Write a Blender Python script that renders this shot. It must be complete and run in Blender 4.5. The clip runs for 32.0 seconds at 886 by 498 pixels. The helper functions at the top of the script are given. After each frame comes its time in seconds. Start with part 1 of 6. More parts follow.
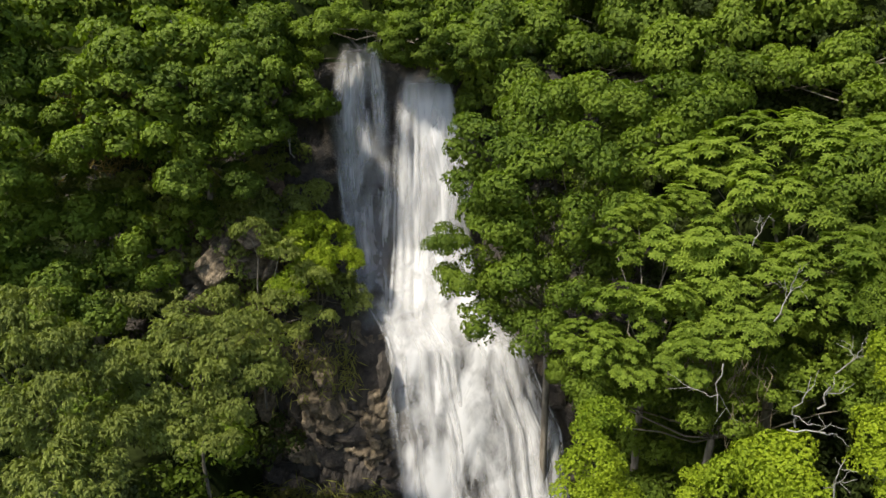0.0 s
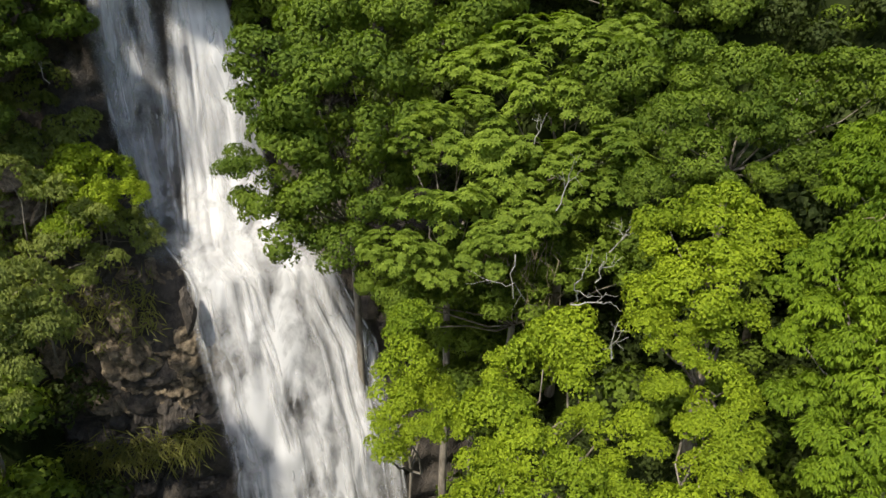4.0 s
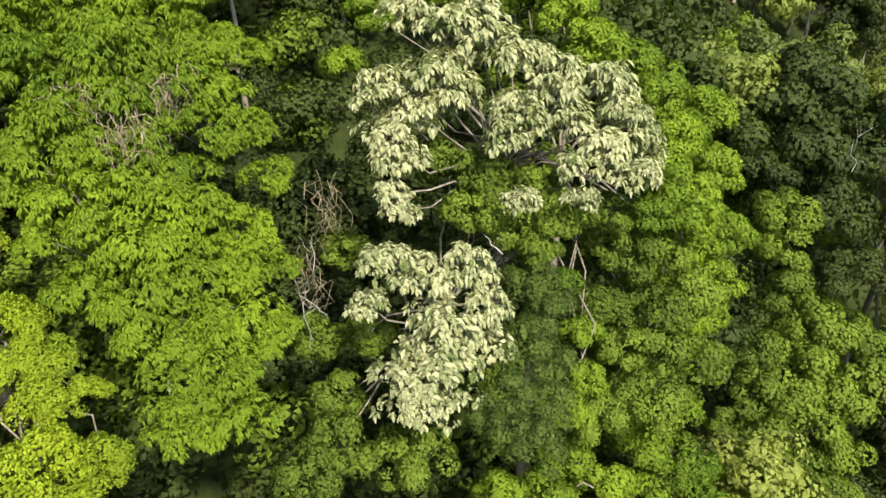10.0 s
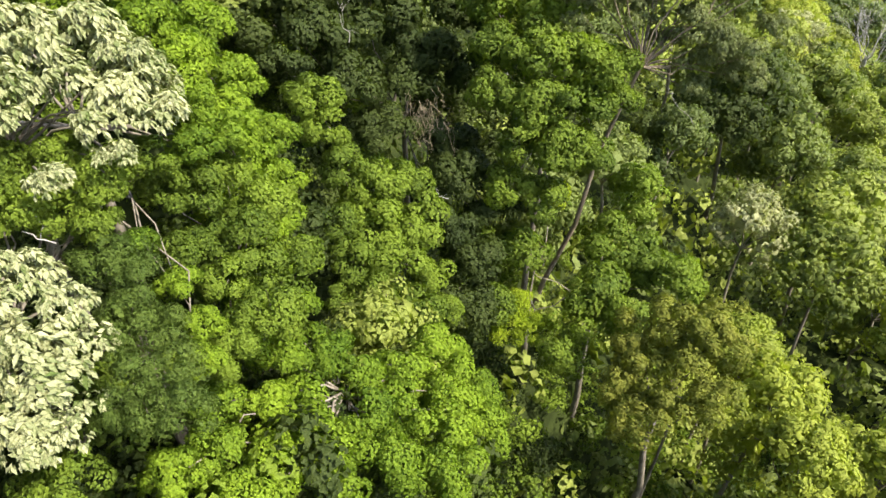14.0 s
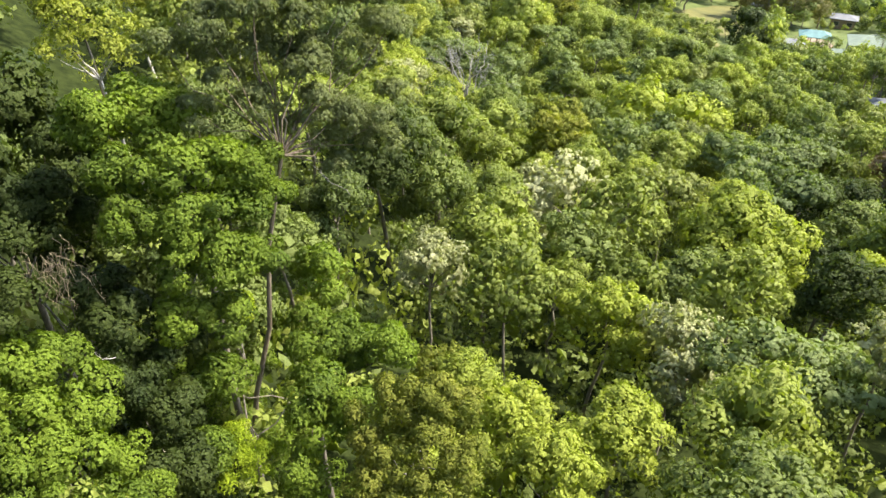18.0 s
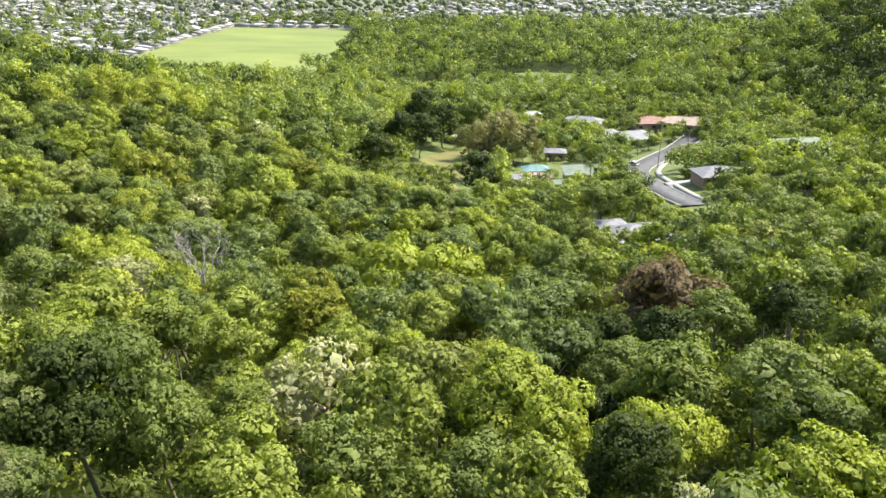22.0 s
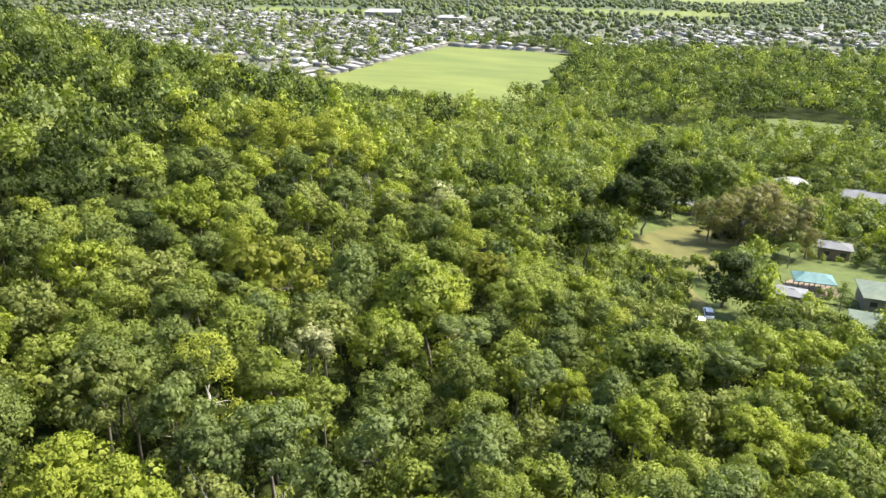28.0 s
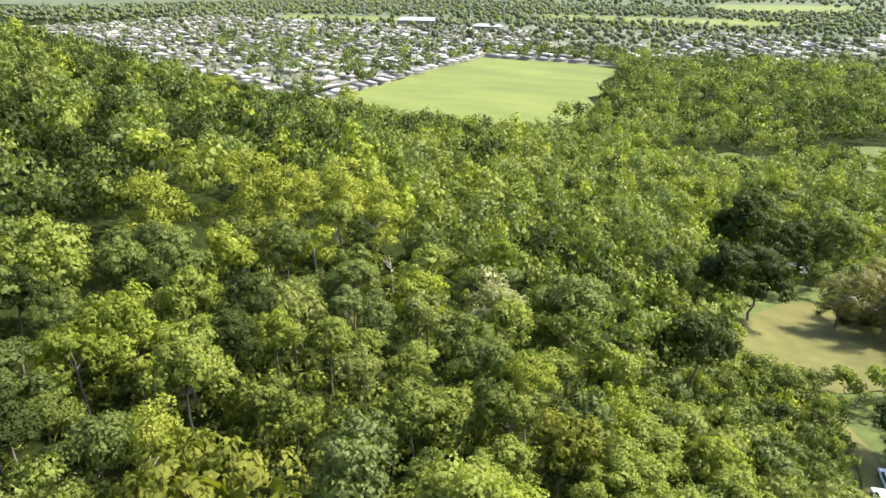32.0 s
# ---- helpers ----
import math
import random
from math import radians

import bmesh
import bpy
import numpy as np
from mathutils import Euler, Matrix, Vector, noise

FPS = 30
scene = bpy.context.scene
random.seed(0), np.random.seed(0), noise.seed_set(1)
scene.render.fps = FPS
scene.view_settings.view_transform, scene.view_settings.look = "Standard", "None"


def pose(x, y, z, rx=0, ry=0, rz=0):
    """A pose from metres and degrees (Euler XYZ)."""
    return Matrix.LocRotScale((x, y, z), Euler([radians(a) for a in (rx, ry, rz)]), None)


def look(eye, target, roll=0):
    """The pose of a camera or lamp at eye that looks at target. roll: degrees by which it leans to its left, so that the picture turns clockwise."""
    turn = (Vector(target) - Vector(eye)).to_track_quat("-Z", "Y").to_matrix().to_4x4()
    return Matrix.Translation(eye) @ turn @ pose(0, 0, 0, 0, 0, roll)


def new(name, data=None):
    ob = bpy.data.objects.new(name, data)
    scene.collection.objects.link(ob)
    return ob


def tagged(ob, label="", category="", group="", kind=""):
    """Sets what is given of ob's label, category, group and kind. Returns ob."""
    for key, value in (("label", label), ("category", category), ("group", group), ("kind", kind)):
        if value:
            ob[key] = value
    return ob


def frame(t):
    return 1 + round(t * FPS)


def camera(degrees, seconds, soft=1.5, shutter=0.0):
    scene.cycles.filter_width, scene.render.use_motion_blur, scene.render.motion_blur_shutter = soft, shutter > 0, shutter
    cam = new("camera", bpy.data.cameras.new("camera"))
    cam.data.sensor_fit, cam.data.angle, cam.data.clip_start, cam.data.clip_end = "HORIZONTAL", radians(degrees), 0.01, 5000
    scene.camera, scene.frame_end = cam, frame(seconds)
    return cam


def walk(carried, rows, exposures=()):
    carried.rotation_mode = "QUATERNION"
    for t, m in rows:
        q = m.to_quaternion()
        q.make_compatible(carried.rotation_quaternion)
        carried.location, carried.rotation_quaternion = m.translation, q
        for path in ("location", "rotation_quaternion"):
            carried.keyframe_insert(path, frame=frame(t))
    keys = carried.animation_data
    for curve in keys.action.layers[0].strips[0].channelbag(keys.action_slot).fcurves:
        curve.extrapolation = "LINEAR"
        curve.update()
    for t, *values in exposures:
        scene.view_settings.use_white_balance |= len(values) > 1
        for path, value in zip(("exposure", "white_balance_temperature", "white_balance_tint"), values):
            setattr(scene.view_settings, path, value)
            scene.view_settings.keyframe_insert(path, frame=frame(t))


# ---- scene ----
cam = camera(64.6, 32.0)
METRES, EYE, TILT, LEAN, TURN = 115.0, 72.0, -16.0, -0.5, 0.0
ROWS = [
    (0.0, 0.0, 0.0, 0.0, 0.0, 0.0, -0.0),
    (0.5, 0.0001, 0.0001, -0.0004, -0.96, -0.76, 0.24),
    (1.0, 0.0002, 0.0001, -0.0007, -3.46, -1.63, 1.0),
    (1.5, 0.0003, 0.0002, -0.0011, -5.15, -2.46, 1.49),
    (2.0, 0.0003, 0.0002, -0.0014, -7.26, -3.35, 2.11),
    (2.5, 0.0004, 0.0002, -0.0016, -9.4, -4.27, 2.75),
    (4.5, 0.0012, -0.0002, -0.0017, -19.12, -8.28, 5.64),
    (5.0, 0.0012, -0.0004, -0.0014, -22.79, -9.55, 6.66),
    (5.5, 0.0013, -0.0007, -0.0012, -26.37, -10.85, 7.66),
    (6.0, 0.0014, -0.001, -0.0011, -29.8, -12.2, 8.57),
    (6.5, 0.0015, -0.0013, -0.001, -35.49, -13.98, 10.01),
    (7.0, 0.0016, -0.0017, -0.0007, -41.66, -16.05, 11.42),
    (7.5, 0.0016, -0.002, -0.0004, -47.76, -18.28, 12.65),
    (8.0, 0.0017, -0.0023, -0.0003, -53.18, -20.4, 13.62),
    (8.5, 0.0017, -0.0023, -0.0002, -58.19, -22.43, 14.36),
    (9.0, 0.0023, -0.0021, 0.0002, -64.34, -24.95, 15.1),
    (9.5, 0.0031, -0.0019, 0.0007, -71.76, -27.86, 15.8),
    (10.0, 0.0034, -0.0018, 0.0009, -79.56, -30.87, 16.25),
    (10.5, 0.0034, -0.0021, 0.0008, -87.04, -33.81, 16.45),
    (11.0, 0.0035, -0.0022, 0.001, -91.26, -35.84, 16.36),
    (11.5, 0.0036, -0.0025, 0.0012, -97.3, -38.43, 16.11),
    (12.0, 0.0035, -0.0028, 0.0014, -103.75, -41.05, 15.72),
    (12.5, 0.0033, -0.0031, 0.0016, -107.09, -42.84, 15.42),
    (13.0, 0.0031, -0.0034, 0.0018, -110.74, -44.73, 15.05),
    (13.5, 0.0031, -0.0037, 0.002, -114.87, -46.58, 14.51),
    (14.0, 0.0028, -0.0041, 0.0024, -121.41, -49.09, 13.62),
    (14.5, 0.0027, -0.0042, 0.0028, -130.58, -52.03, 11.99),
    (16.5, 0.0054, -0.007, 0.0017, -139.72, -52.52, 10.1),
    (17.0, 0.0083, -0.0099, 0.0006, -144.34, -51.72, 9.04),
    (17.5, 0.0119, -0.0139, -0.0009, -147.1, -50.41, 8.39),
    (18.0, 0.016, -0.0187, -0.0025, -152.26, -49.42, 7.08),
    (18.5, 0.0206, -0.0243, -0.0045, -157.79, -48.33, 5.61),
    (19.0, 0.0245, -0.0306, -0.0066, -162.07, -47.02, 4.62),
    (19.5, 0.0262, -0.0384, -0.0092, -166.04, -45.62, 3.58),
    (20.0, 0.026, -0.0472, -0.0121, -168.43, -44.04, 2.92),
    (20.5, 0.0246, -0.057, -0.0153, -170.15, -42.36, 2.44),
    (21.0, 0.0228, -0.0676, -0.0184, -171.37, -40.71, 2.12),
    (21.5, 0.0216, -0.08, -0.0222, -171.92, -39.55, 1.93),
    (22.0, 0.0214, -0.0943, -0.0267, -172.14, -39.16, 1.81),
    (22.5, 0.0222, -0.1137, -0.0323, -172.33, -39.05, 1.7),
    (23.0, 0.0246, -0.1385, -0.0401, -170.08, -38.82, 2.25),
    (23.5, 0.0284, -0.1684, -0.0493, -164.69, -38.35, 3.6),
    (24.0, 0.0343, -0.2014, -0.0593, -162.16, -38.04, 4.2),
    (24.5, 0.0433, -0.2374, -0.0708, -160.74, -37.8, 4.49),
    (25.0, 0.0545, -0.2757, -0.0829, -159.21, -37.55, 4.82),
    (25.5, 0.0685, -0.3157, -0.0956, -157.63, -37.29, 5.16),
    (27.5, 0.1438, -0.4841, -0.1486, -155.8, -36.76, 5.57),
    (28.0, 0.1656, -0.5272, -0.1623, -155.68, -36.64, 5.63),
    (28.5, 0.1886, -0.5704, -0.1764, -155.16, -36.49, 5.77),
    (29.0, 0.212, -0.6139, -0.1899, -154.59, -36.37, 5.9),
    (29.5, 0.2363, -0.6574, -0.2037, -154.27, -36.27, 6.0),
    (30.0, 0.261, -0.7001, -0.2177, -154.08, -36.18, 6.06),
    (30.5, 0.2855, -0.742, -0.231, -153.96, -36.1, 6.12),
    (31.0, 0.3105, -0.7835, -0.2443, -153.65, -36.0, 6.2),
    (31.5, 0.3357, -0.825, -0.2574, -153.35, -35.94, 6.28),
    (32.0, 0.3612, -0.866, -0.2699, -153.19, -35.85, 6.34),
]
walk(cam, [(t, pose(0, 0, EYE, TILT, LEAN, TURN) @ pose(METRES * x, METRES * y, METRES * z, 90 + pitch, roll, yaw)) for t, x, y, z, yaw, pitch, roll in ROWS],
     [(0.0, 0.60), (4.5, 0.62), (6.0, 0.76), (7.5, 1.06), (9.0, 1.16), (11.5, 1.26), (14.0, 1.50), (17.0, 1.66), (19.0, 1.60), (23.0, 1.43), (32.0, 1.34)])

# ---- sky and sun ----
SUN_FROM = Vector((-0.62, -0.48, 1.05)).normalized()
world = bpy.data.worlds.new("sky")
scene.world = world
world.use_nodes = True
wn = world.node_tree.nodes
sky = wn.new("ShaderNodeTexSky")
sky.sky_type = 'NISHITA'
sky.sun_disc = False
sky.sun_elevation = math.asin(SUN_FROM.z)
sky.sun_rotation = math.atan2(SUN_FROM.x, SUN_FROM.y)
sky.dust_density = 2.0
wn["Background"].inputs[1].default_value = 0.15
world.node_tree.links.new(sky.outputs[0], wn["Background"].inputs[0])
sun = new("sun", bpy.data.lights.new("sun", 'SUN'))
sun.data.energy = 3.7
sun.data.angle = radians(3.0)
sun.data.color = (1.0, 0.94, 0.82)
sun.matrix_world = look(SUN_FROM * 300, (0, 0, 0))

# ---- materials ----


def shader(name):
    m = bpy.data.materials.new(name)
    m.use_nodes = True
    t = m.node_tree
    b = t.nodes["Principled BSDF"]
    return m, t, b


def node(t, kind, **values):
    n = t.nodes.new(kind)
    for k, v in values.items():
        n.inputs[k].default_value = v
    return n


def ramp(t, source, stops):
    r = t.nodes.new("ShaderNodeValToRGB")
    e = r.color_ramp.elements
    while len(e) < len(stops):
        e.new(0.5)
    for el, (p, c) in zip(e, stops):
        el.position, el.color = p, (*c, 1)
    t.links.new(source, r.inputs[0])
    return r.outputs[0]


def foliage(name, dark, light, spread=0.3, rough=0.5, glow=0.35, patch=0.35, spec=0.22, fleck=0.24, mottle=0.5):
    """Leaves: colour varies from leaf to leaf, from plant to plant and in drifts; light passes through."""
    m, t, b = shader(name)
    geo = t.nodes.new("ShaderNodeNewGeometry")
    info = t.nodes.new("ShaderNodeObjectInfo")
    pos = node(t, "ShaderNodeTexNoise", Scale=patch, Detail=3.0)
    t.links.new(geo.outputs["Position"], pos.inputs["Vector"])
    mixv = t.nodes.new("ShaderNodeMath")
    mixv.operation = 'MULTIPLY_ADD'
    t.links.new(geo.outputs["Random Per Island"], mixv.inputs[0])
    mixv.inputs[1].default_value = fleck
    t.links.new(pos.outputs["Fac"], mixv.inputs[2])
    rag = node(t, "ShaderNodeTexNoise", Scale=4.5, Detail=4.0, Roughness=0.7)
    t.links.new(geo.outputs["Position"], rag.inputs["Vector"])
    mott = t.nodes.new("ShaderNodeMath")
    mott.operation = 'MULTIPLY_ADD'
    t.links.new(rag.outputs["Fac"], mott.inputs[0])
    mott.inputs[1].default_value = mottle
    t.links.new(mixv.outputs[0], mott.inputs[2])
    drop = t.nodes.new("ShaderNodeMath")
    drop.operation = 'ADD'
    drop.inputs[1].default_value = -0.5 * mottle + 0.5 * (0.24 - fleck)
    t.links.new(mott.outputs[0], drop.inputs[0])
    sub = t.nodes.new("ShaderNodeMath")
    sub.operation = 'MULTIPLY_ADD'
    t.links.new(info.outputs["Random"], sub.inputs[0])
    sub.inputs[1].default_value = spread
    t.links.new(drop.outputs[0], sub.inputs[2])
    mid = tuple((a + c) / 2 for a, c in zip(dark, light))
    col = ramp(t, sub.outputs[0], [(0.30, dark), (0.62, mid), (0.92, light)])
    t.links.new(col, b.inputs["Base Color"])
    b.inputs["Roughness"].default_value = rough
    b.inputs["Specular IOR Level"].default_value = spec
    bp = node(t, "ShaderNodeBump", Strength=1.0, Distance=0.36 * mottle)
    t.links.new(rag.outputs["Fac"], bp.inputs["Height"])
    t.links.new(bp.outputs[0], b.inputs["Normal"])
    tr = t.nodes.new("ShaderNodeBsdfTranslucent")
    warm = t.nodes.new("ShaderNodeMix")
    warm.data_type, warm.blend_type = 'RGBA', 'MULTIPLY'
    warm.inputs["Factor"].default_value = 1.0
    t.links.new(col, warm.inputs["A"])
    warm.inputs["B"].default_value = (1.12, 1.25, 0.5, 1)
    t.links.new(warm.outputs["Result"], tr.inputs["Color"])
    mx = t.nodes.new("ShaderNodeMixShader")
    mx.inputs[0].default_value = glow
    t.links.new(b.outputs[0], mx.inputs[1])
    t.links.new(tr.outputs[0], mx.inputs[2])
    t.links.new(mx.outputs[0], t.nodes["Material Output"].inputs["Surface"])
    return m


def plain(name, a, c, scale=3.0, rough=0.8, bump=0.0, bump_scale=30.0, stretch=(1, 1, 1), metal=0.0, spread=0.0):
    m, t, b = shader(name)
    tc = t.nodes.new("ShaderNodeTexCoord")
    mp = t.nodes.new("ShaderNodeMapping")
    mp.inputs["Scale"].default_value = stretch
    t.links.new(tc.outputs["Object"], mp.inputs["Vector"])
    n = node(t, "ShaderNodeTexNoise", Scale=scale, Detail=6.0, Roughness=0.6)
    t.links.new(mp.outputs[0], n.inputs["Vector"])
    src = n.outputs["Fac"]
    if spread:
        info = t.nodes.new("ShaderNodeObjectInfo")
        ad = t.nodes.new("ShaderNodeMath")
        ad.operation = 'MULTIPLY_ADD'
        t.links.new(info.outputs["Random"], ad.inputs[0])
        ad.inputs[1].default_value = spread
        t.links.new(src, ad.inputs[2])
        src = ad.outputs[0]
    t.links.new(ramp(t, src, [(0.3, a), (0.7 + spread * 0.6 if spread < 0.4 else 1.0, c)]), b.inputs["Base Color"])
    b.inputs["Roughness"].default_value = rough
    b.inputs["Metallic"].default_value = metal
    if bump:
        n2 = node(t, "ShaderNodeTexNoise", Scale=bump_scale, Detail=5.0)
        t.links.new(mp.outputs[0], n2.inputs["Vector"])
        bp = node(t, "ShaderNodeBump", Strength=bump, Distance=0.1)
        t.links.new(n2.outputs["Fac"], bp.inputs["Height"])
        t.links.new(bp.outputs[0], b.inputs["Normal"])
    return m


LEAF = {
    "fine": foliage("leaf_fine", (0.052, 0.096, 0.010), (0.190, 0.262, 0.024), 0.15),
    "whorl": foliage("leaf_whorl", (0.082, 0.135, 0.013), (0.254, 0.333, 0.036), 0.15),
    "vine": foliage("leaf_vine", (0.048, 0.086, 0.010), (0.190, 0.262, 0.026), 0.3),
    # vine leaves again, with the sunlight on the spur put into the colour
    "vinelit": foliage("leaf_vine_sunlit", (0.075, 0.140, 0.011), (0.245, 0.345, 0.022), 0.2),
    "lime": foliage("leaf_lime", (0.128, 0.197, 0.012), (0.320, 0.394, 0.018), 0.15),
    "droop": foliage("leaf_droop", (0.074, 0.134, 0.008), (0.220, 0.310, 0.016), 0.2),
    "olive": foliage("leaf_olive", (0.108, 0.137, 0.027), (0.286, 0.325, 0.069), 0.2),
    "white": foliage("leaf_silver", (0.10, 0.14, 0.03), (0.47, 0.47, 0.25), 0.15, glow=0.25, patch=1.2, fleck=0.55),
    "feather": foliage("leaf_feather", (0.060, 0.105, 0.018), (0.145, 0.200, 0.034), 0.1),
    "russet": foliage("leaf_russet", (0.110, 0.148, 0.017), (0.305, 0.305, 0.050), 0.1),
    "gum": foliage("leaf_gum", (0.105, 0.132, 0.048), (0.280, 0.312, 0.125), 0.15),
    "deep": foliage("leaf_deep", (0.042, 0.067, 0.018), (0.172, 0.211, 0.052), 0.6, patch=0.12, spec=0.25, fleck=0.08, mottle=0.36),
    "mid": foliage("leaf_mid", (0.065, 0.101, 0.019), (0.263, 0.303, 0.059), 0.6, patch=0.12, spec=0.25, fleck=0.08, mottle=0.36),
    "bright": foliage("leaf_bright", (0.097, 0.148, 0.017), (0.297, 0.337, 0.045), 0.55, patch=0.12, spec=0.25, fleck=0.08, mottle=0.36),
    "grey": foliage("leaf_greygreen", (0.064, 0.096, 0.028), (0.205, 0.250, 0.083), 0.5, patch=0.12, spec=0.25, fleck=0.08, mottle=0.36),
    "khaki": foliage("leaf_khaki", (0.089, 0.112, 0.027), (0.259, 0.285, 0.078), 0.5, patch=0.12, spec=0.25, fleck=0.08, mottle=0.36),
    "brown": foliage("leaf_brown", (0.060, 0.044, 0.024), (0.185, 0.135, 0.075), 0.2),
    "pink": foliage("leaf_casuarina", (0.152, 0.145, 0.055), (0.308, 0.281, 0.127), 0.15, fleck=0.08, mottle=0.3),
    "cream": foliage("leaf_cream", (0.200, 0.225, 0.070), (0.540, 0.530, 0.300), 0.2, patch=0.5, fleck=0.3),
    # dark-leaved trees; the same colour stands in for shade in slope gaps
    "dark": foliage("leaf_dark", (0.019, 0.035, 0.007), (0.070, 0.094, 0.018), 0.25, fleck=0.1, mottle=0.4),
    # far trees: pale grey-green, with the haze of distance mixed into the colour
    "far": foliage("leaf_far_hazed", (0.084, 0.104, 0.056), (0.215, 0.235, 0.127), 0.3, patch=0.05, fleck=0.25, mottle=0.3),
    "pale": foliage("leaf_pale", (0.173, 0.205, 0.022), (0.367, 0.390, 0.060), 0.25, patch=0.2, spec=0.25, fleck=0.08, mottle=0.36),
}
BARK = plain("bark", (0.10, 0.08, 0.055), (0.30, 0.26, 0.20), 6, 0.9, 0.4, 20, (1, 1, 0.3))
PALE_BARK = plain("pale_bark", (0.32, 0.29, 0.24), (0.62, 0.58, 0.50), 5, 0.85, 0.3, 18, (1, 1, 0.3))
TAN_BARK = plain("tan_bark", (0.13, 0.095, 0.06), (0.32, 0.25, 0.175), 5, 0.85, 0.3, 18, (1, 1, 0.3))
# leaf litter, coloured darker still to stand for shade between the crowns
GROUND = plain("forest_floor", (0.011, 0.016, 0.005), (0.038, 0.050, 0.013), 0.9, 0.95, 1.0, 1.5)
GROUND.node_tree.nodes["Principled BSDF"].inputs["Specular IOR Level"].default_value = 0.05


# ---- shape of the land ----
def ease(a, b, v):
    s = np.clip((np.asarray(v, float) - a) / (b - a), 0, 1)
    return s * s * (3 - 2 * s)


CREEK_Y = [-3500, -1500, -400, -275, -220, -150, -104, -80, -54, -20, 0, 16]
CREEK_Z = [-9, -8, -4, -1, 4, 9, 16, 22, 28, 36, 42, 45]


def cliff_y(x):
    """Foot line of the cliff over which the water falls."""
    x = np.asarray(x, float)
    return 30.5 + 1.2 * np.sin(x * 0.21) - 0.02 * np.clip(-x - 6, 0, 40) ** 1.5 - 0.55 * np.clip(x - 7, 0, 20)


def land(x, y):
    x, y = np.asarray(x, float), np.asarray(y, float)
    z = np.interp(y, CREEK_Y, CREEK_Z)
    near = ease(-110, -20, y)
    slope = 0.19 + 0.27 * near
    start = 38 - 22 * near
    east = slope * np.clip(x - start, 0, None) * ease(-390, -215, y)
    z = z + 62 * np.tanh(east / 62)
    west = 0.11 * np.clip(10 - x, 0, None) * ease(-330, -120, y)
    z = z + 30 * np.tanh(west / 30)
    z = z + 66 * np.exp(-((x + 215) / 105) ** 2 - ((y + 400) / 140) ** 2)
    yc = cliff_y(x)
    z = z + 27.5 * ease(yc - 1.5, yc + 2.5, y) + 24 * np.tanh(0.5 * np.clip(y - yc - 2, 0, None) / 24)
    first = 1.5 + 3.8 * ease(11, 17, y)
    z = z + 14 * ease(0, 7, x - first) * ease(-13, -2, y) + 5 * ease(12, 20, x) * ease(-28, -12, y) * (1 - ease(-12, -2, y))
    z = z + 11 * ease(3.5, 8.5, -x) * ease(3, 13, y)
    z = z + 0.5 * np.sin(x * 0.13 + 1) * np.cos(y * 0.11) * ease(-260, -200, y)
    return z


# ---- mesh helpers ----
def tri_mesh(name, V, F, mats=(), index=None, smooth=False, normals=None):
    me = bpy.data.meshes.new(name)
    V, F = np.asarray(V, np.float32), np.asarray(F, np.int32)
    me.vertices.add(len(V))
    me.vertices.foreach_set("co", V.ravel())
    me.loops.add(F.size)
    me.loops.foreach_set("vertex_index", F.ravel())
    me.polygons.add(len(F))
    me.polygons.foreach_set("loop_start", np.arange(len(F), dtype=np.int32) * F.shape[1])
    if smooth is not False:
        me.polygons.foreach_set("use_smooth", np.ones(len(F), bool) if smooth is True else np.arange(len(F)) >= smooth)
    for m in mats:
        me.materials.append(m)
    if index is not None:
        me.polygons.foreach_set("material_index", np.asarray(index, np.int32))
    me.update(calc_edges=True)
    me.validate()
    if normals is not None:
        me.polygons.foreach_set("use_smooth", np.ones(len(F), bool))
        me.normals_split_custom_set_from_vertices(normals)
    return me


def part(name, data, material, parent, label=""):
    """One mesh object under a thing or a part; data is a mesh or a bmesh."""
    if isinstance(data, bmesh.types.BMesh):
        me = bpy.data.meshes.new(name)
        data.to_mesh(me)
        data.free()
        data = me
    if material and not data.materials:
        data.materials.append(material)
    ob = new(name, data)
    ob.parent = parent
    if label:
        tagged(ob, label)
    return ob


def join(parts):
    V, F, n = [], [], 0
    for v, f in parts:
        V.append(v)
        F.append(np.asarray(f) + n)
        n += len(v)
    return np.concatenate(V), np.concatenate(F)


def unit(a):
    return a / np.maximum(np.linalg.norm(a, axis=-1, keepdims=True), 1e-9)


def leaf_quads(P, N, A, length, width, fold=0.25):
    """Folded leaves: base P, leaf normal N, long axis A."""
    A = unit(A)
    S = unit(np.cross(N, A))
    N = np.cross(A, S)
    length, width = np.broadcast_to(length, len(P))[:, None], np.broadcast_to(width, len(P))[:, None]
    mid = P + A * length * 0.45
    V = np.stack([P, mid + S * width / 2 + N * width * fold, P + A * length - N * length * 0.15, mid - S * width / 2 + N * width * fold], 1).reshape(-1, 3)
    i = np.arange(len(P))[:, None] * 4
    F = np.concatenate([i + np.array([[0, 2, 1]]), i + np.array([[0, 3, 2]])])
    return V, F


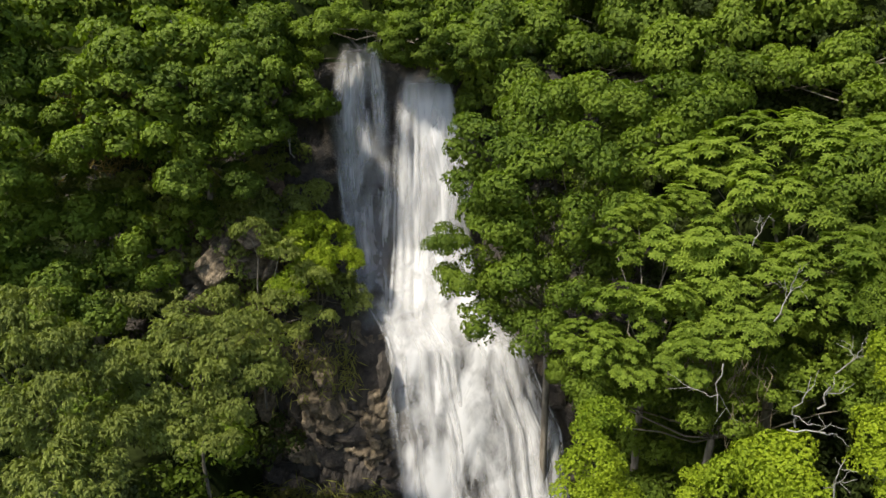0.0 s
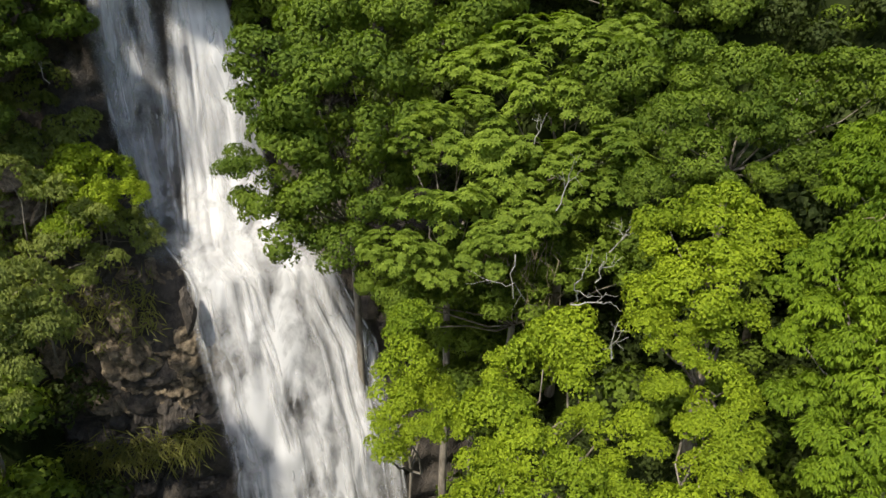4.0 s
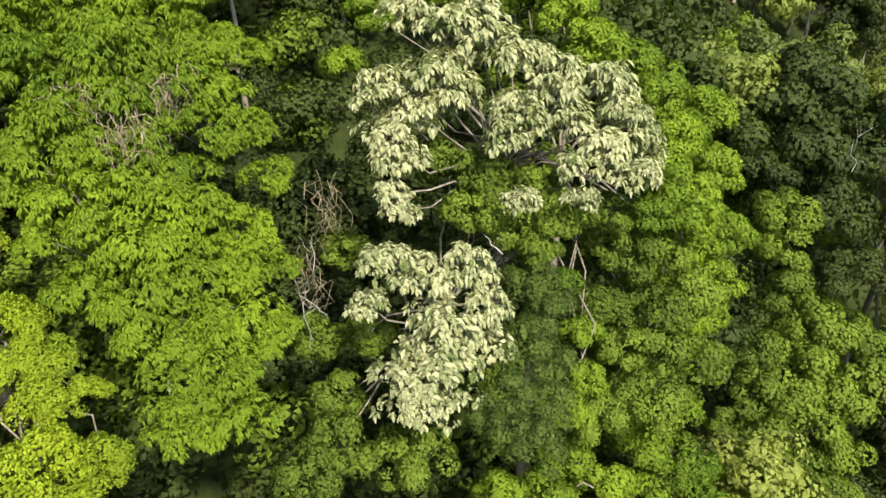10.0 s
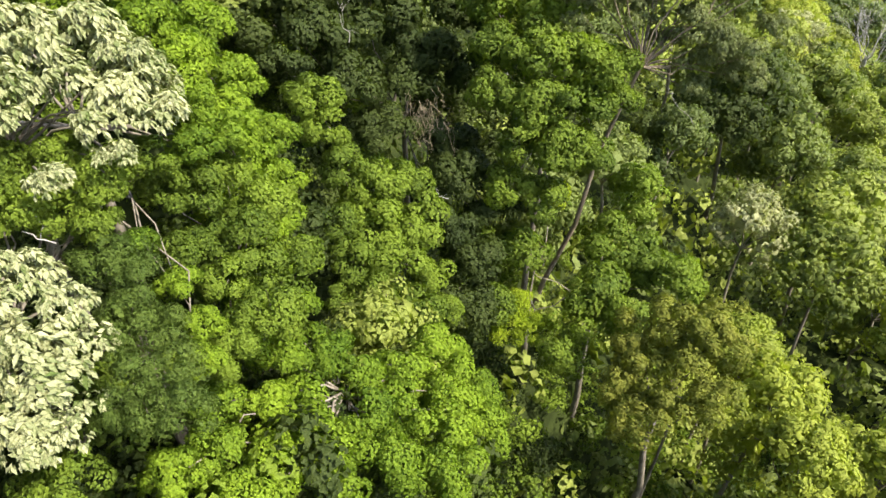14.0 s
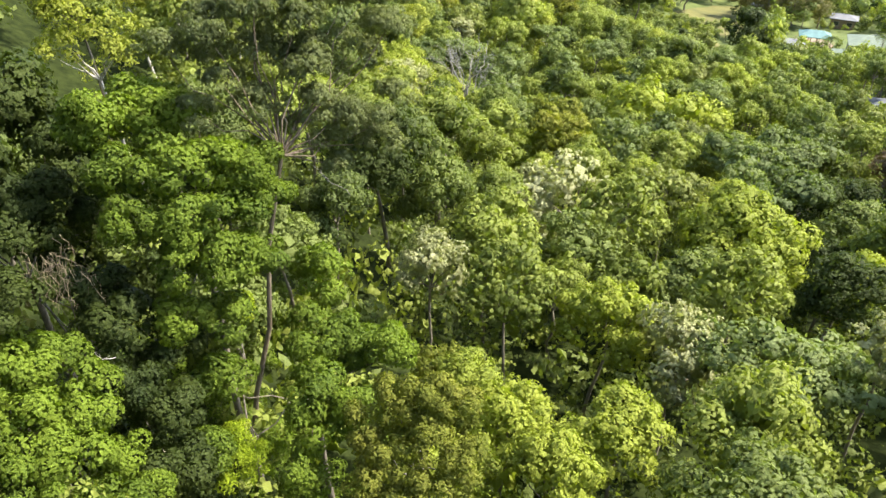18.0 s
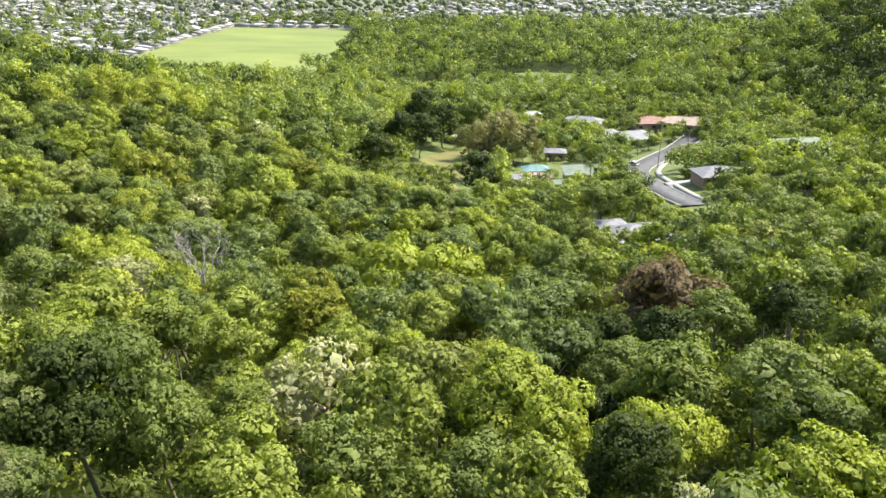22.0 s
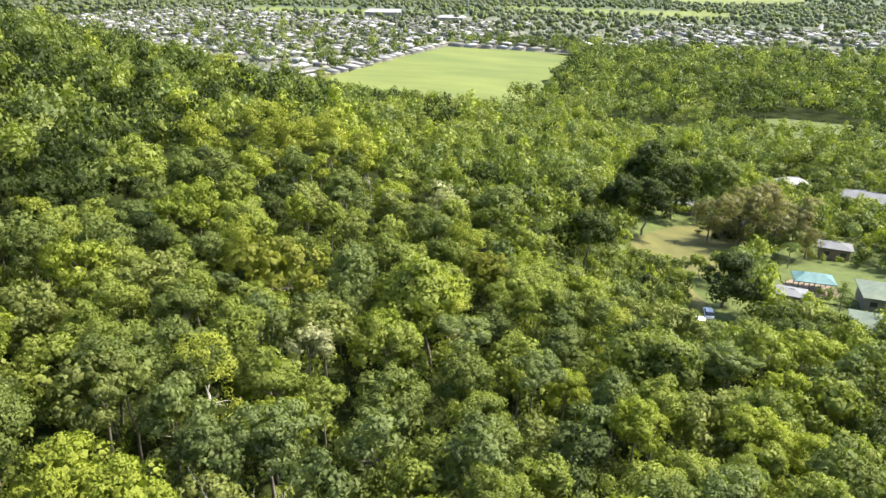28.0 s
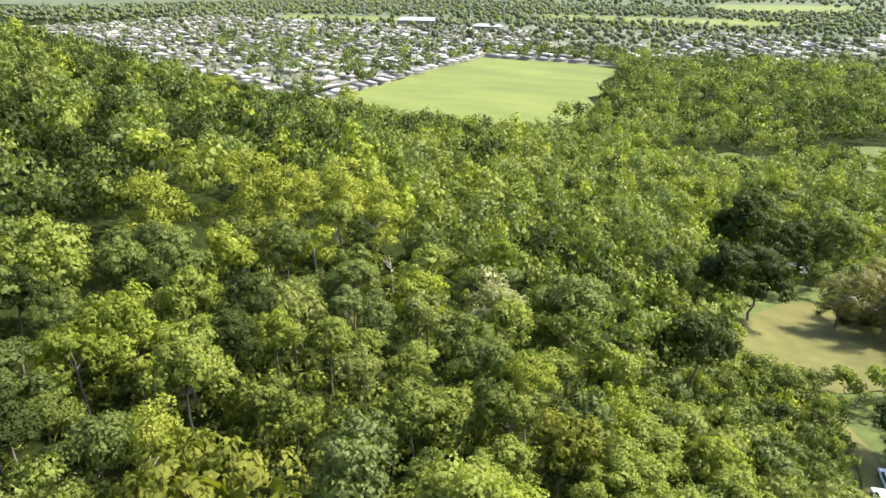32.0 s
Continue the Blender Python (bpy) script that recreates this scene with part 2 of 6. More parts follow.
def ball(c, r, rows=5, cols=8, rng=None, squash=1.0):
    """A lumpy low closed shell."""
    u = np.linspace(0, math.pi, rows + 1)
    w = np.linspace(0, 2 * math.pi, cols, endpoint=False)
    V = np.array([(math.sin(a) * math.cos(b), math.sin(a) * math.sin(b), math.cos(a) * squash) for a in u for b in w])
    if rng is not None:
        V = V * (1 + rng.uniform(-0.2, 0.16, (len(V), 1)))
    F = []
    for i in range(rows):
        for j in range(cols):
            a, b, d, e = i * cols + j, i * cols + (j + 1) % cols, (i + 1) * cols + (j + 1) % cols, (i + 1) * cols + j
            if i > 0:
                F.append((a, d, b))
            if i < rows - 1:
                F.append((a, e, d))
    return V * r + np.asarray(c), np.array(F)


def tube(points, radii, sides=6):
    P = np.asarray(points, float)
    T = unit(np.gradient(P, axis=0))
    V = []
    for p, t, r in zip(P, T, radii):
        a = np.cross(t, (0.3, 0.9, 0.2))
        a /= np.linalg.norm(a)
        b = np.cross(t, a)
        for k in range(sides):
            w = 2 * math.pi * k / sides
            V.append(p + r * (a * math.cos(w) + b * math.sin(w)))
    F = []
    for i in range(len(P) - 1):
        for k in range(sides):
            a, b = i * sides + k, i * sides + (k + 1) % sides
            F += [(a, b, b + sides), (a, b + sides, a + sides)]
    return np.array(V), np.array(F)


def bent(a, b, rng, n=4, sway=0.12):
    a, b = np.asarray(a, float), np.asarray(b, float)
    s = np.linspace(0, 1, n)[:, None]
    P = a + (b - a) * s
    P[1:-1] += rng.normal(0, sway * np.linalg.norm(b - a) * 0.3, (n - 2, 3))
    return P


# ---- leaf clumps ----
def sphere_dirs(n, rng, low=-0.45):
    z = rng.uniform(low, 1, n)
    a = rng.uniform(0, 2 * math.pi, n)
    s = np.sqrt(1 - z * z)
    return np.stack([s * np.cos(a), s * np.sin(a), z], 1)


def sprays(P, D, rng, kind, length, width):
    """Leaves for one kind of plant at points P on a surface with outward normals D."""
    n = len(P)
    up = np.array([0, 0, 1.0])
    if kind == "whorl":
        k = 8
        c, d = np.repeat(P, k, 0), np.repeat(unit(D * 0.7 + up * 0.9 + rng.normal(0, 0.2, (n, 3))), k, 0)
        ang = np.tile(np.arange(k) * 2 * math.pi / k, n) + np.repeat(rng.uniform(0, 6, n), k)
        a = unit(np.cross(d, np.array([0.31, 0.87, 0.11])))
        b = np.cross(d, a)
        ax = a * np.cos(ang)[:, None] + b * np.sin(ang)[:, None] + d * 0.15
        return leaf_quads(c, d, ax, length * rng.uniform(0.8, 1.15, n * k), width, 0.2)
    if kind == "hang":
        k = 6
        c = np.repeat(P, k, 0) + rng.normal(0, length * 0.12, (n * k, 3))
        d = np.repeat(D, k, 0)
        out = unit(d * np.array([1, 1, 0.4]) + rng.normal(0, 0.6, (n * k, 3)))
        ax = unit(out * 0.75 - up * 0.75)
        return leaf_quads(c, unit(out + up * 0.8), ax, length * rng.uniform(0.7, 1.2, n * k), width, 0.2)
    ax = unit(np.cross(D, rng.normal(0, 1, (n, 3))) + D * 0.45 - up * 0.25)
    nn = unit(D + up * 0.25 + rng.normal(0, 0.24, (n, 3)))
    s = rng.uniform(0.7, 1.3, n)
    return leaf_quads(P, nn, ax, length * s, width * s, 0.22)


#        habit   count length width
HABIT = {"dark": ("leaf", 1900, 0.100, 0.066), "fine": ("leaf", 2300, 0.080, 0.050), "olive": ("hang", 400, 0.120, 0.038), "lime": ("leaf", 2300, 0.080, 0.050), "whorl": ("whorl", 240, 0.140, 0.056),
         "vine": ("leaf", 1900, 0.100, 0.066), "vinelit": ("leaf", 2000, 0.105, 0.064), "droop": ("hang", 440, 0.130, 0.042),
         "white": ("hang", 110, 0.250, 0.120), "feather": ("leaf", 2300, 0.085, 0.024), "russet": ("leaf", 2000, 0.090, 0.052),
         "gum": ("hang", 520, 0.105, 0.034)}
CLUMPS = {}


def inner(c, r, sq, rng, n, size):
    """The dense inside of a leafy lump: overlapping sprays facing outward."""
    d = sphere_dirs(n, rng, -0.75)
    a = unit(np.cross(d, rng.normal(0, 1, (n, 3))))
    p = c + d * r * np.array([1, 1, sq]) * rng.uniform(0.72, 1.06, (n, 1)) - a * r * size * 0.45
    return leaf_quads(p, unit(d + rng.normal(0, 0.2, (n, 3))), a, r * size * rng.uniform(0.75, 1.2, n), r * size * 0.8, 0.12)


def crown(rng, leaves, habit, length, width, shape, lumps, core=0.86, fill=20, size=0.62):
    """A crown of radius 1 about the origin: leafy lumps, gathered on boughs; also the boughs' centres."""
    cores = []
    if shape == "clump":
        D = sphere_dirs(lumps, rng, -0.45)
        C = D * np.array([0.62, 0.62, 0.50]) * rng.uniform(0.6, 1.08, (lumps, 1))
        R, sq = rng.uniform(0.22, 0.38, lumps) * math.sqrt(12 / lumps), 0.82
        B = C
    else:
        reach, rb, bsq, sq, low = {"flat": ((0.66, 0.66, 0.18), 0.36, 0.40, 0.60, -0.1), "tall": ((0.50, 0.50, 1.12), 0.40, 0.95, 0.95, -0.85),
                                   "round": ((0.58, 0.58, 0.64), 0.42, 0.80, 0.85, -0.5)}[shape]
        nb = max(5, lumps // 6)
        rb = rb * (9 / nb) ** 0.25
        D = sphere_dirs(nb, rng, low)
        B = D * np.array(reach) * rng.uniform(0.72, 1.08, (nb, 1))
        if shape == "flat":
            B[:, 2] += rng.choice([0, 0.20, 0.40], nb)
        RB = rb * rng.uniform(0.75, 1.2, nb)
        k = max(2, lumps // nb)
        C = np.concatenate([c + unit(sphere_dirs(k, rng, -0.6) + unit(c + np.array([0, 0, 0.2])) * 0.55) * r * np.array([1, 1, bsq]) * rng.uniform(0.72, 1.05, (k, 1)) for c, r in zip(B, RB)])
        R = np.repeat(RB, k) * rng.uniform(0.34, 0.56, nb * k) * math.sqrt(6 / max(k, 3))
        if core > 0.6:
            cores = [(c, r * 0.78, bsq, fill + 6 if fill else 0) for c, r in zip(B, RB)]
    out, mid, flat = [], [], []
    w = R ** 2 / (R ** 2).sum()
    for c, r, q in zip(C, R, w):
        n = max(2, int(leaves * q))
        d = unit(sphere_dirs(n, rng, -0.6) + unit(c + np.array([0, 0, 0.25])) * 0.5)
        p = c + d * r * np.array([1, 1, sq]) * rng.uniform(0.84, 1.08, (n, 1))
        out.append(sprays(p, d, rng, habit, length, width))
        mid.append(c)
        flat.append(sq)
    if core:
        cores += [(c, r * core, sq, fill) for c, r in zip(C, R)]
    for c, r, q, n in cores:
        out.append(inner(c, r, q, rng, n, size) if n else ball(c, r, 3, 6, rng, q))
        mid.append(c)
        flat.append(q)
    V, F = join(out)
    K = np.repeat(np.arange(len(out)), [len(o[0]) for o in out])
    squash = np.ones((len(V), 3))
    squash[:, 2] = np.array(flat)[K]
    N = unit(unit((V - np.array(mid)[K]) / squash) * 0.85 + unit(V) * 0.35 + rng.normal(0, 0.20, V.shape))
    return V, F, N, B


def clump_mesh(kind, variant):
    if (kind, variant) not in CLUMPS:
        rng = np.random.default_rng(100 + variant * 17 + sum(map(ord, kind)))
        habit, count, length, width = HABIT[kind]
        V, F, N, C = crown(rng, count, habit, length, width, "clump", 10 if kind in ("white", "whorl", "gum") else 14, {"white": 0.70, "gum": 0.62, "whorl": 0.55, "olive": 0.7}.get(kind, 0.84), 16, 0.6)
        CLUMPS[kind, variant] = tri_mesh("leaf_clump", V, F, [LEAF[kind]], normals=N if kind in ("vine", "vinelit", "fine", "feather", "russet", "gum", "dark") else None)
    return CLUMPS[kind, variant]


HERO_CLUMPS = []
NAME = {"white": "silver_leaf_tree", "vine": "vine_tree", "vinelit": "vine_tree", "lime": "lime_tree", "gum": "gum_tree", "whorl": "whorl_leaf_tree", "feather": "feathery_tree", "droop": "drooping_tree",
        "deep": "rainforest_tree", "dark": "dark_tree", "mid": "forest_tree", "bright": "yellow_green_tree", "hang": "drooping_tree", "flat": "flat_topped_tree", "grey": "grey_green_tree", "khaki": "khaki_tree", "olive": "olive_green_tree", "fine": "broad_tree", "brown": "brown_tree", "russet": "russet_tree", "pink": "casuarina"}


def clump_tree(kind, label, clumps, bark=None, foot=None, thick=0.2, fork=None):
    """A tree whose crown is a set of leaf clumps (x, y, z, radius), carried by a trunk and limbs from the slope."""
    rng = np.random.default_rng(int(abs(clumps[0][0] * 37 + clumps[0][1] * 91)) + len(clumps))
    C = np.array(clumps)
    base = C[:, :3].mean(0)
    away = np.array([base[0], base[1], 0]) / max(np.hypot(base[0], base[1]), 1)
    foot = base + away * 2.0 if foot is None else np.array([*foot, 0.0])
    foot[2] = min(float(land(foot[0], foot[1])) - 0.3, C[:, 2].min() - 1.0)
    HERO_CLUMPS.extend(clumps)
    tree = tagged(new(NAME.get(kind, "tree")), label, "tree")
    tree.location = foot
    rel = C[:, :3] - foot
    fork = (base - foot) * 0.82 + away * 0.8 if fork is None else np.array(fork) - foot
    wood = [tube(bent((0, 0, 0), fork, rng, 5, 0.03), np.linspace(thick, thick * 0.55, 5), 7)]
    part("trunk", tri_mesh("trunk", *wood[0], smooth=True), bark or BARK, tree)
    limbs = []
    for p in rel:
        limbs.append(tube(bent(fork, p - (p - fork) * 0.05, rng, 5, 0.15), np.linspace(0.04, 0.012, 5), 5))
    part("limb", tri_mesh("limb", *join(limbs), smooth=True), bark or BARK, tree)
    for (x, y, z), r in zip(rel, C[:, 3]):
        ob = part("leaf_clump", clump_mesh(kind, int(rng.integers(4))), None, tree)
        ob.location = (x, y, z)
        ob.rotation_euler = (rng.uniform(-0.2, 0.2), rng.uniform(-0.2, 0.2), rng.uniform(0, 6.28))
        ob.scale = [r * (1.24 if kind in ("droop", "fine", "vine", "lime") else 1.15) * s for s in rng.uniform(0.92, 1.08, 3)]
    return tree


# ---- ground ----
def graded(lo, hi, fine_lo, fine_hi, step, n):
    a = np.arange(fine_lo, fine_hi, step)
    left = fine_lo - np.geomspace(step, fine_lo - lo, n)
    right = fine_hi + np.geomspace(step, hi - fine_hi, n)
    return np.unique(np.concatenate([left, a, right]))


gx, gy = graded(-4000, 4000, -60, 130, 2.0, 60), graded(-4500, 900, -300, 70, 1.6, 60)
X, Y = np.meshgrid(gx, gy)
Z = land(X, Y)
nx = len(gx)
gi = np.arange(len(gy) - 1)[:, None] * nx + np.arange(nx - 1)[None]
quads = np.stack([gi, gi + 1, gi + nx + 1, gi + nx], -1).reshape(-1, 4)
ground = new("ground", tri_mesh("ground", np.stack([X, Y, Z], -1).reshape(-1, 3), quads, [GROUND], smooth=True))
tagged(ground, "dark leaf-littered forest floor running down to a grassy plain", "ground", kind="structure")

# ---- cliff and falls ----
ROCK = plain("wet_rock", (0.016, 0.013, 0.010), (0.085, 0.068, 0.050), 2.6, 0.75, 0.9, 11)
DRY_ROCK = plain("dry_rock", (0.050, 0.036, 0.022), (0.300, 0.232, 0.145), 4.5, 0.9, 0.9, 16)


def face_y(x, z):
    """The rock face behind the water, stepping back at the ledge."""
    z = np.asarray(z, float)
    return np.interp(z, [40, 54, 61.0, 62.2, 64, 74], [22.4, 23.8, 25.4, 26.6, 28.3, 29.6]) + 0.05 * np.abs(np.asarray(x, float))


cx, cz = np.linspace(-16, 9, 90), np.linspace(40, 71.4, 120)
CX, CZ = np.meshgrid(cx, cz)
CY = face_y(CX, CZ) + 0.35
for i in range(CX.shape[0]):
    for j in range(CX.shape[1]):
        p = Vector((CX[i, j] * 0.5, 3.0, CZ[i, j] * 0.8))
        strata = 0.45 * noise.noise(Vector((CX[i, j] * 0.12, 0, CZ[i, j] * 1.3)))
        CY[i, j] += 0.9 * (noise.cell(Vector((p.x * 1.2, p.y, p.z * 0.9))) - 0.5) * 0.5 + strata + 0.35 * noise.noise(p * 2.2)
n = len(cx)
gi = np.arange(len(cz) - 1)[:, None] * n + np.arange(n - 1)[None]
quads = np.stack([gi, gi + 1, gi + n + 1, gi + n], -1).reshape(-1, 4)
cliff = new("cliff", tri_mesh("cliff", np.stack([CX, CY, CZ], -1).reshape(-1, 3), quads, [ROCK]))
tagged(cliff, "dark wet layered rock face behind the falls", "cliff", kind="structure")


def water(name, thin, thick, streak, drop=0.20, tone=0.71):
    """Aerated falling water: white strands with gaps through which the rock shows."""
    m, t, b = shader(name)
    tc = t.nodes.new("ShaderNodeTexCoord")
    mp = t.nodes.new("ShaderNodeMapping")
    mp.inputs["Scale"].default_value = (streak, streak, drop)
    t.links.new(tc.outputs["Object"], mp.inputs["Vector"])
    n1 = node(t, "ShaderNodeTexNoise", Scale=1.0, Detail=6.0, Roughness=0.58, Distortion=0.5)
    t.links.new(mp.outputs[0], n1.inputs["Vector"])
    mp2 = t.nodes.new("ShaderNodeMapping")
    mp2.inputs["Scale"].default_value = (1.0, 1.0, 0.35)
    t.links.new(tc.outputs["Object"], mp2.inputs["Vector"])
    n2 = node(t, "ShaderNodeTexNoise", Scale=0.75, Detail=6.0, Roughness=0.62, Distortion=0.7)
    t.links.new(mp2.outputs[0], n2.inputs["Vector"])
    ad = t.nodes.new("ShaderNodeMath")
    ad.operation = 'ADD'
    t.links.new(n1.outputs["Fac"], ad.inputs[0])
    t.links.new(n2.outputs["Fac"], ad.inputs[1])
    half = t.nodes.new("ShaderNodeMath")
    half.operation = 'MULTIPLY'
    half.inputs[1].default_value = 0.5
    t.links.new(ad.outputs[0], half.inputs[0])
    cover = ramp(t, half.outputs[0], [(thin, (0, 0, 0)), (thick, (1, 1, 1))])
    t.links.new(ramp(t, half.outputs[0], [(0.34, (tone * 0.80, tone * 0.79, tone * 0.77)), (0.56, (tone, tone * 0.985, tone * 0.955))]), b.inputs["Base Color"])
    b.inputs["Roughness"].default_value = 0.7
    fade = t.nodes.new("ShaderNodeAttribute")
    fade.attribute_name = "fade"
    mul = t.nodes.new("ShaderNodeMath")
    mul.operation = 'MULTIPLY'
    t.links.new(cover, mul.inputs[0])
    t.links.new(fade.outputs["Fac"], mul.inputs[1])
    tl = t.nodes.new("ShaderNodeBsdfTranslucent")
    tl.inputs["Color"].default_value = (tone, tone * 0.98, tone * 0.95, 1)
    soft = t.nodes.new("ShaderNodeMixShader")
    soft.inputs[0].default_value = 0.2
    t.links.new(b.outputs[0], soft.inputs[1])
    t.links.new(tl.outputs[0], soft.inputs[2])
    gap = t.nodes.new("ShaderNodeBsdfTransparent")
    show = t.nodes.new("ShaderNodeMixShader")
    t.links.new(mul.outputs[0], show.inputs[0])
    t.links.new(gap.outputs[0], show.inputs[1])
    t.links.new(soft.outputs[0], show.inputs[2])
    t.links.new(show.outputs[0], t.nodes["Material Output"].inputs["Surface"])
    bp = node(t, "ShaderNodeBump", Strength=0.25, Distance=0.1)
    t.links.new(n1.outputs["Fac"], bp.inputs["Height"])
    t.links.new(bp.outputs[0], b.inputs["Normal"])
    return m


WHITE_WATER = water("white_water", 0.26, 0.48, 1.5, 0.30)
STRAND_WATER = water("strand_water", 0.38, 0.68, 1.6, 0.40)
LOWER_WATER = water("cascade_water", 0.36, 0.55, 1.0, 0.42)
VEIL = water("veil_water", 0.40, 0.72, 2.0, 0.26)


def sheet(xa, xb, z0, z1, out, nu, nz, seed, fades, soft, wobble=0.14):
    zs, us = np.linspace(z0, z1, nz), np.linspace(0, 1, nu)
    V = []
    for z in zs:
        a, b = xa(z), xb(z)
        for u in us:
            x = a + (b - a) * u
            w = noise.noise(Vector((x * 1.1, seed, z * 0.42))) * wobble * 1.6 + noise.noise(Vector((x * 3.4, seed, z * 0.9))) * wobble * 0.5
            V.append((x, float(face_y(x, z)) - out - w - 0.25 * math.sin(math.pi * u), z))
    side = np.clip(np.minimum(us, 1 - us) / soft, 0, 1)
    ends = np.clip(np.minimum(zs - z0 + 0.05, (z1 - zs) + 0.15) / 1.2, 0, 1)
    fades.append((ends[:, None] * side[None]).ravel())
    i = np.arange(nz - 1)[:, None] * nu + np.arange(nu - 1)[None]
    a, b, c, d = i, i + 1, i + nu + 1, i + nu
    return np.array(V), np.concatenate([np.stack([a, b, c], -1).reshape(-1, 3), np.stack([a, c, d], -1).reshape(-1, 3)])


def faded(me, fades):
    """Where the water thins out towards the edges of a sheet or strand."""
    at = me.attributes.new("fade", 'FLOAT', 'POINT')
    at.data.foreach_set("value", np.concatenate(fades).astype(np.float32))
    return me


def fall(name, left, right, z0, z1, out, base, strands, count, parent, label, seed):
    """A sheet of falling water between two edge lines, with loose strands over and beside it."""
    rng = np.random.default_rng(seed)

    def xl(z):
        return float(np.interp(z, *left)) + 0.25 * noise.noise(Vector((seed, 0, z * 0.35)))

    def xr(z):
        return float(np.interp(z, *right)) + 0.25 * noise.noise(Vector((seed, 5, z * 0.35)))
    fades = []
    V, F = sheet(xl, xr, z0, z1, out, 44, 90, seed, fades, 0.09)
    body = part(name, faded(tri_mesh(name, V, F, smooth=True), fades), base, parent, label)
    bits, fades = [], []
    for k in range(count):
        u = rng.uniform(-0.04, 1.04)
        top = z1 + 0.25 - abs(rng.normal(0, (z1 - z0) * 0.28)) * (rng.random() < 0.7)
        low = max(z0, top - rng.uniform(2.5, (z1 - z0)))
        w = rng.uniform(0.2, 0.9)
        mid = (lambda z, u=u, s=k: xl(z) + (xr(z) - xl(z)) * u + 0.08 * noise.noise(Vector((s * 1.7, 0, z * 0.15))))
        bits.append(sheet(lambda z: mid(z) - w / 2, lambda z: mid(z) + w / 2 * (1 + 0.6 * (top - z) / (z1 - z0)), low, top, out + rng.uniform(0.03, 0.10), 7, 26, k + seed, fades, 0.5, 0.08))
    part("loose_water", faded(tri_mesh("loose_water", *join(bits), smooth=True), fades), strands, body, "loose white strands of falling water")["kind"] = "stuff"
    return body


falls = tagged(new("waterfall"), "white waterfall dropping in two strands onto a ledge and widening below", "waterfall")
fall("left_strand", ([61, 67, 72], [-3.4, -4.4, -4.1]), ([61, 67, 72], [-2.2, -2.3, -2.7]), 61.4, 71.9, 0.35, VEIL, VEIL, 26, falls, "thin grey veil of water over dark rock", 1)
fall("right_strand", ([60, 64, 68, 72], [-2.1, -1.9, -1.8, -1.5]), ([60, 64, 68, 72], [1.8, 1.4, 0.9, 0.2]), 60.5, 70.9, 0.5, WHITE_WATER, STRAND_WATER, 16, falls, "dense white strand of falling water", 2)
fall("lower_cascade", ([44, 54, 58, 61, 62.3], [-0.8, -1.4, -2.0, -2.2, -3.2]), ([44, 54, 58, 61, 62.3], [5.6, 5.0, 4.3, 3.0, 1.8]), 44, 62.4, 0.80, LOWER_WATER, STRAND_WATER, 30, falls, "broad white cascade", 3)

# ---- rocks beside the water ----
def rock(x, y, z, sx, sy, sz, seed, material, label):
    bm = bmesh.new()
    bmesh.ops.create_icosphere(bm, subdivisions=3, radius=1)
    rng = random.Random(seed)
    planes = [(Vector((rng.uniform(-1, 1), rng.uniform(-1, 1), rng.uniform(-1, 1))).normalized(), rng.uniform(0.40, 0.75)) for _ in range(16)]
    for v in bm.verts:
        for n_, d in planes:
            k = v.co.dot(n_) - d
            if k > 0:
                v.co -= n_ * k
        v.co *= 1 + 0.16 * noise.noise(v.co * 3.5 + Vector((seed, 0, 0)))
        v.co = Vector((v.co.x * sx, v.co.y * sy, v.co.z * sz))
    me = bpy.data.meshes.new("rock")
    bm.to_mesh(me)
    bm.free()
    me.materials.append(material)
    ob = tagged(new("rock", me), label, "rock", "rocks beside the falls")
    ob.location = (x, y, z)
    ob.rotation_euler = (rng.uniform(-0.3, 0.3), rng.uniform(-0.3, 0.3), rng.uniform(0, 6))
    return ob


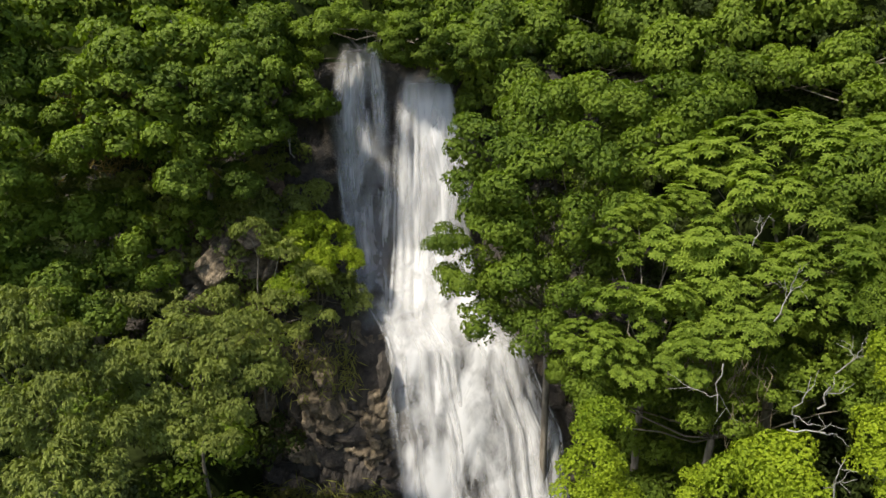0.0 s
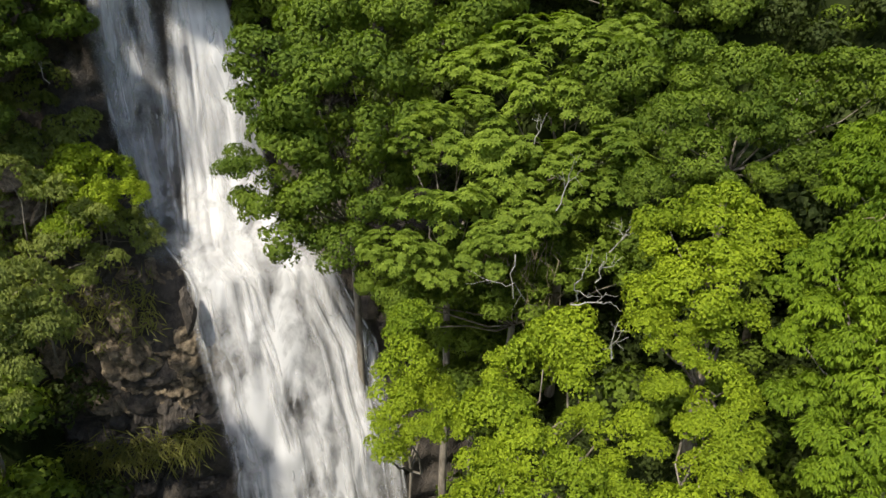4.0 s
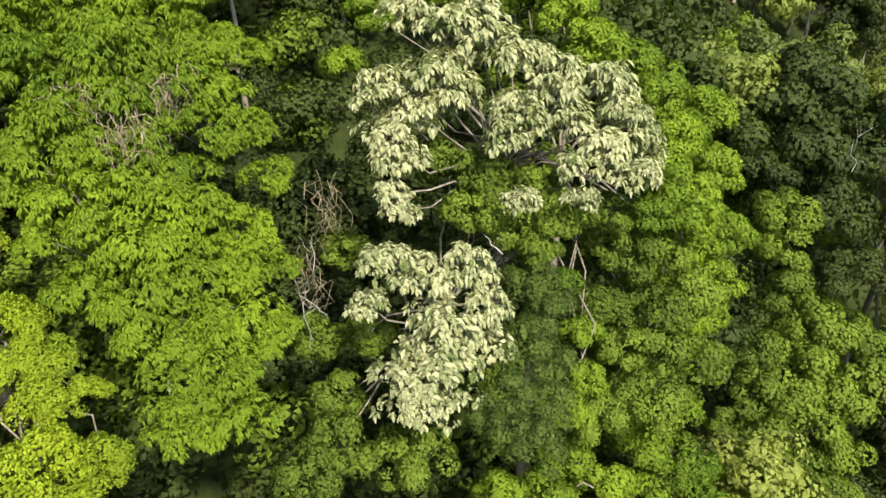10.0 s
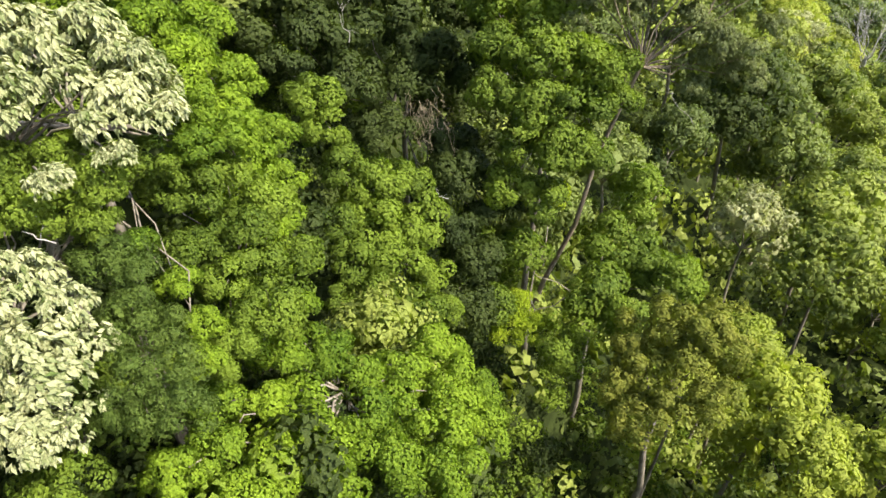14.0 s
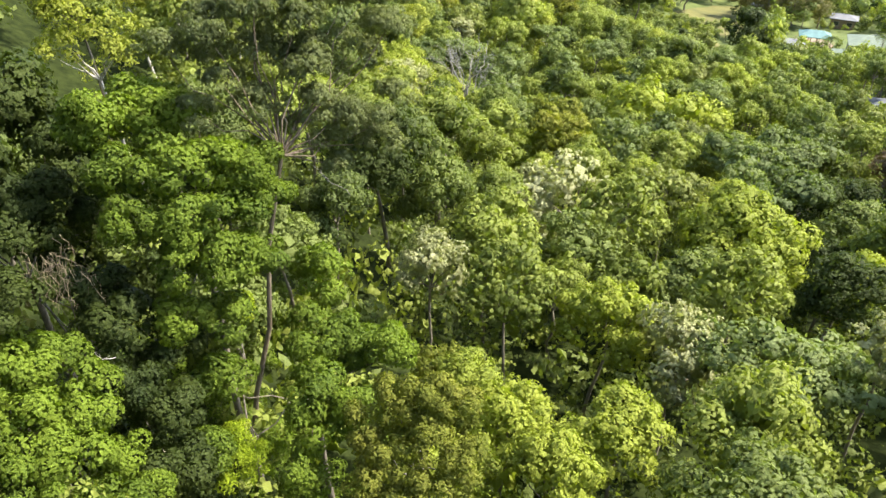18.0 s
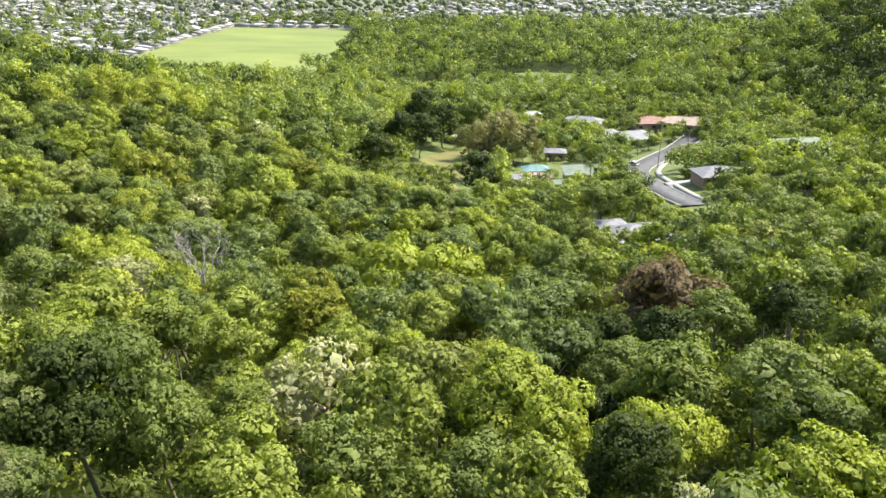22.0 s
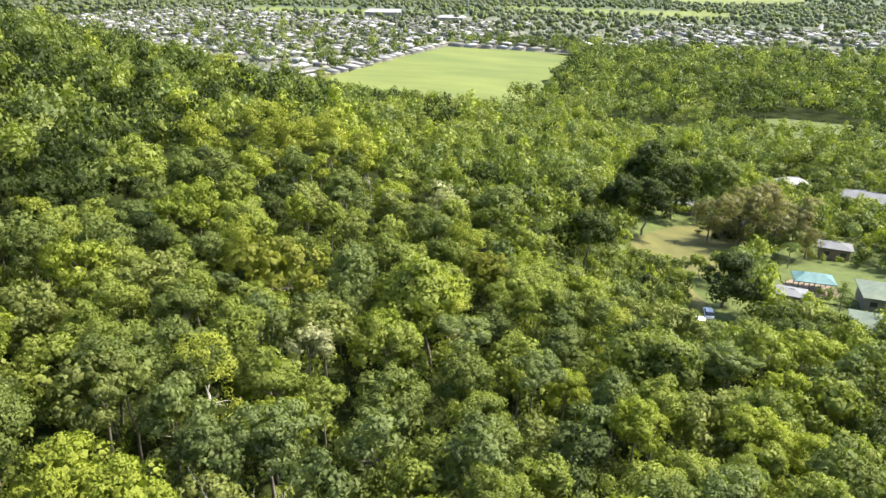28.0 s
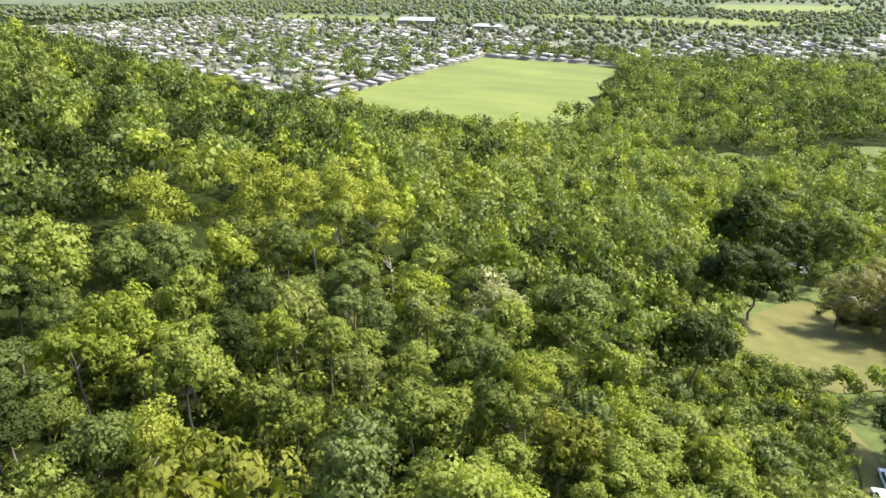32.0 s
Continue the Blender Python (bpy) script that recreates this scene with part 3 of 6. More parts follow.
def outcrop(x0, x1, z0, z1, front, bulge, wet, label):
    """A face of angular fractured slabs; below the height wet it is dark with water."""
    nx, nz = int((x1 - x0) / 0.055), int((z1 - z0) / 0.055)
    OX, OZ = np.meshgrid(np.linspace(x0, x1, nx), np.linspace(z0, z1, nz))
    OY = np.zeros_like(OX)
    WET = np.zeros(OX.shape, bool)
    for i in range(nz):
        for j in range(nx):
            x, z = OX[i, j], OZ[i, j]
            warp = noise.noise(Vector((x * 0.6, 4.0, z * 0.6))) * 0.45
            d, pts = noise.voronoi(Vector(((x + warp) * 0.95, 1.0, (z + 0.45 * x + warp) * 1.25)))
            d2, pts2 = noise.voronoi(Vector((x * 2.4, 7.0, (z + 0.3 * x) * 2.9)))
            tilt, lean = noise.cell(pts[0] * 9.7) - 0.5, noise.cell(pts[0] * 3.9) - 0.5
            slab = 0.40 * noise.cell(pts[0] * 5.3 + Vector((3, 3, 3))) + tilt * (z * 1.25 - pts[0].z) * 0.40 + lean * (x * 0.95 - pts[0].x) * 0.35 + 0.22 * noise.cell(pts2[0] * 4.1) + 0.30 * noise.cell(Vector((5.0, 5.0, (z + 0.25 * x + warp) * 2.1)))
            crack = 0.30 * max(0.0, 1 - (d[1] - d[0]) / 0.10) + 0.07 * max(0.0, 1 - (d2[1] - d2[0]) / 0.14)
            u, v = (x - x0) / (x1 - x0), (z - z0) / (z1 - z0)
            round_off = math.sin(math.pi * u) ** 0.6 * min(1.0, 3.0 * v) * min(1.0, 4.0 * (1 - v))
            OY[i, j] = front(x, z) - bulge * round_off - 0.75 * slab + 0.8 * crack + 0.06 * noise.noise(Vector((x * 5, 2, z * 5)))
            WET[i, j] = z + 0.5 * noise.noise(Vector((x * 1.3, 9, z))) < wet
    gi = np.arange(nz - 1)[:, None] * nx + np.arange(nx - 1)[None]
    quads = np.stack([gi, gi + 1, gi + nx + 1, gi + nx], -1).reshape(-1, 4)
    ob = new("outcrop", tri_mesh("outcrop", np.stack([OX, OY, OZ], -1).reshape(-1, 3), quads, [DRY_ROCK, ROCK], WET[:-1, :-1].ravel().astype(int)))
    return tagged(ob, label, "rock", kind="structure")


outcrop(-8.6, -1.2, 52.5, 61.6, lambda x, z: float(face_y(x, z)) + 0.35 + 0.5 * float(ease(-2.2, -1.2, x)), 0.9, 56.2, "fractured brown rock outcrop with pale lichen beside the lower fall")
outcrop(-10.4, -6.2, 62.3, 65.6, lambda x, z: 25.3 + 0.5 * (z - 63.5), 1.3, 0.0, "weathered brown rock ledge among the shrubs of the cliff")
rock(-2.05, 23.8, 60.3, 0.42, 0.5, 1.05, 5, ROCK, "black wet boulder splitting the water at the ledge")
rock(3.2, 25.0, 60.2, 0.6, 0.5, 0.6, 15, ROCK, "dark wet rock at the lip of the cascade")
rock(-2.3, 28.0, 64.0, 0.35, 0.5, 1.1, 19, ROCK, "dark wet rib of rock between the strands")

# ---- trees round the falls and on the spur ----
clump_tree("fine", "broad spreading tree with glossy mid-green leaves beside the falls", [
    (1.6, 22.7, 68.9, 1.48), (3.3, 23.7, 69.7, 1.64), (5.2, 23.8, 70.0, 1.58), (7.1, 23.9, 70.2, 1.61), (1.1, 22.5, 67.5, 1.11), (2.6, 21.5, 67.9, 1.69), (4.7, 22.2, 68.3, 1.76), (6.6, 22.8, 68.6, 1.74), (0.2, 21.2, 66.1, 0.89), (1.6, 21.2, 66.3, 1.42), (3.3, 21.1, 66.6, 1.69), (5.3, 21.3, 67.1, 1.45), (0.9, 20.9, 65.1, 1.06), (2.5, 20.7, 64.8, 1.51), (1.6, 20.4, 63.8, 1.06), (3.0, 20.1, 63.6, 1.06), (3.9, 20.9, 64.9, 1.26), (8.7, 23.9, 69.8, 1.64), (4.9, 21.5, 65.3, 1.11)])
clump_tree("whorl", "tree with whorled pale green leaf rosettes on open branches", [
    (5.7, 19.7, 67.3, 1.02), (6.9, 19.9, 67.7, 0.95), (5.1, 19.6, 66.4, 0.85), (6.4, 19.2, 66.4, 1.19), (7.6, 18.9, 66.8, 1.19), (5.1, 18.0, 65.0, 1.13), (6.3, 17.7, 65.1, 1.13), (4.3, 17.4, 64.2, 0.94), (5.1, 17.0, 63.9, 0.86), (6.2, 16.7, 64.1, 0.79), (7.4, 17.9, 65.3, 1.16), (3.8, 18.0, 64.3, 0.73)])
clump_tree("whorl", "tall tree with rosettes of pale green leaves", [
    (8.9, 21.0, 69.2, 1.39), (10.4, 20.9, 69.4, 1.52), (11.2, 19.8, 68.8, 1.48), (9.0, 19.7, 68.1, 1.33), (10.2, 19.0, 67.6, 1.33), (11.3, 18.4, 67.6, 1.24), (9.1, 18.1, 66.4, 1.10), (8.1, 18.4, 65.8, 1.02), (10.3, 17.4, 66.5, 1.27), (11.0, 16.9, 65.9, 1.19), (9.2, 17.2, 65.6, 0.99), (7.9, 16.9, 64.9, 0.97), (6.7, 16.7, 64.5, 0.94), (11.7, 18.0, 67.1, 1.06), (12.5, 20.3, 69.5, 1.16), (7.8, 20.8, 68.6, 1.27)])
clump_tree("vine", "forest trees hung with climbing vines", [
    (1.8, 30.9, 72.1, 2.25), (2.6, 28.8, 70.6, 1.64), (4.2, 30.7, 72.4, 2.00), (5.9, 29.4, 71.5, 1.94), (1.5, 28.9, 69.5, 1.17), (8.2, 30.9, 73.1, 2.06), (8.9, 27.6, 71.6, 1.64), (11.3, 28.9, 72.6, 1.75), (10.7, 26.9, 71.2, 1.40), (12.9, 28.2, 72.8, 2.00), (12.4, 26.2, 71.2, 1.40), (14.6, 27.3, 72.6, 2.00), (13.9, 25.4, 71.1, 1.64), (15.4, 25.8, 71.9, 1.69), (14.1, 22.9, 70.1, 1.31), (4.5, 33.6, 73.9, 2.19), (7.8, 32.9, 75.1, 2.74), (12.6, 32.5, 75.3, 2.82), (16.2, 30.9, 75.2, 2.82), (9.7, 32.5, 74.8, 2.19), (16.7, 23.1, 71.0, 1.38), (17.6, 22.4, 70.5, 1.38), (16.9, 22.5, 70.0, 1.14), (18.0, 22.7, 71.6, 1.40)])
clump_tree("vine", "leafy trees overhanging the top of the falls", [
    (-5.8, 33.5, 72.8, 1.92), (-3.8, 34.8, 73.6, 2.26), (-2.4, 33.4, 72.6, 1.35), (-1.1, 33.0, 72.0, 1.20), (0.1, 34.0, 73.1, 1.92), (-1.7, 34.9, 73.9, 1.98), (-7.4, 34.2, 73.6, 2.26), (-5.2, 35.5, 74.9, 2.32), (-0.1, 36.8, 75.4, 2.69), (-5.1, 27.0, 72.2, 0.89), (-4.4, 27.1, 72.7, 0.80), (-3.7, 27.7, 73.1, 0.90), (-2.8, 27.3, 72.8, 0.75), (-2.0, 27.4, 72.1, 0.75), (-1.2, 27.5, 71.6, 0.75), (-0.3, 27.5, 71.7, 0.80), (0.6, 27.5, 71.5, 0.75), (-0.3, 27.5, 72.5, 0.89), (-1.5, 27.5, 72.6, 0.80), (1.2, 27.5, 71.9, 0.89)])
clump_tree("vine", "dense dark green tree overhanging the cliff", [
    (-10.9, 24.7, 71.3, 1.74), (-9.8, 26.2, 71.8, 1.81), (-8.1, 25.7, 71.3, 1.74), (-10.1, 23.9, 69.8, 1.68), (-8.6, 24.5, 70.0, 1.68), (-7.1, 25.5, 70.3, 1.60), (-5.9, 26.3, 70.9, 1.31), (-5.1, 26.4, 69.8, 1.20), (-6.3, 25.0, 69.0, 1.15), (-11.1, 23.3, 68.8, 1.47), (-9.3, 23.5, 68.6, 1.44), (-7.8, 24.6, 68.6, 1.47), (-12.2, 24.0, 70.0, 1.31), (-8.7, 23.5, 67.4, 1.03), (-7.1, 24.6, 67.2, 0.94), (-7.0, 27.1, 72.0, 1.58), (-9.0, 27.6, 72.6, 1.64)])
clump_tree("vine", "shrubs and vines on the high ledges of the cliff", [
    (-14.6, 26.2, 72.4, 1.94), (-14.0, 27.6, 73.2, 2.25), (-12.1, 28.5, 73.3, 2.00), (-10.5, 30.2, 73.6, 2.06), (-8.6, 30.8, 73.4, 1.81), (-14.9, 24.8, 70.7, 1.40), (-13.7, 25.6, 71.0, 1.17), (-14.2, 24.5, 69.1, 1.38), (-13.6, 21.8, 67.7, 1.26), (-12.8, 23.4, 68.0, 0.87), (-16.5, 25.1, 71.6, 2.90), (-15.1, 22.2, 68.9, 1.96)])
clump_tree("vine", "shaded shrubs on the cliff ledges", [
    (-14.1, 23.5, 66.0, 1.36), (-12.9, 24.2, 65.8, 1.36), (-11.7, 24.8, 66.1, 1.25), (-11.5, 23.3, 64.4, 1.31), (-10.5, 24.6, 65.1, 1.34), (-12.9, 22.6, 64.4, 1.31), (-14.1, 22.5, 64.6, 1.34), (-10.3, 23.8, 64.1, 1.09), (-9.2, 25.2, 65.6, 1.11), (-11.3, 21.9, 63.3, 1.26), (-12.5, 21.3, 63.5, 1.26), (-15.2, 22.1, 65.5, 1.78)])
clump_tree("lime", "yellow-green tree on the rock beside the falls", [
    (-5.0, 25.4, 65.1, 1.19), (-5.7, 25.1, 64.6, 0.97), (-4.1, 25.5, 64.9, 0.97), (-4.6, 24.5, 64.1, 0.95), (-5.3, 23.8, 63.7, 0.83), (-3.6, 25.2, 64.3, 0.75)], thick=0.07)
clump_tree("olive", "olive green shrub above the waterside rocks", [
    (-7.2, 25.4, 65.8, 1.20), (-6.1, 26.2, 66.0, 1.11), (-5.3, 27.0, 66.4, 0.91), (-8.1, 25.7, 66.1, 0.89), (-3.9, 25.5, 63.3, 1.10), (-3.2, 25.0, 62.6, 0.65), (-6.5, 24.5, 63.2, 1.08), (-6.3, 21.5, 63.1, 0.97)], thick=0.07)
clump_tree("olive", "sunlit khaki shrubs on the rock ledge", [
    (-5.6, 23.6, 65.3, 0.80), (-6.6, 23.4, 65.9, 0.75), (-4.6, 23.7, 64.2, 0.75), (-5.5, 23.2, 63.6, 0.80), (-6.4, 22.9, 62.4, 0.80), (-5.4, 23.0, 62.3, 0.75), (-4.4, 23.6, 62.7, 0.70), (-7.4, 22.5, 61.8, 0.85), (-8.6, 22.3, 61.6, 0.85), (-9.6, 22.6, 62.1, 0.80)], thick=0.06)
clump_tree("olive", "olive tree with drooping feathery leaf tufts", [
    (-7.4, 19.0, 63.8, 1.15), (-6.4, 19.4, 63.8, 1.06), (-6.8, 18.3, 63.0, 1.04), (-5.7, 19.1, 62.8, 0.98), (-7.9, 18.0, 63.3, 1.04), (-7.0, 17.4, 62.4, 1.02), (-6.0, 17.6, 62.3, 0.93), (-8.1, 17.0, 62.6, 1.02), (-7.1, 16.4, 62.0, 0.91), (-6.1, 16.7, 61.8, 0.83), (-5.4, 19.6, 62.4, 0.82), (-8.7, 17.8, 63.6, 0.95)], thick=0.07)
clump_tree("olive", "olive tree with drooping leaf tufts low on the slope", [
    (-10.5, 16.4, 65.5, 0.99), (-9.7, 16.0, 64.9, 0.97), (-10.3, 15.5, 64.7, 0.97), (-9.3, 15.2, 64.1, 0.94), (-9.0, 16.5, 63.9, 0.99), (-9.6, 14.2, 63.8, 0.92), (-8.8, 14.4, 63.3, 0.92), (-8.2, 15.2, 63.0, 0.94), (-8.9, 13.4, 62.9, 1.04), (-7.8, 13.8, 62.5, 0.90), (-10.9, 15.3, 65.3, 1.29), (-10.2, 13.8, 63.8, 1.23), (-9.0, 12.6, 62.9, 0.87)])
clump_tree("vine", "shaded tangle of vines and saplings under the tall trees", [
    (8.3, 18.3, 63.1, 1.06), (9.4, 18.1, 63.6, 1.06), (10.4, 17.7, 64.1, 1.06), (11.3, 17.1, 64.1, 1.06), (6.6, 17.5, 62.5, 1.02), (7.7, 17.0, 62.4, 1.02), (8.9, 16.9, 63.2, 0.85), (10.1, 16.8, 63.2, 1.04), (10.7, 15.9, 63.4, 1.02), (4.3, 17.8, 62.8, 0.83), (5.2, 17.4, 62.5, 0.83), (6.5, 18.6, 63.4, 0.87), (3.8, 19.3, 62.6, 0.70), (4.3, 17.0, 62.4, 0.73)])
clump_tree("vine", "leafy shrubs at the lip of the falls", [
    (-5.8, 29.4, 71.4, 1.09), (-4.6, 30.7, 72.8, 1.00), (-2.2, 29.9, 71.8, 0.97), (-0.8, 30.0, 71.4, 1.09), (0.3, 29.5, 70.8, 0.95), (-3.1, 32.3, 73.2, 1.57), (-1.6, 32.4, 73.3, 1.57), (-5.4, 31.5, 73.2, 1.29), (-7.1, 30.2, 72.5, 1.50)])
clump_tree("olive", "khaki ferns and shrubs clinging to the cliff", [
    (-13.2, 25.4, 66.8, 1.17), (-11.8, 26.1, 66.7, 1.17), (-7.0, 28.4, 67.2, 1.07), (-6.2, 29.2, 67.8, 0.97), (-10.3, 25.9, 65.8, 1.15), (-8.9, 27.2, 66.7, 1.06), (-13.0, 23.9, 65.1, 1.13), (-9.4, 24.7, 64.2, 1.11), (-7.7, 25.4, 64.4, 1.11), (-8.3, 24.3, 63.3, 1.09), (-9.6, 23.2, 63.2, 1.07), (-14.8, 25.2, 67.2, 1.19), (-10.8, 22.8, 63.6, 1.07)])
clump_tree("vine", "leafy shrubs crowding the foot of the tall trees", [
    (6.8, 19.5, 60.3, 1.15), (7.8, 20.0, 59.8, 1.15), (6.3, 20.6, 58.7, 1.10), (7.4, 21.0, 58.0, 1.20), (5.9, 21.4, 60.0, 0.90), (8.8, 20.6, 60.6, 1.15), (6.4, 18.2, 59.0, 1.00), (6.0, 19.2, 57.4, 0.95), (7.6, 19.0, 57.4, 1.15), (8.8, 19.2, 58.6, 1.15)], thick=0.07)
clump_tree("lime", "bright lime-green tree with rounded leaf clumps beside the falls", [
    (3.7, 14.3, 63.7, 0.75), (3.5, 13.5, 63.2, 0.80), (2.9, 12.7, 62.8, 0.71), (3.8, 13.1, 62.7, 0.60), (2.5, 11.9, 62.4, 0.56), (3.3, 11.8, 62.5, 0.56)], thick=0.07)
clump_tree("lime", "bright lime-green tree with separate rounded leaf clumps", [
    (6.2, 11.0, 64.9, 0.88), (5.4, 10.6, 64.6, 0.85), (6.1, 10.2, 64.6, 0.68), (4.6, 10.8, 64.4, 0.51), (4.2, 10.0, 63.9, 0.82), (3.5, 10.6, 63.6, 0.56), (4.5, 9.0, 63.8, 0.68), (3.6, 9.2, 63.6, 0.63), (5.7, 9.3, 64.0, 0.54), (6.4, 8.9, 64.0, 0.65), (4.9, 8.2, 63.8, 0.66), (5.7, 8.1, 63.8, 0.52), (4.0, 8.2, 63.5, 0.70), (3.1, 8.4, 63.4, 0.60), (5.1, 7.4, 63.4, 0.60), (4.0, 7.3, 63.3, 0.68)])
clump_tree("lime", "bright lime-green tree with flat-topped leaf clumps", [
    (8.9, 12.1, 66.6, 0.77), (9.8, 11.6, 66.8, 0.90), (10.5, 10.9, 66.6, 0.65), (8.5, 11.5, 66.0, 0.75), (9.2, 10.7, 66.0, 0.86), (9.9, 10.7, 66.3, 0.75), (7.8, 11.0, 65.4, 0.73), (8.4, 10.3, 65.6, 0.89), (9.1, 9.9, 65.3, 0.60), (7.4, 10.4, 65.1, 0.58), (8.1, 9.8, 65.0, 0.58), (7.3, 9.4, 64.5, 0.47), (8.3, 8.9, 64.5, 0.63), (7.6, 8.5, 64.2, 0.56), (8.0, 8.2, 64.1, 0.56), (7.4, 7.7, 63.8, 0.59), (7.7, 7.3, 63.7, 0.43), (6.4, 7.2, 63.5, 0.72), (5.7, 6.9, 63.3, 0.70), (6.9, 6.5, 63.2, 0.52), (5.8, 6.2, 63.2, 0.69)])
clump_tree("fine", "green tree with small leaves on the slope", [
    (10.6, 13.8, 67.5, 0.87), (9.5, 13.8, 66.9, 0.71), (10.6, 13.0, 67.0, 0.71), (14.3, 14.9, 67.9, 1.19), (14.0, 16.6, 68.6, 1.24), (11.8, 15.8, 68.5, 0.97), (12.9, 14.7, 67.8, 0.97), (13.5, 12.6, 67.2, 0.92), (12.4, 12.9, 67.2, 0.75), (10.7, 15.2, 67.9, 0.92), (13.1, 18.6, 69.1, 1.48), (16.2, 16.1, 68.9, 1.30), (16.5, 14.3, 68.7, 1.24), (11.3, 18.6, 68.6, 1.42)])
clump_tree("droop", "tall tree curtained with hanging mid-green leaves", [
    (10.9, 9.6, 66.4, 0.75), (11.8, 9.4, 66.6, 0.90), (10.2, 9.6, 65.9, 0.61), (10.6, 8.8, 65.8, 0.85), (11.4, 8.3, 65.9, 0.93), (12.0, 7.7, 65.6, 0.87), (9.8, 8.9, 65.3, 0.60), (10.4, 8.1, 65.1, 0.84), (10.9, 7.5, 65.1, 0.90), (11.5, 6.9, 65.0, 0.85), (9.5, 8.3, 64.6, 0.64), (9.8, 7.4, 64.5, 0.81), (10.3, 6.7, 64.5, 0.86), (10.9, 6.2, 64.4, 0.82), (11.7, 6.0, 64.6, 0.73), (11.2, 5.3, 64.1, 0.59), (9.0, 6.8, 63.9, 0.72), (9.5, 6.2, 64.0, 0.78), (10.1, 5.6, 63.9, 0.85), (8.4, 6.0, 63.5, 0.70), (8.9, 5.4, 63.6, 0.75), (9.7, 4.9, 63.6, 0.66), (7.7, 5.7, 63.1, 0.63), (8.2, 4.9, 63.2, 0.73)])
clump_tree("droop", "hillside tree with hanging leaves and dry vine stems", [
    (13.7, 11.8, 67.9, 0.90), (14.3, 11.2, 68.4, 1.04), (14.5, 10.1, 68.3, 1.02), (15.1, 9.2, 68.3, 1.02), (12.7, 11.1, 67.3, 0.85), (13.0, 10.1, 67.6, 0.96), (13.4, 9.2, 67.6, 0.95), (14.2, 8.5, 67.7, 0.96), (15.5, 8.5, 68.2, 0.87), (14.6, 7.7, 67.6, 0.82), (13.4, 8.0, 67.0, 0.92), (12.7, 8.8, 66.9, 0.91), (13.8, 7.2, 66.8, 0.79), (14.8, 7.2, 67.3, 0.82), (13.0, 7.1, 66.3, 0.76), (13.5, 6.5, 66.0, 0.65), (12.3, 9.9, 67.0, 0.80), (12.5, 8.1, 66.4, 0.76), (13.1, 6.0, 65.2, 0.57)])
clump_tree("white", "tree with large silvery white leaves", [
    (15.8, 3.4, 68.0, 0.67), (15.4, 2.5, 67.8, 0.77), (15.9, 1.8, 68.0, 0.72), (15.3, 1.4, 67.4, 0.76), (14.7, 2.8, 67.2, 0.81), (14.0, 3.5, 66.9, 0.74), (13.5, 3.6, 66.3, 0.60), (13.9, 2.8, 66.5, 0.67), (14.5, 2.0, 66.7, 0.75), (13.1, 3.0, 65.9, 0.59), (12.3, 3.1, 65.4, 0.44), (15.5, 0.5, 67.2, 0.71), (14.4, 0.7, 66.6, 0.55), (15.4, -0.2, 66.8, 0.77), (14.6, -0.1, 66.2, 0.75), (15.5, -1.0, 66.7, 0.78), (14.6, -1.1, 66.0, 0.82), (15.1, -1.6, 66.2, 0.65), (13.9, -1.6, 65.5, 0.67), (13.8, -0.8, 65.6, 0.60), (14.0, 0.8, 66.1, 0.60), (12.9, 0.5, 65.3, 0.44), (13.1, -0.7, 65.2, 0.41), (12.2, 2.7, 65.1, 0.30), (14.4, -1.9, 65.8, 0.50)])
clump_tree("white", "low bushy tree with large silvery white leaves", [
    (11.0, 2.7, 64.6, 0.65), (10.3, 3.0, 64.1, 0.48), (11.2, 2.1, 64.3, 0.66), (11.6, 1.4, 64.4, 0.61), (11.1, 1.0, 63.9, 0.55), (10.3, 1.6, 63.7, 0.75), (10.6, 0.9, 63.4, 0.54), (9.5, 2.0, 63.4, 0.68), (9.7, 1.2, 63.2, 0.63), (8.9, 2.2, 63.2, 0.51), (8.9, 1.5, 63.1, 0.51), (10.7, 2.0, 63.9, 0.49)])
clump_tree("vine", "vine-tangled trees under the white-leaved tree", [
    (14.4, 2.2, 65.0, 0.77), (14.4, 1.4, 64.8, 0.77), (13.6, 1.5, 64.4, 0.75), (14.4, 0.2, 64.7, 0.77), (13.5, 0.6, 64.1, 0.69), (13.7, -0.3, 64.4, 0.75), (14.2, -1.3, 64.2, 0.65), (13.0, -0.0, 63.9, 0.61), (11.3, 4.5, 62.3, 0.62), (9.9, 3.7, 62.0, 0.64), (8.9, 3.4, 61.9, 0.67), (8.2, 3.7, 61.9, 0.65), (8.8, 2.4, 61.8, 0.66), (8.7, 1.7, 62.1, 0.64), (14.5, 4.9, 62.4, 0.73), (12.0, 3.6, 61.9, 0.65)])
clump_tree("feather", "feathery blue-green tree with very fine leaves", [
    (12.1, 0.2, 63.6, 0.71), (11.6, -0.3, 63.2, 0.70), (10.7, 0.2, 63.1, 0.67), (10.5, -0.4, 62.9, 0.67), (9.7, 0.4, 62.9, 0.64), (9.6, -0.2, 62.7, 0.64), (9.0, 0.3, 62.6, 0.57), (8.8, -0.3, 62.6, 0.62), (9.4, 0.8, 62.6, 0.48), (12.2, -0.4, 63.3, 0.60)])
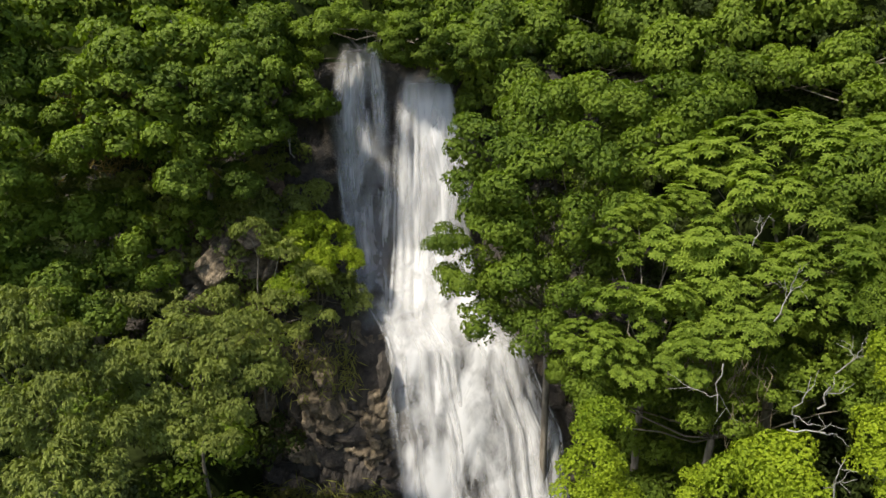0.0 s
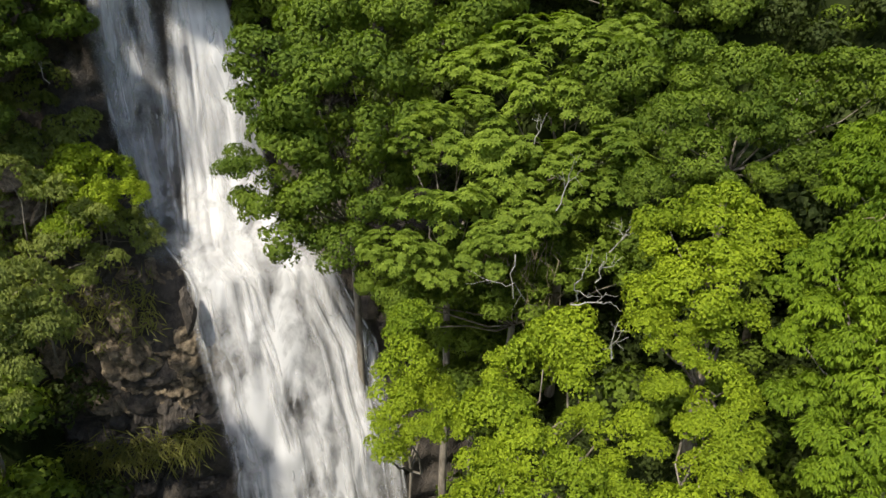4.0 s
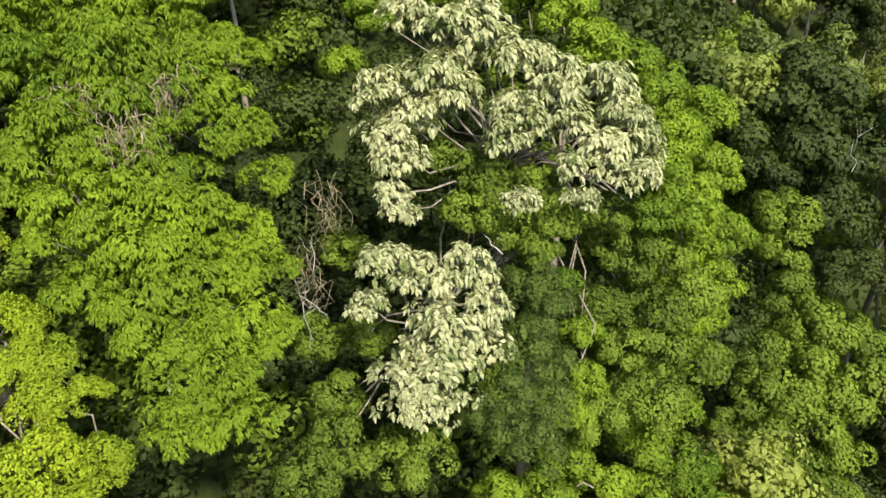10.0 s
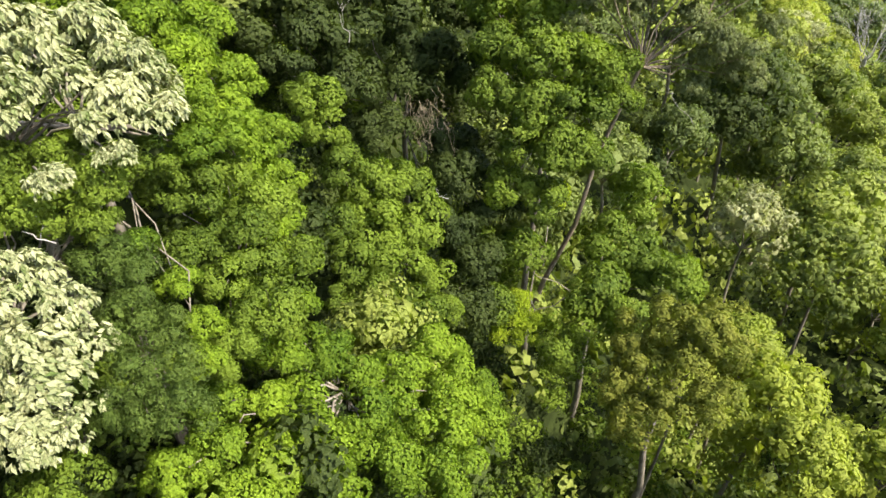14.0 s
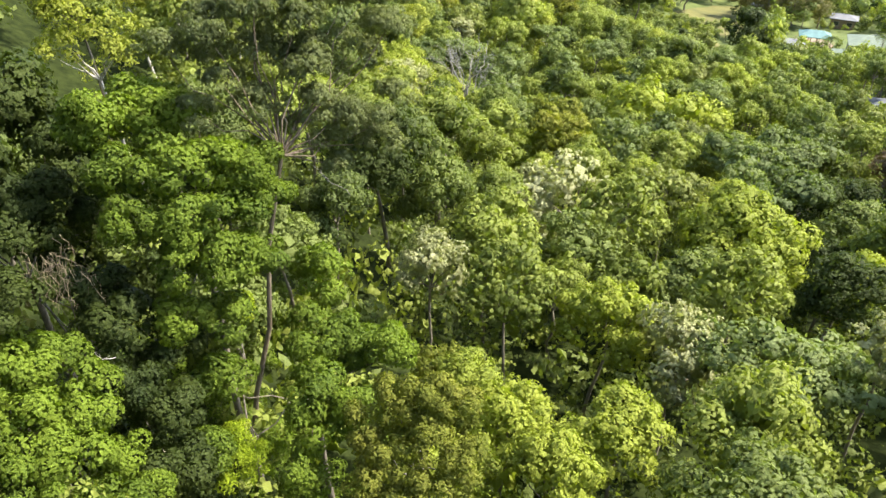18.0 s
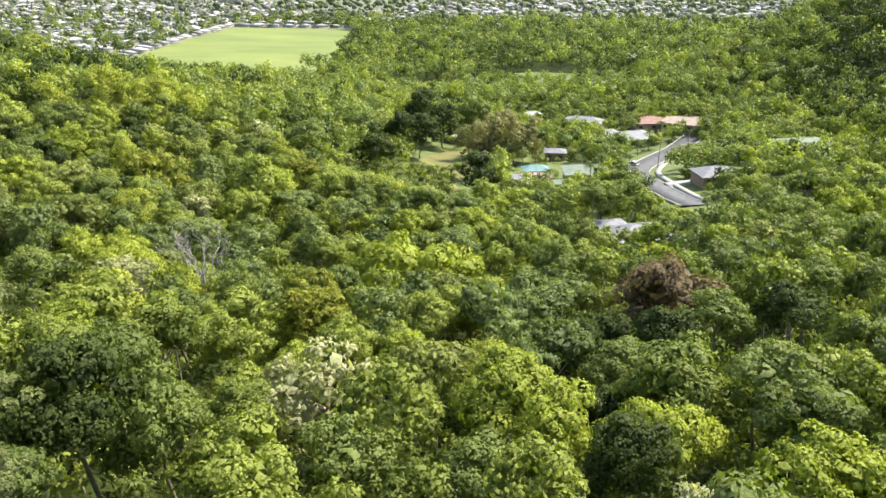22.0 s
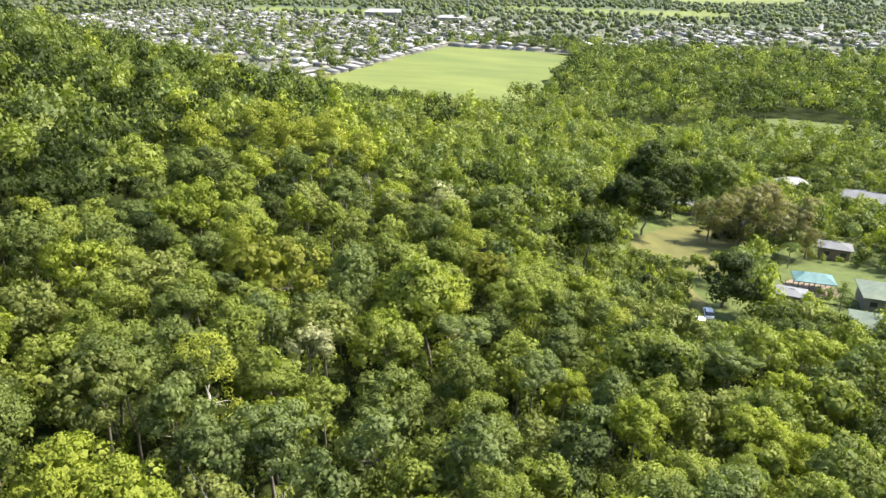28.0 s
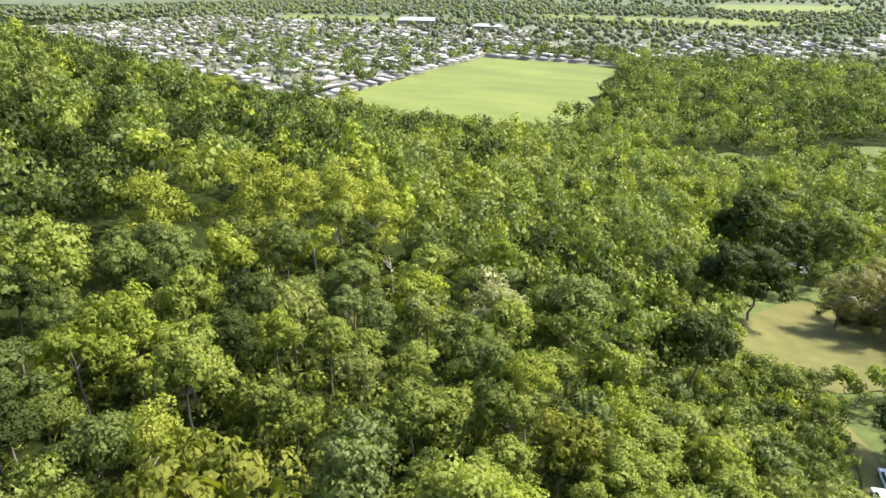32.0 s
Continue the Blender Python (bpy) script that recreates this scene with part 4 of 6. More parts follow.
# the spur trees use the vine colour brightened for sunlight
clump_tree("vinelit", "vine-clad trees in sunlit bright green on the edge of the spur", [
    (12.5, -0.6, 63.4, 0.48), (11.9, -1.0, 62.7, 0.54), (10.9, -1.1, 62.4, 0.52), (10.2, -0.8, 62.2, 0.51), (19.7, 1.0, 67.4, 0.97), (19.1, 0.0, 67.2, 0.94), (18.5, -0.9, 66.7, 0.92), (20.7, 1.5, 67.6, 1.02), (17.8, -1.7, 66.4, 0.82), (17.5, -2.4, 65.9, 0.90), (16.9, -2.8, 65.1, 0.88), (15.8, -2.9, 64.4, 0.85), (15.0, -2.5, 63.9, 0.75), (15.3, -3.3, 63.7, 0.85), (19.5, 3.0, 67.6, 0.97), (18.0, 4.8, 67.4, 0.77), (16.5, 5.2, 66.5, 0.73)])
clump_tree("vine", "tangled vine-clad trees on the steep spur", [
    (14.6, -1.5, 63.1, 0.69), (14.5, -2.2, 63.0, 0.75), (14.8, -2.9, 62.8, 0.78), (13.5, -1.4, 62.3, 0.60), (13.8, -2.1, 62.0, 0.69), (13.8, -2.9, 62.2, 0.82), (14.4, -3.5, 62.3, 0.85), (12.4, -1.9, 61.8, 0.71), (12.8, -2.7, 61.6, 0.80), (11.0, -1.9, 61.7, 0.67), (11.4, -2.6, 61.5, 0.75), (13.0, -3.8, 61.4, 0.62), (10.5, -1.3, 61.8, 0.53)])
clump_tree("vinelit", "leafy trees in sunlit bright green crowding the spur", [
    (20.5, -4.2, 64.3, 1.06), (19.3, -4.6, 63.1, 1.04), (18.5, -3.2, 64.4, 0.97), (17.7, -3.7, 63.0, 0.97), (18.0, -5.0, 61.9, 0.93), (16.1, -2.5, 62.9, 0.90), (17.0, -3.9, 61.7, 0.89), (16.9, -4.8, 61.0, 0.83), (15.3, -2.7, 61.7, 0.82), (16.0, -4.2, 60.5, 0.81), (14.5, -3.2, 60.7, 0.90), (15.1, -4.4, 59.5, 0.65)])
clump_tree("vinelit", "broad mass of foliage in sunlit bright green on the lower spur", [
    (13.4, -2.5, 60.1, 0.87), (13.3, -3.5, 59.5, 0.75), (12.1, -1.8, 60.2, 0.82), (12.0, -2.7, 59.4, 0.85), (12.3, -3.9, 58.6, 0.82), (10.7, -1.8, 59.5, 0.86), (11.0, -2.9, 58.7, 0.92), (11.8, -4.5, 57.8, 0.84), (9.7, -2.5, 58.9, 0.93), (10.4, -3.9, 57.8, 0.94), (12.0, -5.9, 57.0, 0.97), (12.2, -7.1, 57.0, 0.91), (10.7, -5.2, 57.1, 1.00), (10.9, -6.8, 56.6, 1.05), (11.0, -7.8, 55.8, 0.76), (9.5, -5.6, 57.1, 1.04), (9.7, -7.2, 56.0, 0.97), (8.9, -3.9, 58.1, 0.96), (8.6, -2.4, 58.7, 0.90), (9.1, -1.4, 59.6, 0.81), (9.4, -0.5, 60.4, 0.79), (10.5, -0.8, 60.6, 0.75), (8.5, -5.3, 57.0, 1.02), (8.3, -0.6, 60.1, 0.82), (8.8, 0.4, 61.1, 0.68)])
clump_tree("vine", "tall tree smothered in climbing vines", [
    (23.0, -8.0, 59.8, 1.09), (21.9, -8.0, 58.9, 1.07), (20.7, -8.0, 58.1, 0.94), (20.7, -9.2, 56.9, 1.31), (20.9, -10.7, 56.4, 1.13), (19.0, -8.5, 56.1, 1.36), (19.1, -10.2, 55.6, 1.31), (18.0, -7.0, 55.9, 1.01), (17.5, -8.6, 55.3, 1.23), (17.3, -9.9, 54.3, 0.96), (16.6, -7.1, 55.3, 0.99), (16.0, -8.4, 54.5, 1.11), (19.7, -7.2, 56.4, 0.94), (16.0, -9.6, 53.8, 0.73), (17.0, -6.0, 55.3, 0.69)])
# dark leaf colour here stands for the shadow on the gully's far side
clump_tree("dark", "vine-hung forest on the far side of the gully, its shade put into dark leaf colour", [
    (29.0, -8.5, 60.6, 2.06), (28.0, -10.2, 59.7, 2.06), (29.2, -13.2, 59.8, 2.47), (27.8, -15.2, 58.7, 2.19), (29.0, -18.1, 59.8, 2.61), (26.0, -10.8, 58.4, 1.75), (26.4, -13.8, 57.1, 1.86), (24.5, -11.6, 56.5, 1.50), (24.1, -14.2, 55.9, 1.81), (22.1, -13.8, 54.8, 1.75), (20.5, -12.6, 53.8, 1.45), (19.1, -13.0, 52.6, 1.45), (17.6, -11.5, 51.9, 1.40), (20.3, -14.7, 53.4, 1.50), (26.3, -8.1, 59.4, 1.45), (25.8, -17.2, 57.3, 1.64), (30.9, -10.7, 61.7, 2.74), (30.6, -16.3, 61.1, 2.90)])
clump_tree("vine", "tall tree wrapped in climbing vines", [
    (24.1, -16.9, 61.2, 1.50), (24.0, -18.8, 61.2, 1.55), (23.0, -19.6, 60.5, 1.29), (22.5, -16.2, 59.8, 1.45), (21.6, -17.5, 60.0, 1.57), (20.6, -18.6, 59.8, 1.45), (19.7, -19.4, 59.6, 1.21), (21.7, -15.4, 58.6, 1.31), (20.6, -16.6, 58.4, 1.43), (19.4, -17.9, 58.3, 1.55), (18.9, -19.4, 58.5, 1.09), (20.2, -15.9, 57.0, 1.43), (19.1, -17.0, 56.8, 1.43), (18.7, -18.1, 56.6, 1.21), (19.9, -15.2, 55.1, 1.21), (18.7, -16.2, 54.7, 1.21)])
clump_tree("vine", "mixed forest trees at the foot of the slope", [
    (19.2, -15.5, 51.4, 1.42), (19.1, -22.3, 52.5, 1.69), (17.4, -19.7, 51.7, 1.60), (16.1, -20.3, 51.3, 1.60), (14.4, -20.4, 51.8, 1.29), (17.6, -12.7, 51.1, 1.21), (15.3, -16.6, 52.0, 1.45), (14.6, -15.5, 51.4, 1.43), (13.7, -16.8, 51.9, 1.19), (14.2, -14.1, 50.8, 1.17)])
clump_tree("lime", "yellow-leaved shrub in the gully", [
    (17.4, -14.3, 50.5, 0.87), (16.8, -13.4, 50.3, 0.98), (16.2, -14.2, 50.3, 0.86), (19.9, -17.7, 53.8, 0.77)])
clump_tree("russet", "tree with russet-tipped olive leaves", [
    (12.2, -15.6, 52.8, 1.22), (11.4, -16.4, 53.6, 1.31), (10.4, -16.7, 54.1, 1.28), (10.6, -15.0, 52.8, 1.28), (9.5, -15.7, 53.5, 1.26), (9.3, -16.7, 54.2, 1.15), (10.9, -14.0, 52.2, 1.07), (8.0, -15.2, 53.7, 1.21), (8.6, -14.2, 53.0, 1.22), (9.4, -13.3, 52.4, 1.13)])
clump_tree("gum", "tall eucalypt with an open grey-green crown and a long bare trunk", [
    (24.3, -20.4, 63.1, 1.20), (22.8, -21.4, 63.8, 1.30), (22.4, -21.5, 62.4, 1.20), (20.2, -20.8, 61.5, 1.00), (20.7, -23.9, 64.2, 1.30), (19.2, -23.3, 62.6, 1.30), (19.2, -25.8, 64.4, 1.30), (18.3, -22.3, 61.0, 1.10), (18.5, -24.9, 62.5, 1.20), (16.6, -23.9, 60.2, 1.00), (16.6, -25.3, 60.9, 1.00), (20.8, -22.5, 63.1, 1.30), (22.1, -19.6, 61.2, 1.00), (17.8, -23.0, 59.9, 0.90), (17.9, -26.4, 63.3, 1.00), (21.9, -22.6, 64.6, 1.20),
    (20.2, -21.4, 64.8, 1.26), (19.3, -22.6, 64.1, 1.28), (20.8, -19.8, 64.1, 1.03), (18.6, -22.4, 62.4, 1.28), (20.0, -21.4, 61.4, 0.98), (17.7, -23.0, 60.7, 1.20), (16.5, -23.8, 59.5, 1.11), (17.5, -25.0, 65.0, 1.31), (19.0, -24.3, 65.8, 1.31), (20.9, -22.7, 66.1, 1.09), (17.9, -22.7, 58.4, 0.90), (19.0, -22.2, 60.1, 1.11), (20.7, -19.8, 62.6, 0.84), (16.7, -25.2, 63.8, 1.09)], foot=(21.8, -18.2), thick=0.15, fork=(19.2, -20.8, 59.5), bark=TAN_BARK)

# ---- forest trees ----
def wood_for(C, rng, drop, thick=0.045, count=7):
    fork = np.array([0, 0, -0.45])
    bits = [tube(bent((rng.normal(0, 0.1), rng.normal(0, 0.1), -drop), fork, rng, 5, 0.05), np.linspace(thick, thick * 0.6, 5), 6)]
    for c in np.minimum(C, (9, 9, 0.25))[rng.permutation(len(C))[:count]]:
        bits.append(tube(bent(fork, c, rng, 4, 0.15), np.linspace(thick * 0.5, thick * 0.15, 4), 4))
    return join(bits)


#            leaf      leaves habit length width shape lumps bark  drop label
KINDS = {
    "deep": ("deep", 3000, "leaf", 0.060, 0.043, "round", 90, BARK, 3.2, "dark green rainforest tree with a lumpy rounded crown"),
    "dark": ("dark", 3000, "leaf", 0.060, 0.043, "round", 90, BARK, 3.2, "very dark green rounded tree"),
    "mid": ("mid", 3000, "leaf", 0.058, 0.042, "round", 99, BARK, 3.2, "mid-green rainforest tree with a dense uneven crown"),
    "bright": ("bright", 3000, "leaf", 0.058, 0.040, "round", 90, BARK, 3.2, "bright yellow-green forest tree in fresh leaf"),
    "hang": ("mid", 3200, "hang", 0.085, 0.030, "round", 81, BARK, 3.2, "forest tree with drooping mid-green leaf sprays"),
    "flat": ("grey", 2800, "leaf", 0.058, 0.036, "flat", 90, BARK, 3.0, "grey-green tree with flat layered branches"),
    "gum": ("pale", 2800, "leaf", 0.062, 0.036, "tall", 54, PALE_BARK, 3.6, "tall pale green gum tree with white stems"),
    "grey": ("grey", 3000, "hang", 0.080, 0.028, "tall", 90, BARK, 3.4, "grey-green upright forest tree"),
    "khaki": ("khaki", 3000, "hang", 0.080, 0.028, "round", 99, BARK, 3.2, "khaki green forest tree with a dense domed crown"),
    "white": ("cream", 3600, "hang", 0.068, 0.034, "round", 72, BARK, 3.2, "tree in creamy white leaf and blossom"),
    "brown": ("brown", 3000, "leaf", 0.062, 0.040, "round", 81, BARK, 3.2, "tree with dark red-brown foliage"),
    "russet": ("russet", 3000, "hang", 0.080, 0.030, "round", 90, BARK, 3.2, "tree with russet olive foliage"),
    "pink": ("pink", 3600, "leaf", 0.070, 0.026, "tall", 60, BARK, 2.6, "feathery brownish casuarina with bare lower stems"),
}
MODELS = {}


def model(kind, variant):
    """Three full crowns of each kind for the trees under the flight, three lighter ones for those beyond."""
    if (kind, variant) not in MODELS:
        leaf, leaves, habit, length, width, shape, lumps, bark, drop, label = KINDS[kind]
        rng = np.random.default_rng(variant * 31 + sum(map(ord, kind)))
        near = variant < 3
        length, width = length * (1.0 if near else 1.3), width * (1.0 if near else 1.35)
        leaves = int(leaves * (1.0 if near else 0.36))
        if habit == "hang":
            leaves //= 6
        V, F, N, C = crown(rng, leaves, habit, length, width, shape, lumps if near else int(lumps * 0.6), {"gum": 0.6, "pink": 0.75, "white": 0.7}.get(kind, 0.9), 15 if near else 10, 0.66 if near else 0.75)
        WV, WF = wood_for(C, rng, drop)
        MODELS[kind, variant] = (tri_mesh("crown", V, F, [LEAF[leaf]], normals=N), tri_mesh("trunk", WV, WF, [bark], smooth=True), label)
    return MODELS[kind, variant]


def under_flight(x, y):
    """Near the line that the valley runs along, below the open air between the hills."""
    axis_x = np.interp(-y, [0, 15, 113, 165], [0, 3, 41, 65])
    return -46 < x - axis_x < 62 and y > -185


TREE_RNG = np.random.default_rng(5)
PLANTED = []


def forest_tree(kind, x, y, top, r, group="", label=""):
    """A tree with its crown of radius r topped out at height top, standing on the land."""
    v = int(TREE_RNG.integers(3)) + (0 if under_flight(x, y) or r > 5.5 else 3)
    crown_me, trunk_me, text = model(kind, v)
    tall = 1.5 if KINDS[kind][5] == "tall" else 0.95 if KINDS[kind][5] == "round" else 0.8
    zc = top - r * tall * 0.95
    g = float(land(x, y))
    tree = tagged(new(NAME[kind]), label or text, "tree", group)
    tree.location = (x, y, g)
    turn = TREE_RNG.uniform(0, 6.28)
    c = part("crown", crown_me, None, tree)
    c.location, c.scale, c.rotation_euler = (0, 0, zc - g), (r, r, r * TREE_RNG.uniform(0.88, 1.12)), (0, 0, turn)
    t = part("trunk", trunk_me, None, tree)
    sz = max(0.3, (zc - g + 0.3) / KINDS[kind][8])
    t.location, t.scale, t.rotation_euler = (0, 0, zc - g), (r, r, sz), (0, 0, turn)
    PLANTED.append((x, y, r))
    return tree


# clearings: centre x, y, half sizes, turn in degrees
CLEARINGS = [(34, -252, 16, 26, 10), (-2, -238, 13, 17, 0), (-32, -215, 9, 26, 12), (-42, -262, 10, 28, -30), (-40, -184, 7, 17, 15), (-9, -229, 9, 9, 0), (24, -200, 5, 16, -15),
             (-20, -152, 9, 11, 0), (-5, -206, 9, 7, 0), (-64, -197, 9, 9, 0), (-84, -250, 10, 9, 0), (-34, -292, 13, 12, 0), (-52, -306, 14, 10, 0),
             (70, -420, 20, 12, 30), (0, -462, 24, 22, 0), (17, -272, 12, 7, 0), (-3, -262, 8, 8, 0), (38, -290, 8, 6, 0), (8, -333, 9, 8, 0), (-48, -214, 10, 9, 0), (-16, -318, 12, 8, 0), (4, -221, 9, 8, 0), (24, -196, 6, 12, 0),
             (245, -1500, 175, 110, -35), (160, -2280, 170, 330, 0), (340, -1500, 230, 110, 0), (800, -1230, 190, 85, 10)]


def is_clear(x, y, m=0.0):
    for cx, cy, a, b, turn in CLEARINGS:
        c, s = math.cos(radians(turn)), math.sin(radians(turn))
        dx, dy = x - cx, y - cy
        u, v = dx * c + dy * s, -dx * s + dy * c
        if (u / (a + m)) ** 2 + (v / (b + m)) ** 2 < 1:
            return True
    return in_field(x, y, m)


def in_field(x, y, m=0.0):
    if not -748 - m < y < -424 + m:
        return False
    lo = np.interp(-y, [424, 480, 725, 748], [175, 150, 195, 230])
    hi = np.interp(-y, [424, 450, 560, 748], [285, 305, 318, 332])
    return lo - m < x < hi + m


# ---- trees that stand out in the canopy ----
for x, y, top, r in [(19.9, -60.9, 41.3, 6.1), (48.2, -75.5, 41.6, 4.0), (35.5, -64.2, 41.5, 2.9), (3.9, -34.9, 46.6, 3.9), (-6.7, -40.8, 46.3, 3.1), (20.3, -34.3, 47.3, 2.9), (64.4, -123.8, 31.4, 3.3), (77.5, -192.1, 27.9, 4.5), (79.5, -194.3, 28.0, 4.1)]:
    forest_tree("white", x, y, top, r)
for x, y, top, r in [(3.8, -83.2, 37.6, 6.6), (1.4, -62.2, 42.6, 5.1), (-1.3, -34.3, 48.5, 4.8)]:
    forest_tree("flat", x, y, top, r)
for x, y, top, r in [(-14.2, -84.5, 40.5, 7.1)]:
    forest_tree("brown", x, y, top, r)
for x, y, top, r in [(19.3, -106.8, 34.2, 10.1), (4.1, -57.0, 43.5, 4.9), (9.5, -22.6, 49.0, 3.4), (5.0, -24.9, 48.7, 3.1), (11.5, -18.7, 49.3, 2.3), (12.6, -24.7, 48.0, 2.6), (6.5, -20.4, 49.4, 2.7), (2.5, -55.2, 44.2, 5.2), (8.6, -37.0, 45.8, 3.4), (61.4, -147.1, 30.6, 7.5), (107.0, -151.9, 37.7, 6.5), (104.4, -143.2, 36.7, 4.5), (101.8, -148.6, 35.2, 4.2)]:
    forest_tree("bright", x, y, top, r)
for x, y, top, r in [(14.1, -67.4, 38.7, 3.1)]:
    forest_tree("bright", x, y, top, r, "", "bushy tree with golden yellow leaves")
for x, y, top, r in [(27.3, -79.5, 37.2, 4.5), (14.0, -25.2, 47.7, 2.1), (29.7, -87.7, 34.9, 3.9), (78.6, -136.6, 36.2, 7.9), (58.6, -167.3, 26.6, 4.4)]:
    forest_tree("russet", x, y, top, r)
for x, y, top, r in [(48.4, -102.4, 33.2, 4.3), (72.5, -146.2, 32.1, 5.8), (75.5, -152.8, 30.9, 4.6), (57.3, -170.8, 27.1, 5.6)]:
    forest_tree("grey", x, y, top, r)
for x, y, top, r in [(62.3, -146.6, 30.8, 7.5), (122.0, -152.6, 40.7, 6.3), (24.2, -52.6, 42.5, 3.4), (-10.1, -60.0, 44.0, 5.4), (28.1, -152.2, 26.5, 8.3)]:
    forest_tree("mid", x, y, top, r)
for x, y, top, r in [(128.4, -173.4, 42.4, 5.2), (121.2, -185.9, 40.3, 4.8), (117.0, -187.7, 39.9, 5.3), (115.7, -197.1, 39.3, 5.6), (111.5, -200.3, 38.0, 5.6), (106.2, -202.8, 36.2, 5.0), (126.9, -173.4, 43.4, 7.1), (122.3, -186.7, 42.2, 7.1), (118.0, -193.2, 41.6, 7.8), (115.0, -203.5, 40.2, 7.8), (107.8, -204.5, 37.3, 6.2), (243.3, -398.7, 20.2, 12.9), (185.2, -249.1, 45.1, 6.8), (84.6, -135.0, 38.5, 4.6)]:
    forest_tree("gum", x, y, top, r)
for x, y, top, r in [(29.3, -182.9, 16.4, 5.4)]:
    forest_tree("khaki", x, y, top, r)
for x, y, top, r in [(30.6, -43.5, 49.7, 4.6), (49.9, -207.1, 22.8, 6.3), (49.8, -245.5, 19.7, 6.2), (49.0, -289.3, 18.4, 9.6), (44.1, -252.1, 18.7, 7.2), (41.5, -278.6, 16.7, 8.1)]:
    forest_tree("dark", x, y, top, r)
for x, y, top, r in [(33.6, -52.2, 46.7, 4.0), (26.5, -46.3, 46.2, 3.9), (60.3, -234.7, 22.4, 5.8), (30.1, -298.4, 16.3, 8.8), (71.9, -109.8, 36.3, 5.1), (68.5, -199.6, 28.6, 7.9)]:
    forest_tree("deep", x, y, top, r)


# ---- the rest of the near forest ----
def height_cap(x, y):
    """Tallest tree for a place: low planting about the houses, low scrub before the field."""
    cap = 99.0
    if -100 < x < 56:
        if -345 < y <= -190:
            cap = 7.6
        elif -190 < y < -140:
            cap = 7.6 + 0.30 * (y + 190)
    if 130 < x < 330 and -440 < y < -385:
        cap = 6.0
    if 24 < x < 52 and -230 < y < -198 or -14 < x < 15 and -223 < y < -206:
        cap = 4.0
    if -52 < x < -24 and -192 < y < -150:
        cap = 4.5
    if 12 < x < 36 and -198 <= y < -168:
        cap = 3.5 + 0.3 * (y + 198)
    if -45 < x < 45 and -442 < y < -365 or 46 < x < 100 and -408 < y < -375:
        cap = 7.5
    return cap


MIX = ["deep"] * 6 + ["mid"] * 9 + ["bright"] * 4 + ["hang"] * 6 + ["flat"] * 2 + ["grey"] * 3 + ["khaki"] * 2 + ["gum"]


def spaced(x0, x1, y0, y1, step, rng, jitter=0.34):
    """Jittered places about step apart."""
    out = []
    for i, y in enumerate(np.arange(y0, y1, step)):
        for x in np.arange(x0 + (i % 2) * step / 2, x1, step):
            out.append((x + rng.uniform(-jitter, jitter) * step, y + rng.uniform(-jitter, jitter) * step))
    return out


frng = np.random.default_rng(11)


def in_near_wood(x, y):
    d = -y
    return -205 < y < -12 and -14 - 0.42 * (d - 20) < x < 28 + 0.9 * (d - 10) and x < 125


def under_hero(x, y, m):
    return any((x - a) ** 2 + (y - b) ** 2 < (c + m) ** 2 for a, b, z, c in HERO_CLUMPS)


for x, y in spaced(-75, 130, -205, -12, 6.3, frng):
    if not in_near_wood(x, y) or is_clear(x, y, 3.0):
        continue
    r = frng.uniform(3.0, 5.2)
    if any((x - a) ** 2 + (y - b) ** 2 < (0.55 * (r + c)) ** 2 for a, b, c in PLANTED) or (y > -40 and under_hero(x, y, 2.2)):
        continue
    h = frng.uniform(10.5, 16.0)
    k = MIX[int(frng.integers(len(MIX)))]
    if k in ("gum", "grey"):
        h += 2
    h = min(h, height_cap(x, y))
    if x > 95 and frng.random() < 0.6:
        k = "dark" if frng.random() < 0.4 else "deep"
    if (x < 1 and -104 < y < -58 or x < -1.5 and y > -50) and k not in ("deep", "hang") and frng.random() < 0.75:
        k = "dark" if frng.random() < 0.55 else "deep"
    forest_tree(k, x, y, float(land(x, y)) + h, min(r, h * 0.45), "trees of the valley forest")


# ---- far woods ----
def far_wood(name, leaf, places, leaves, label, lumps=9, size=0.1, fill=14):
    if not places:
        return None
    rng = np.random.default_rng(len(places))
    models = []
    for v in range(4):
        shape = ["round", "round", "round", "flat"][v] if lumps > 6 else "clump"
        models.append(crown(rng, leaves, "leaf", size, size * 0.75, shape, lumps, 0.92, fill, 0.62)[:3])
    bits, normals = [], []
    for x, y, z, r in places:
        V, F, N = models[int(rng.choice(4, p=[0.3, 0.3, 0.28, 0.12]))]
        a = rng.uniform(0, 6.28)
        c, s = math.cos(a), math.sin(a)
        W = np.stack([V[:, 0] * c - V[:, 1] * s, V[:, 0] * s + V[:, 1] * c, V[:, 2] * rng.uniform(0.9, 1.4)], 1) * r + (x, y, z)
        bits.append((W, F))
        normals.append(np.stack([N[:, 0] * c - N[:, 1] * s, N[:, 0] * s + N[:, 1] * c, N[:, 2]], 1))
    ob = new(name, tri_mesh(name, *join(bits), [LEAF[leaf]], normals=np.concatenate(normals)))
    return tagged(ob, label, "forest", kind="stuff")


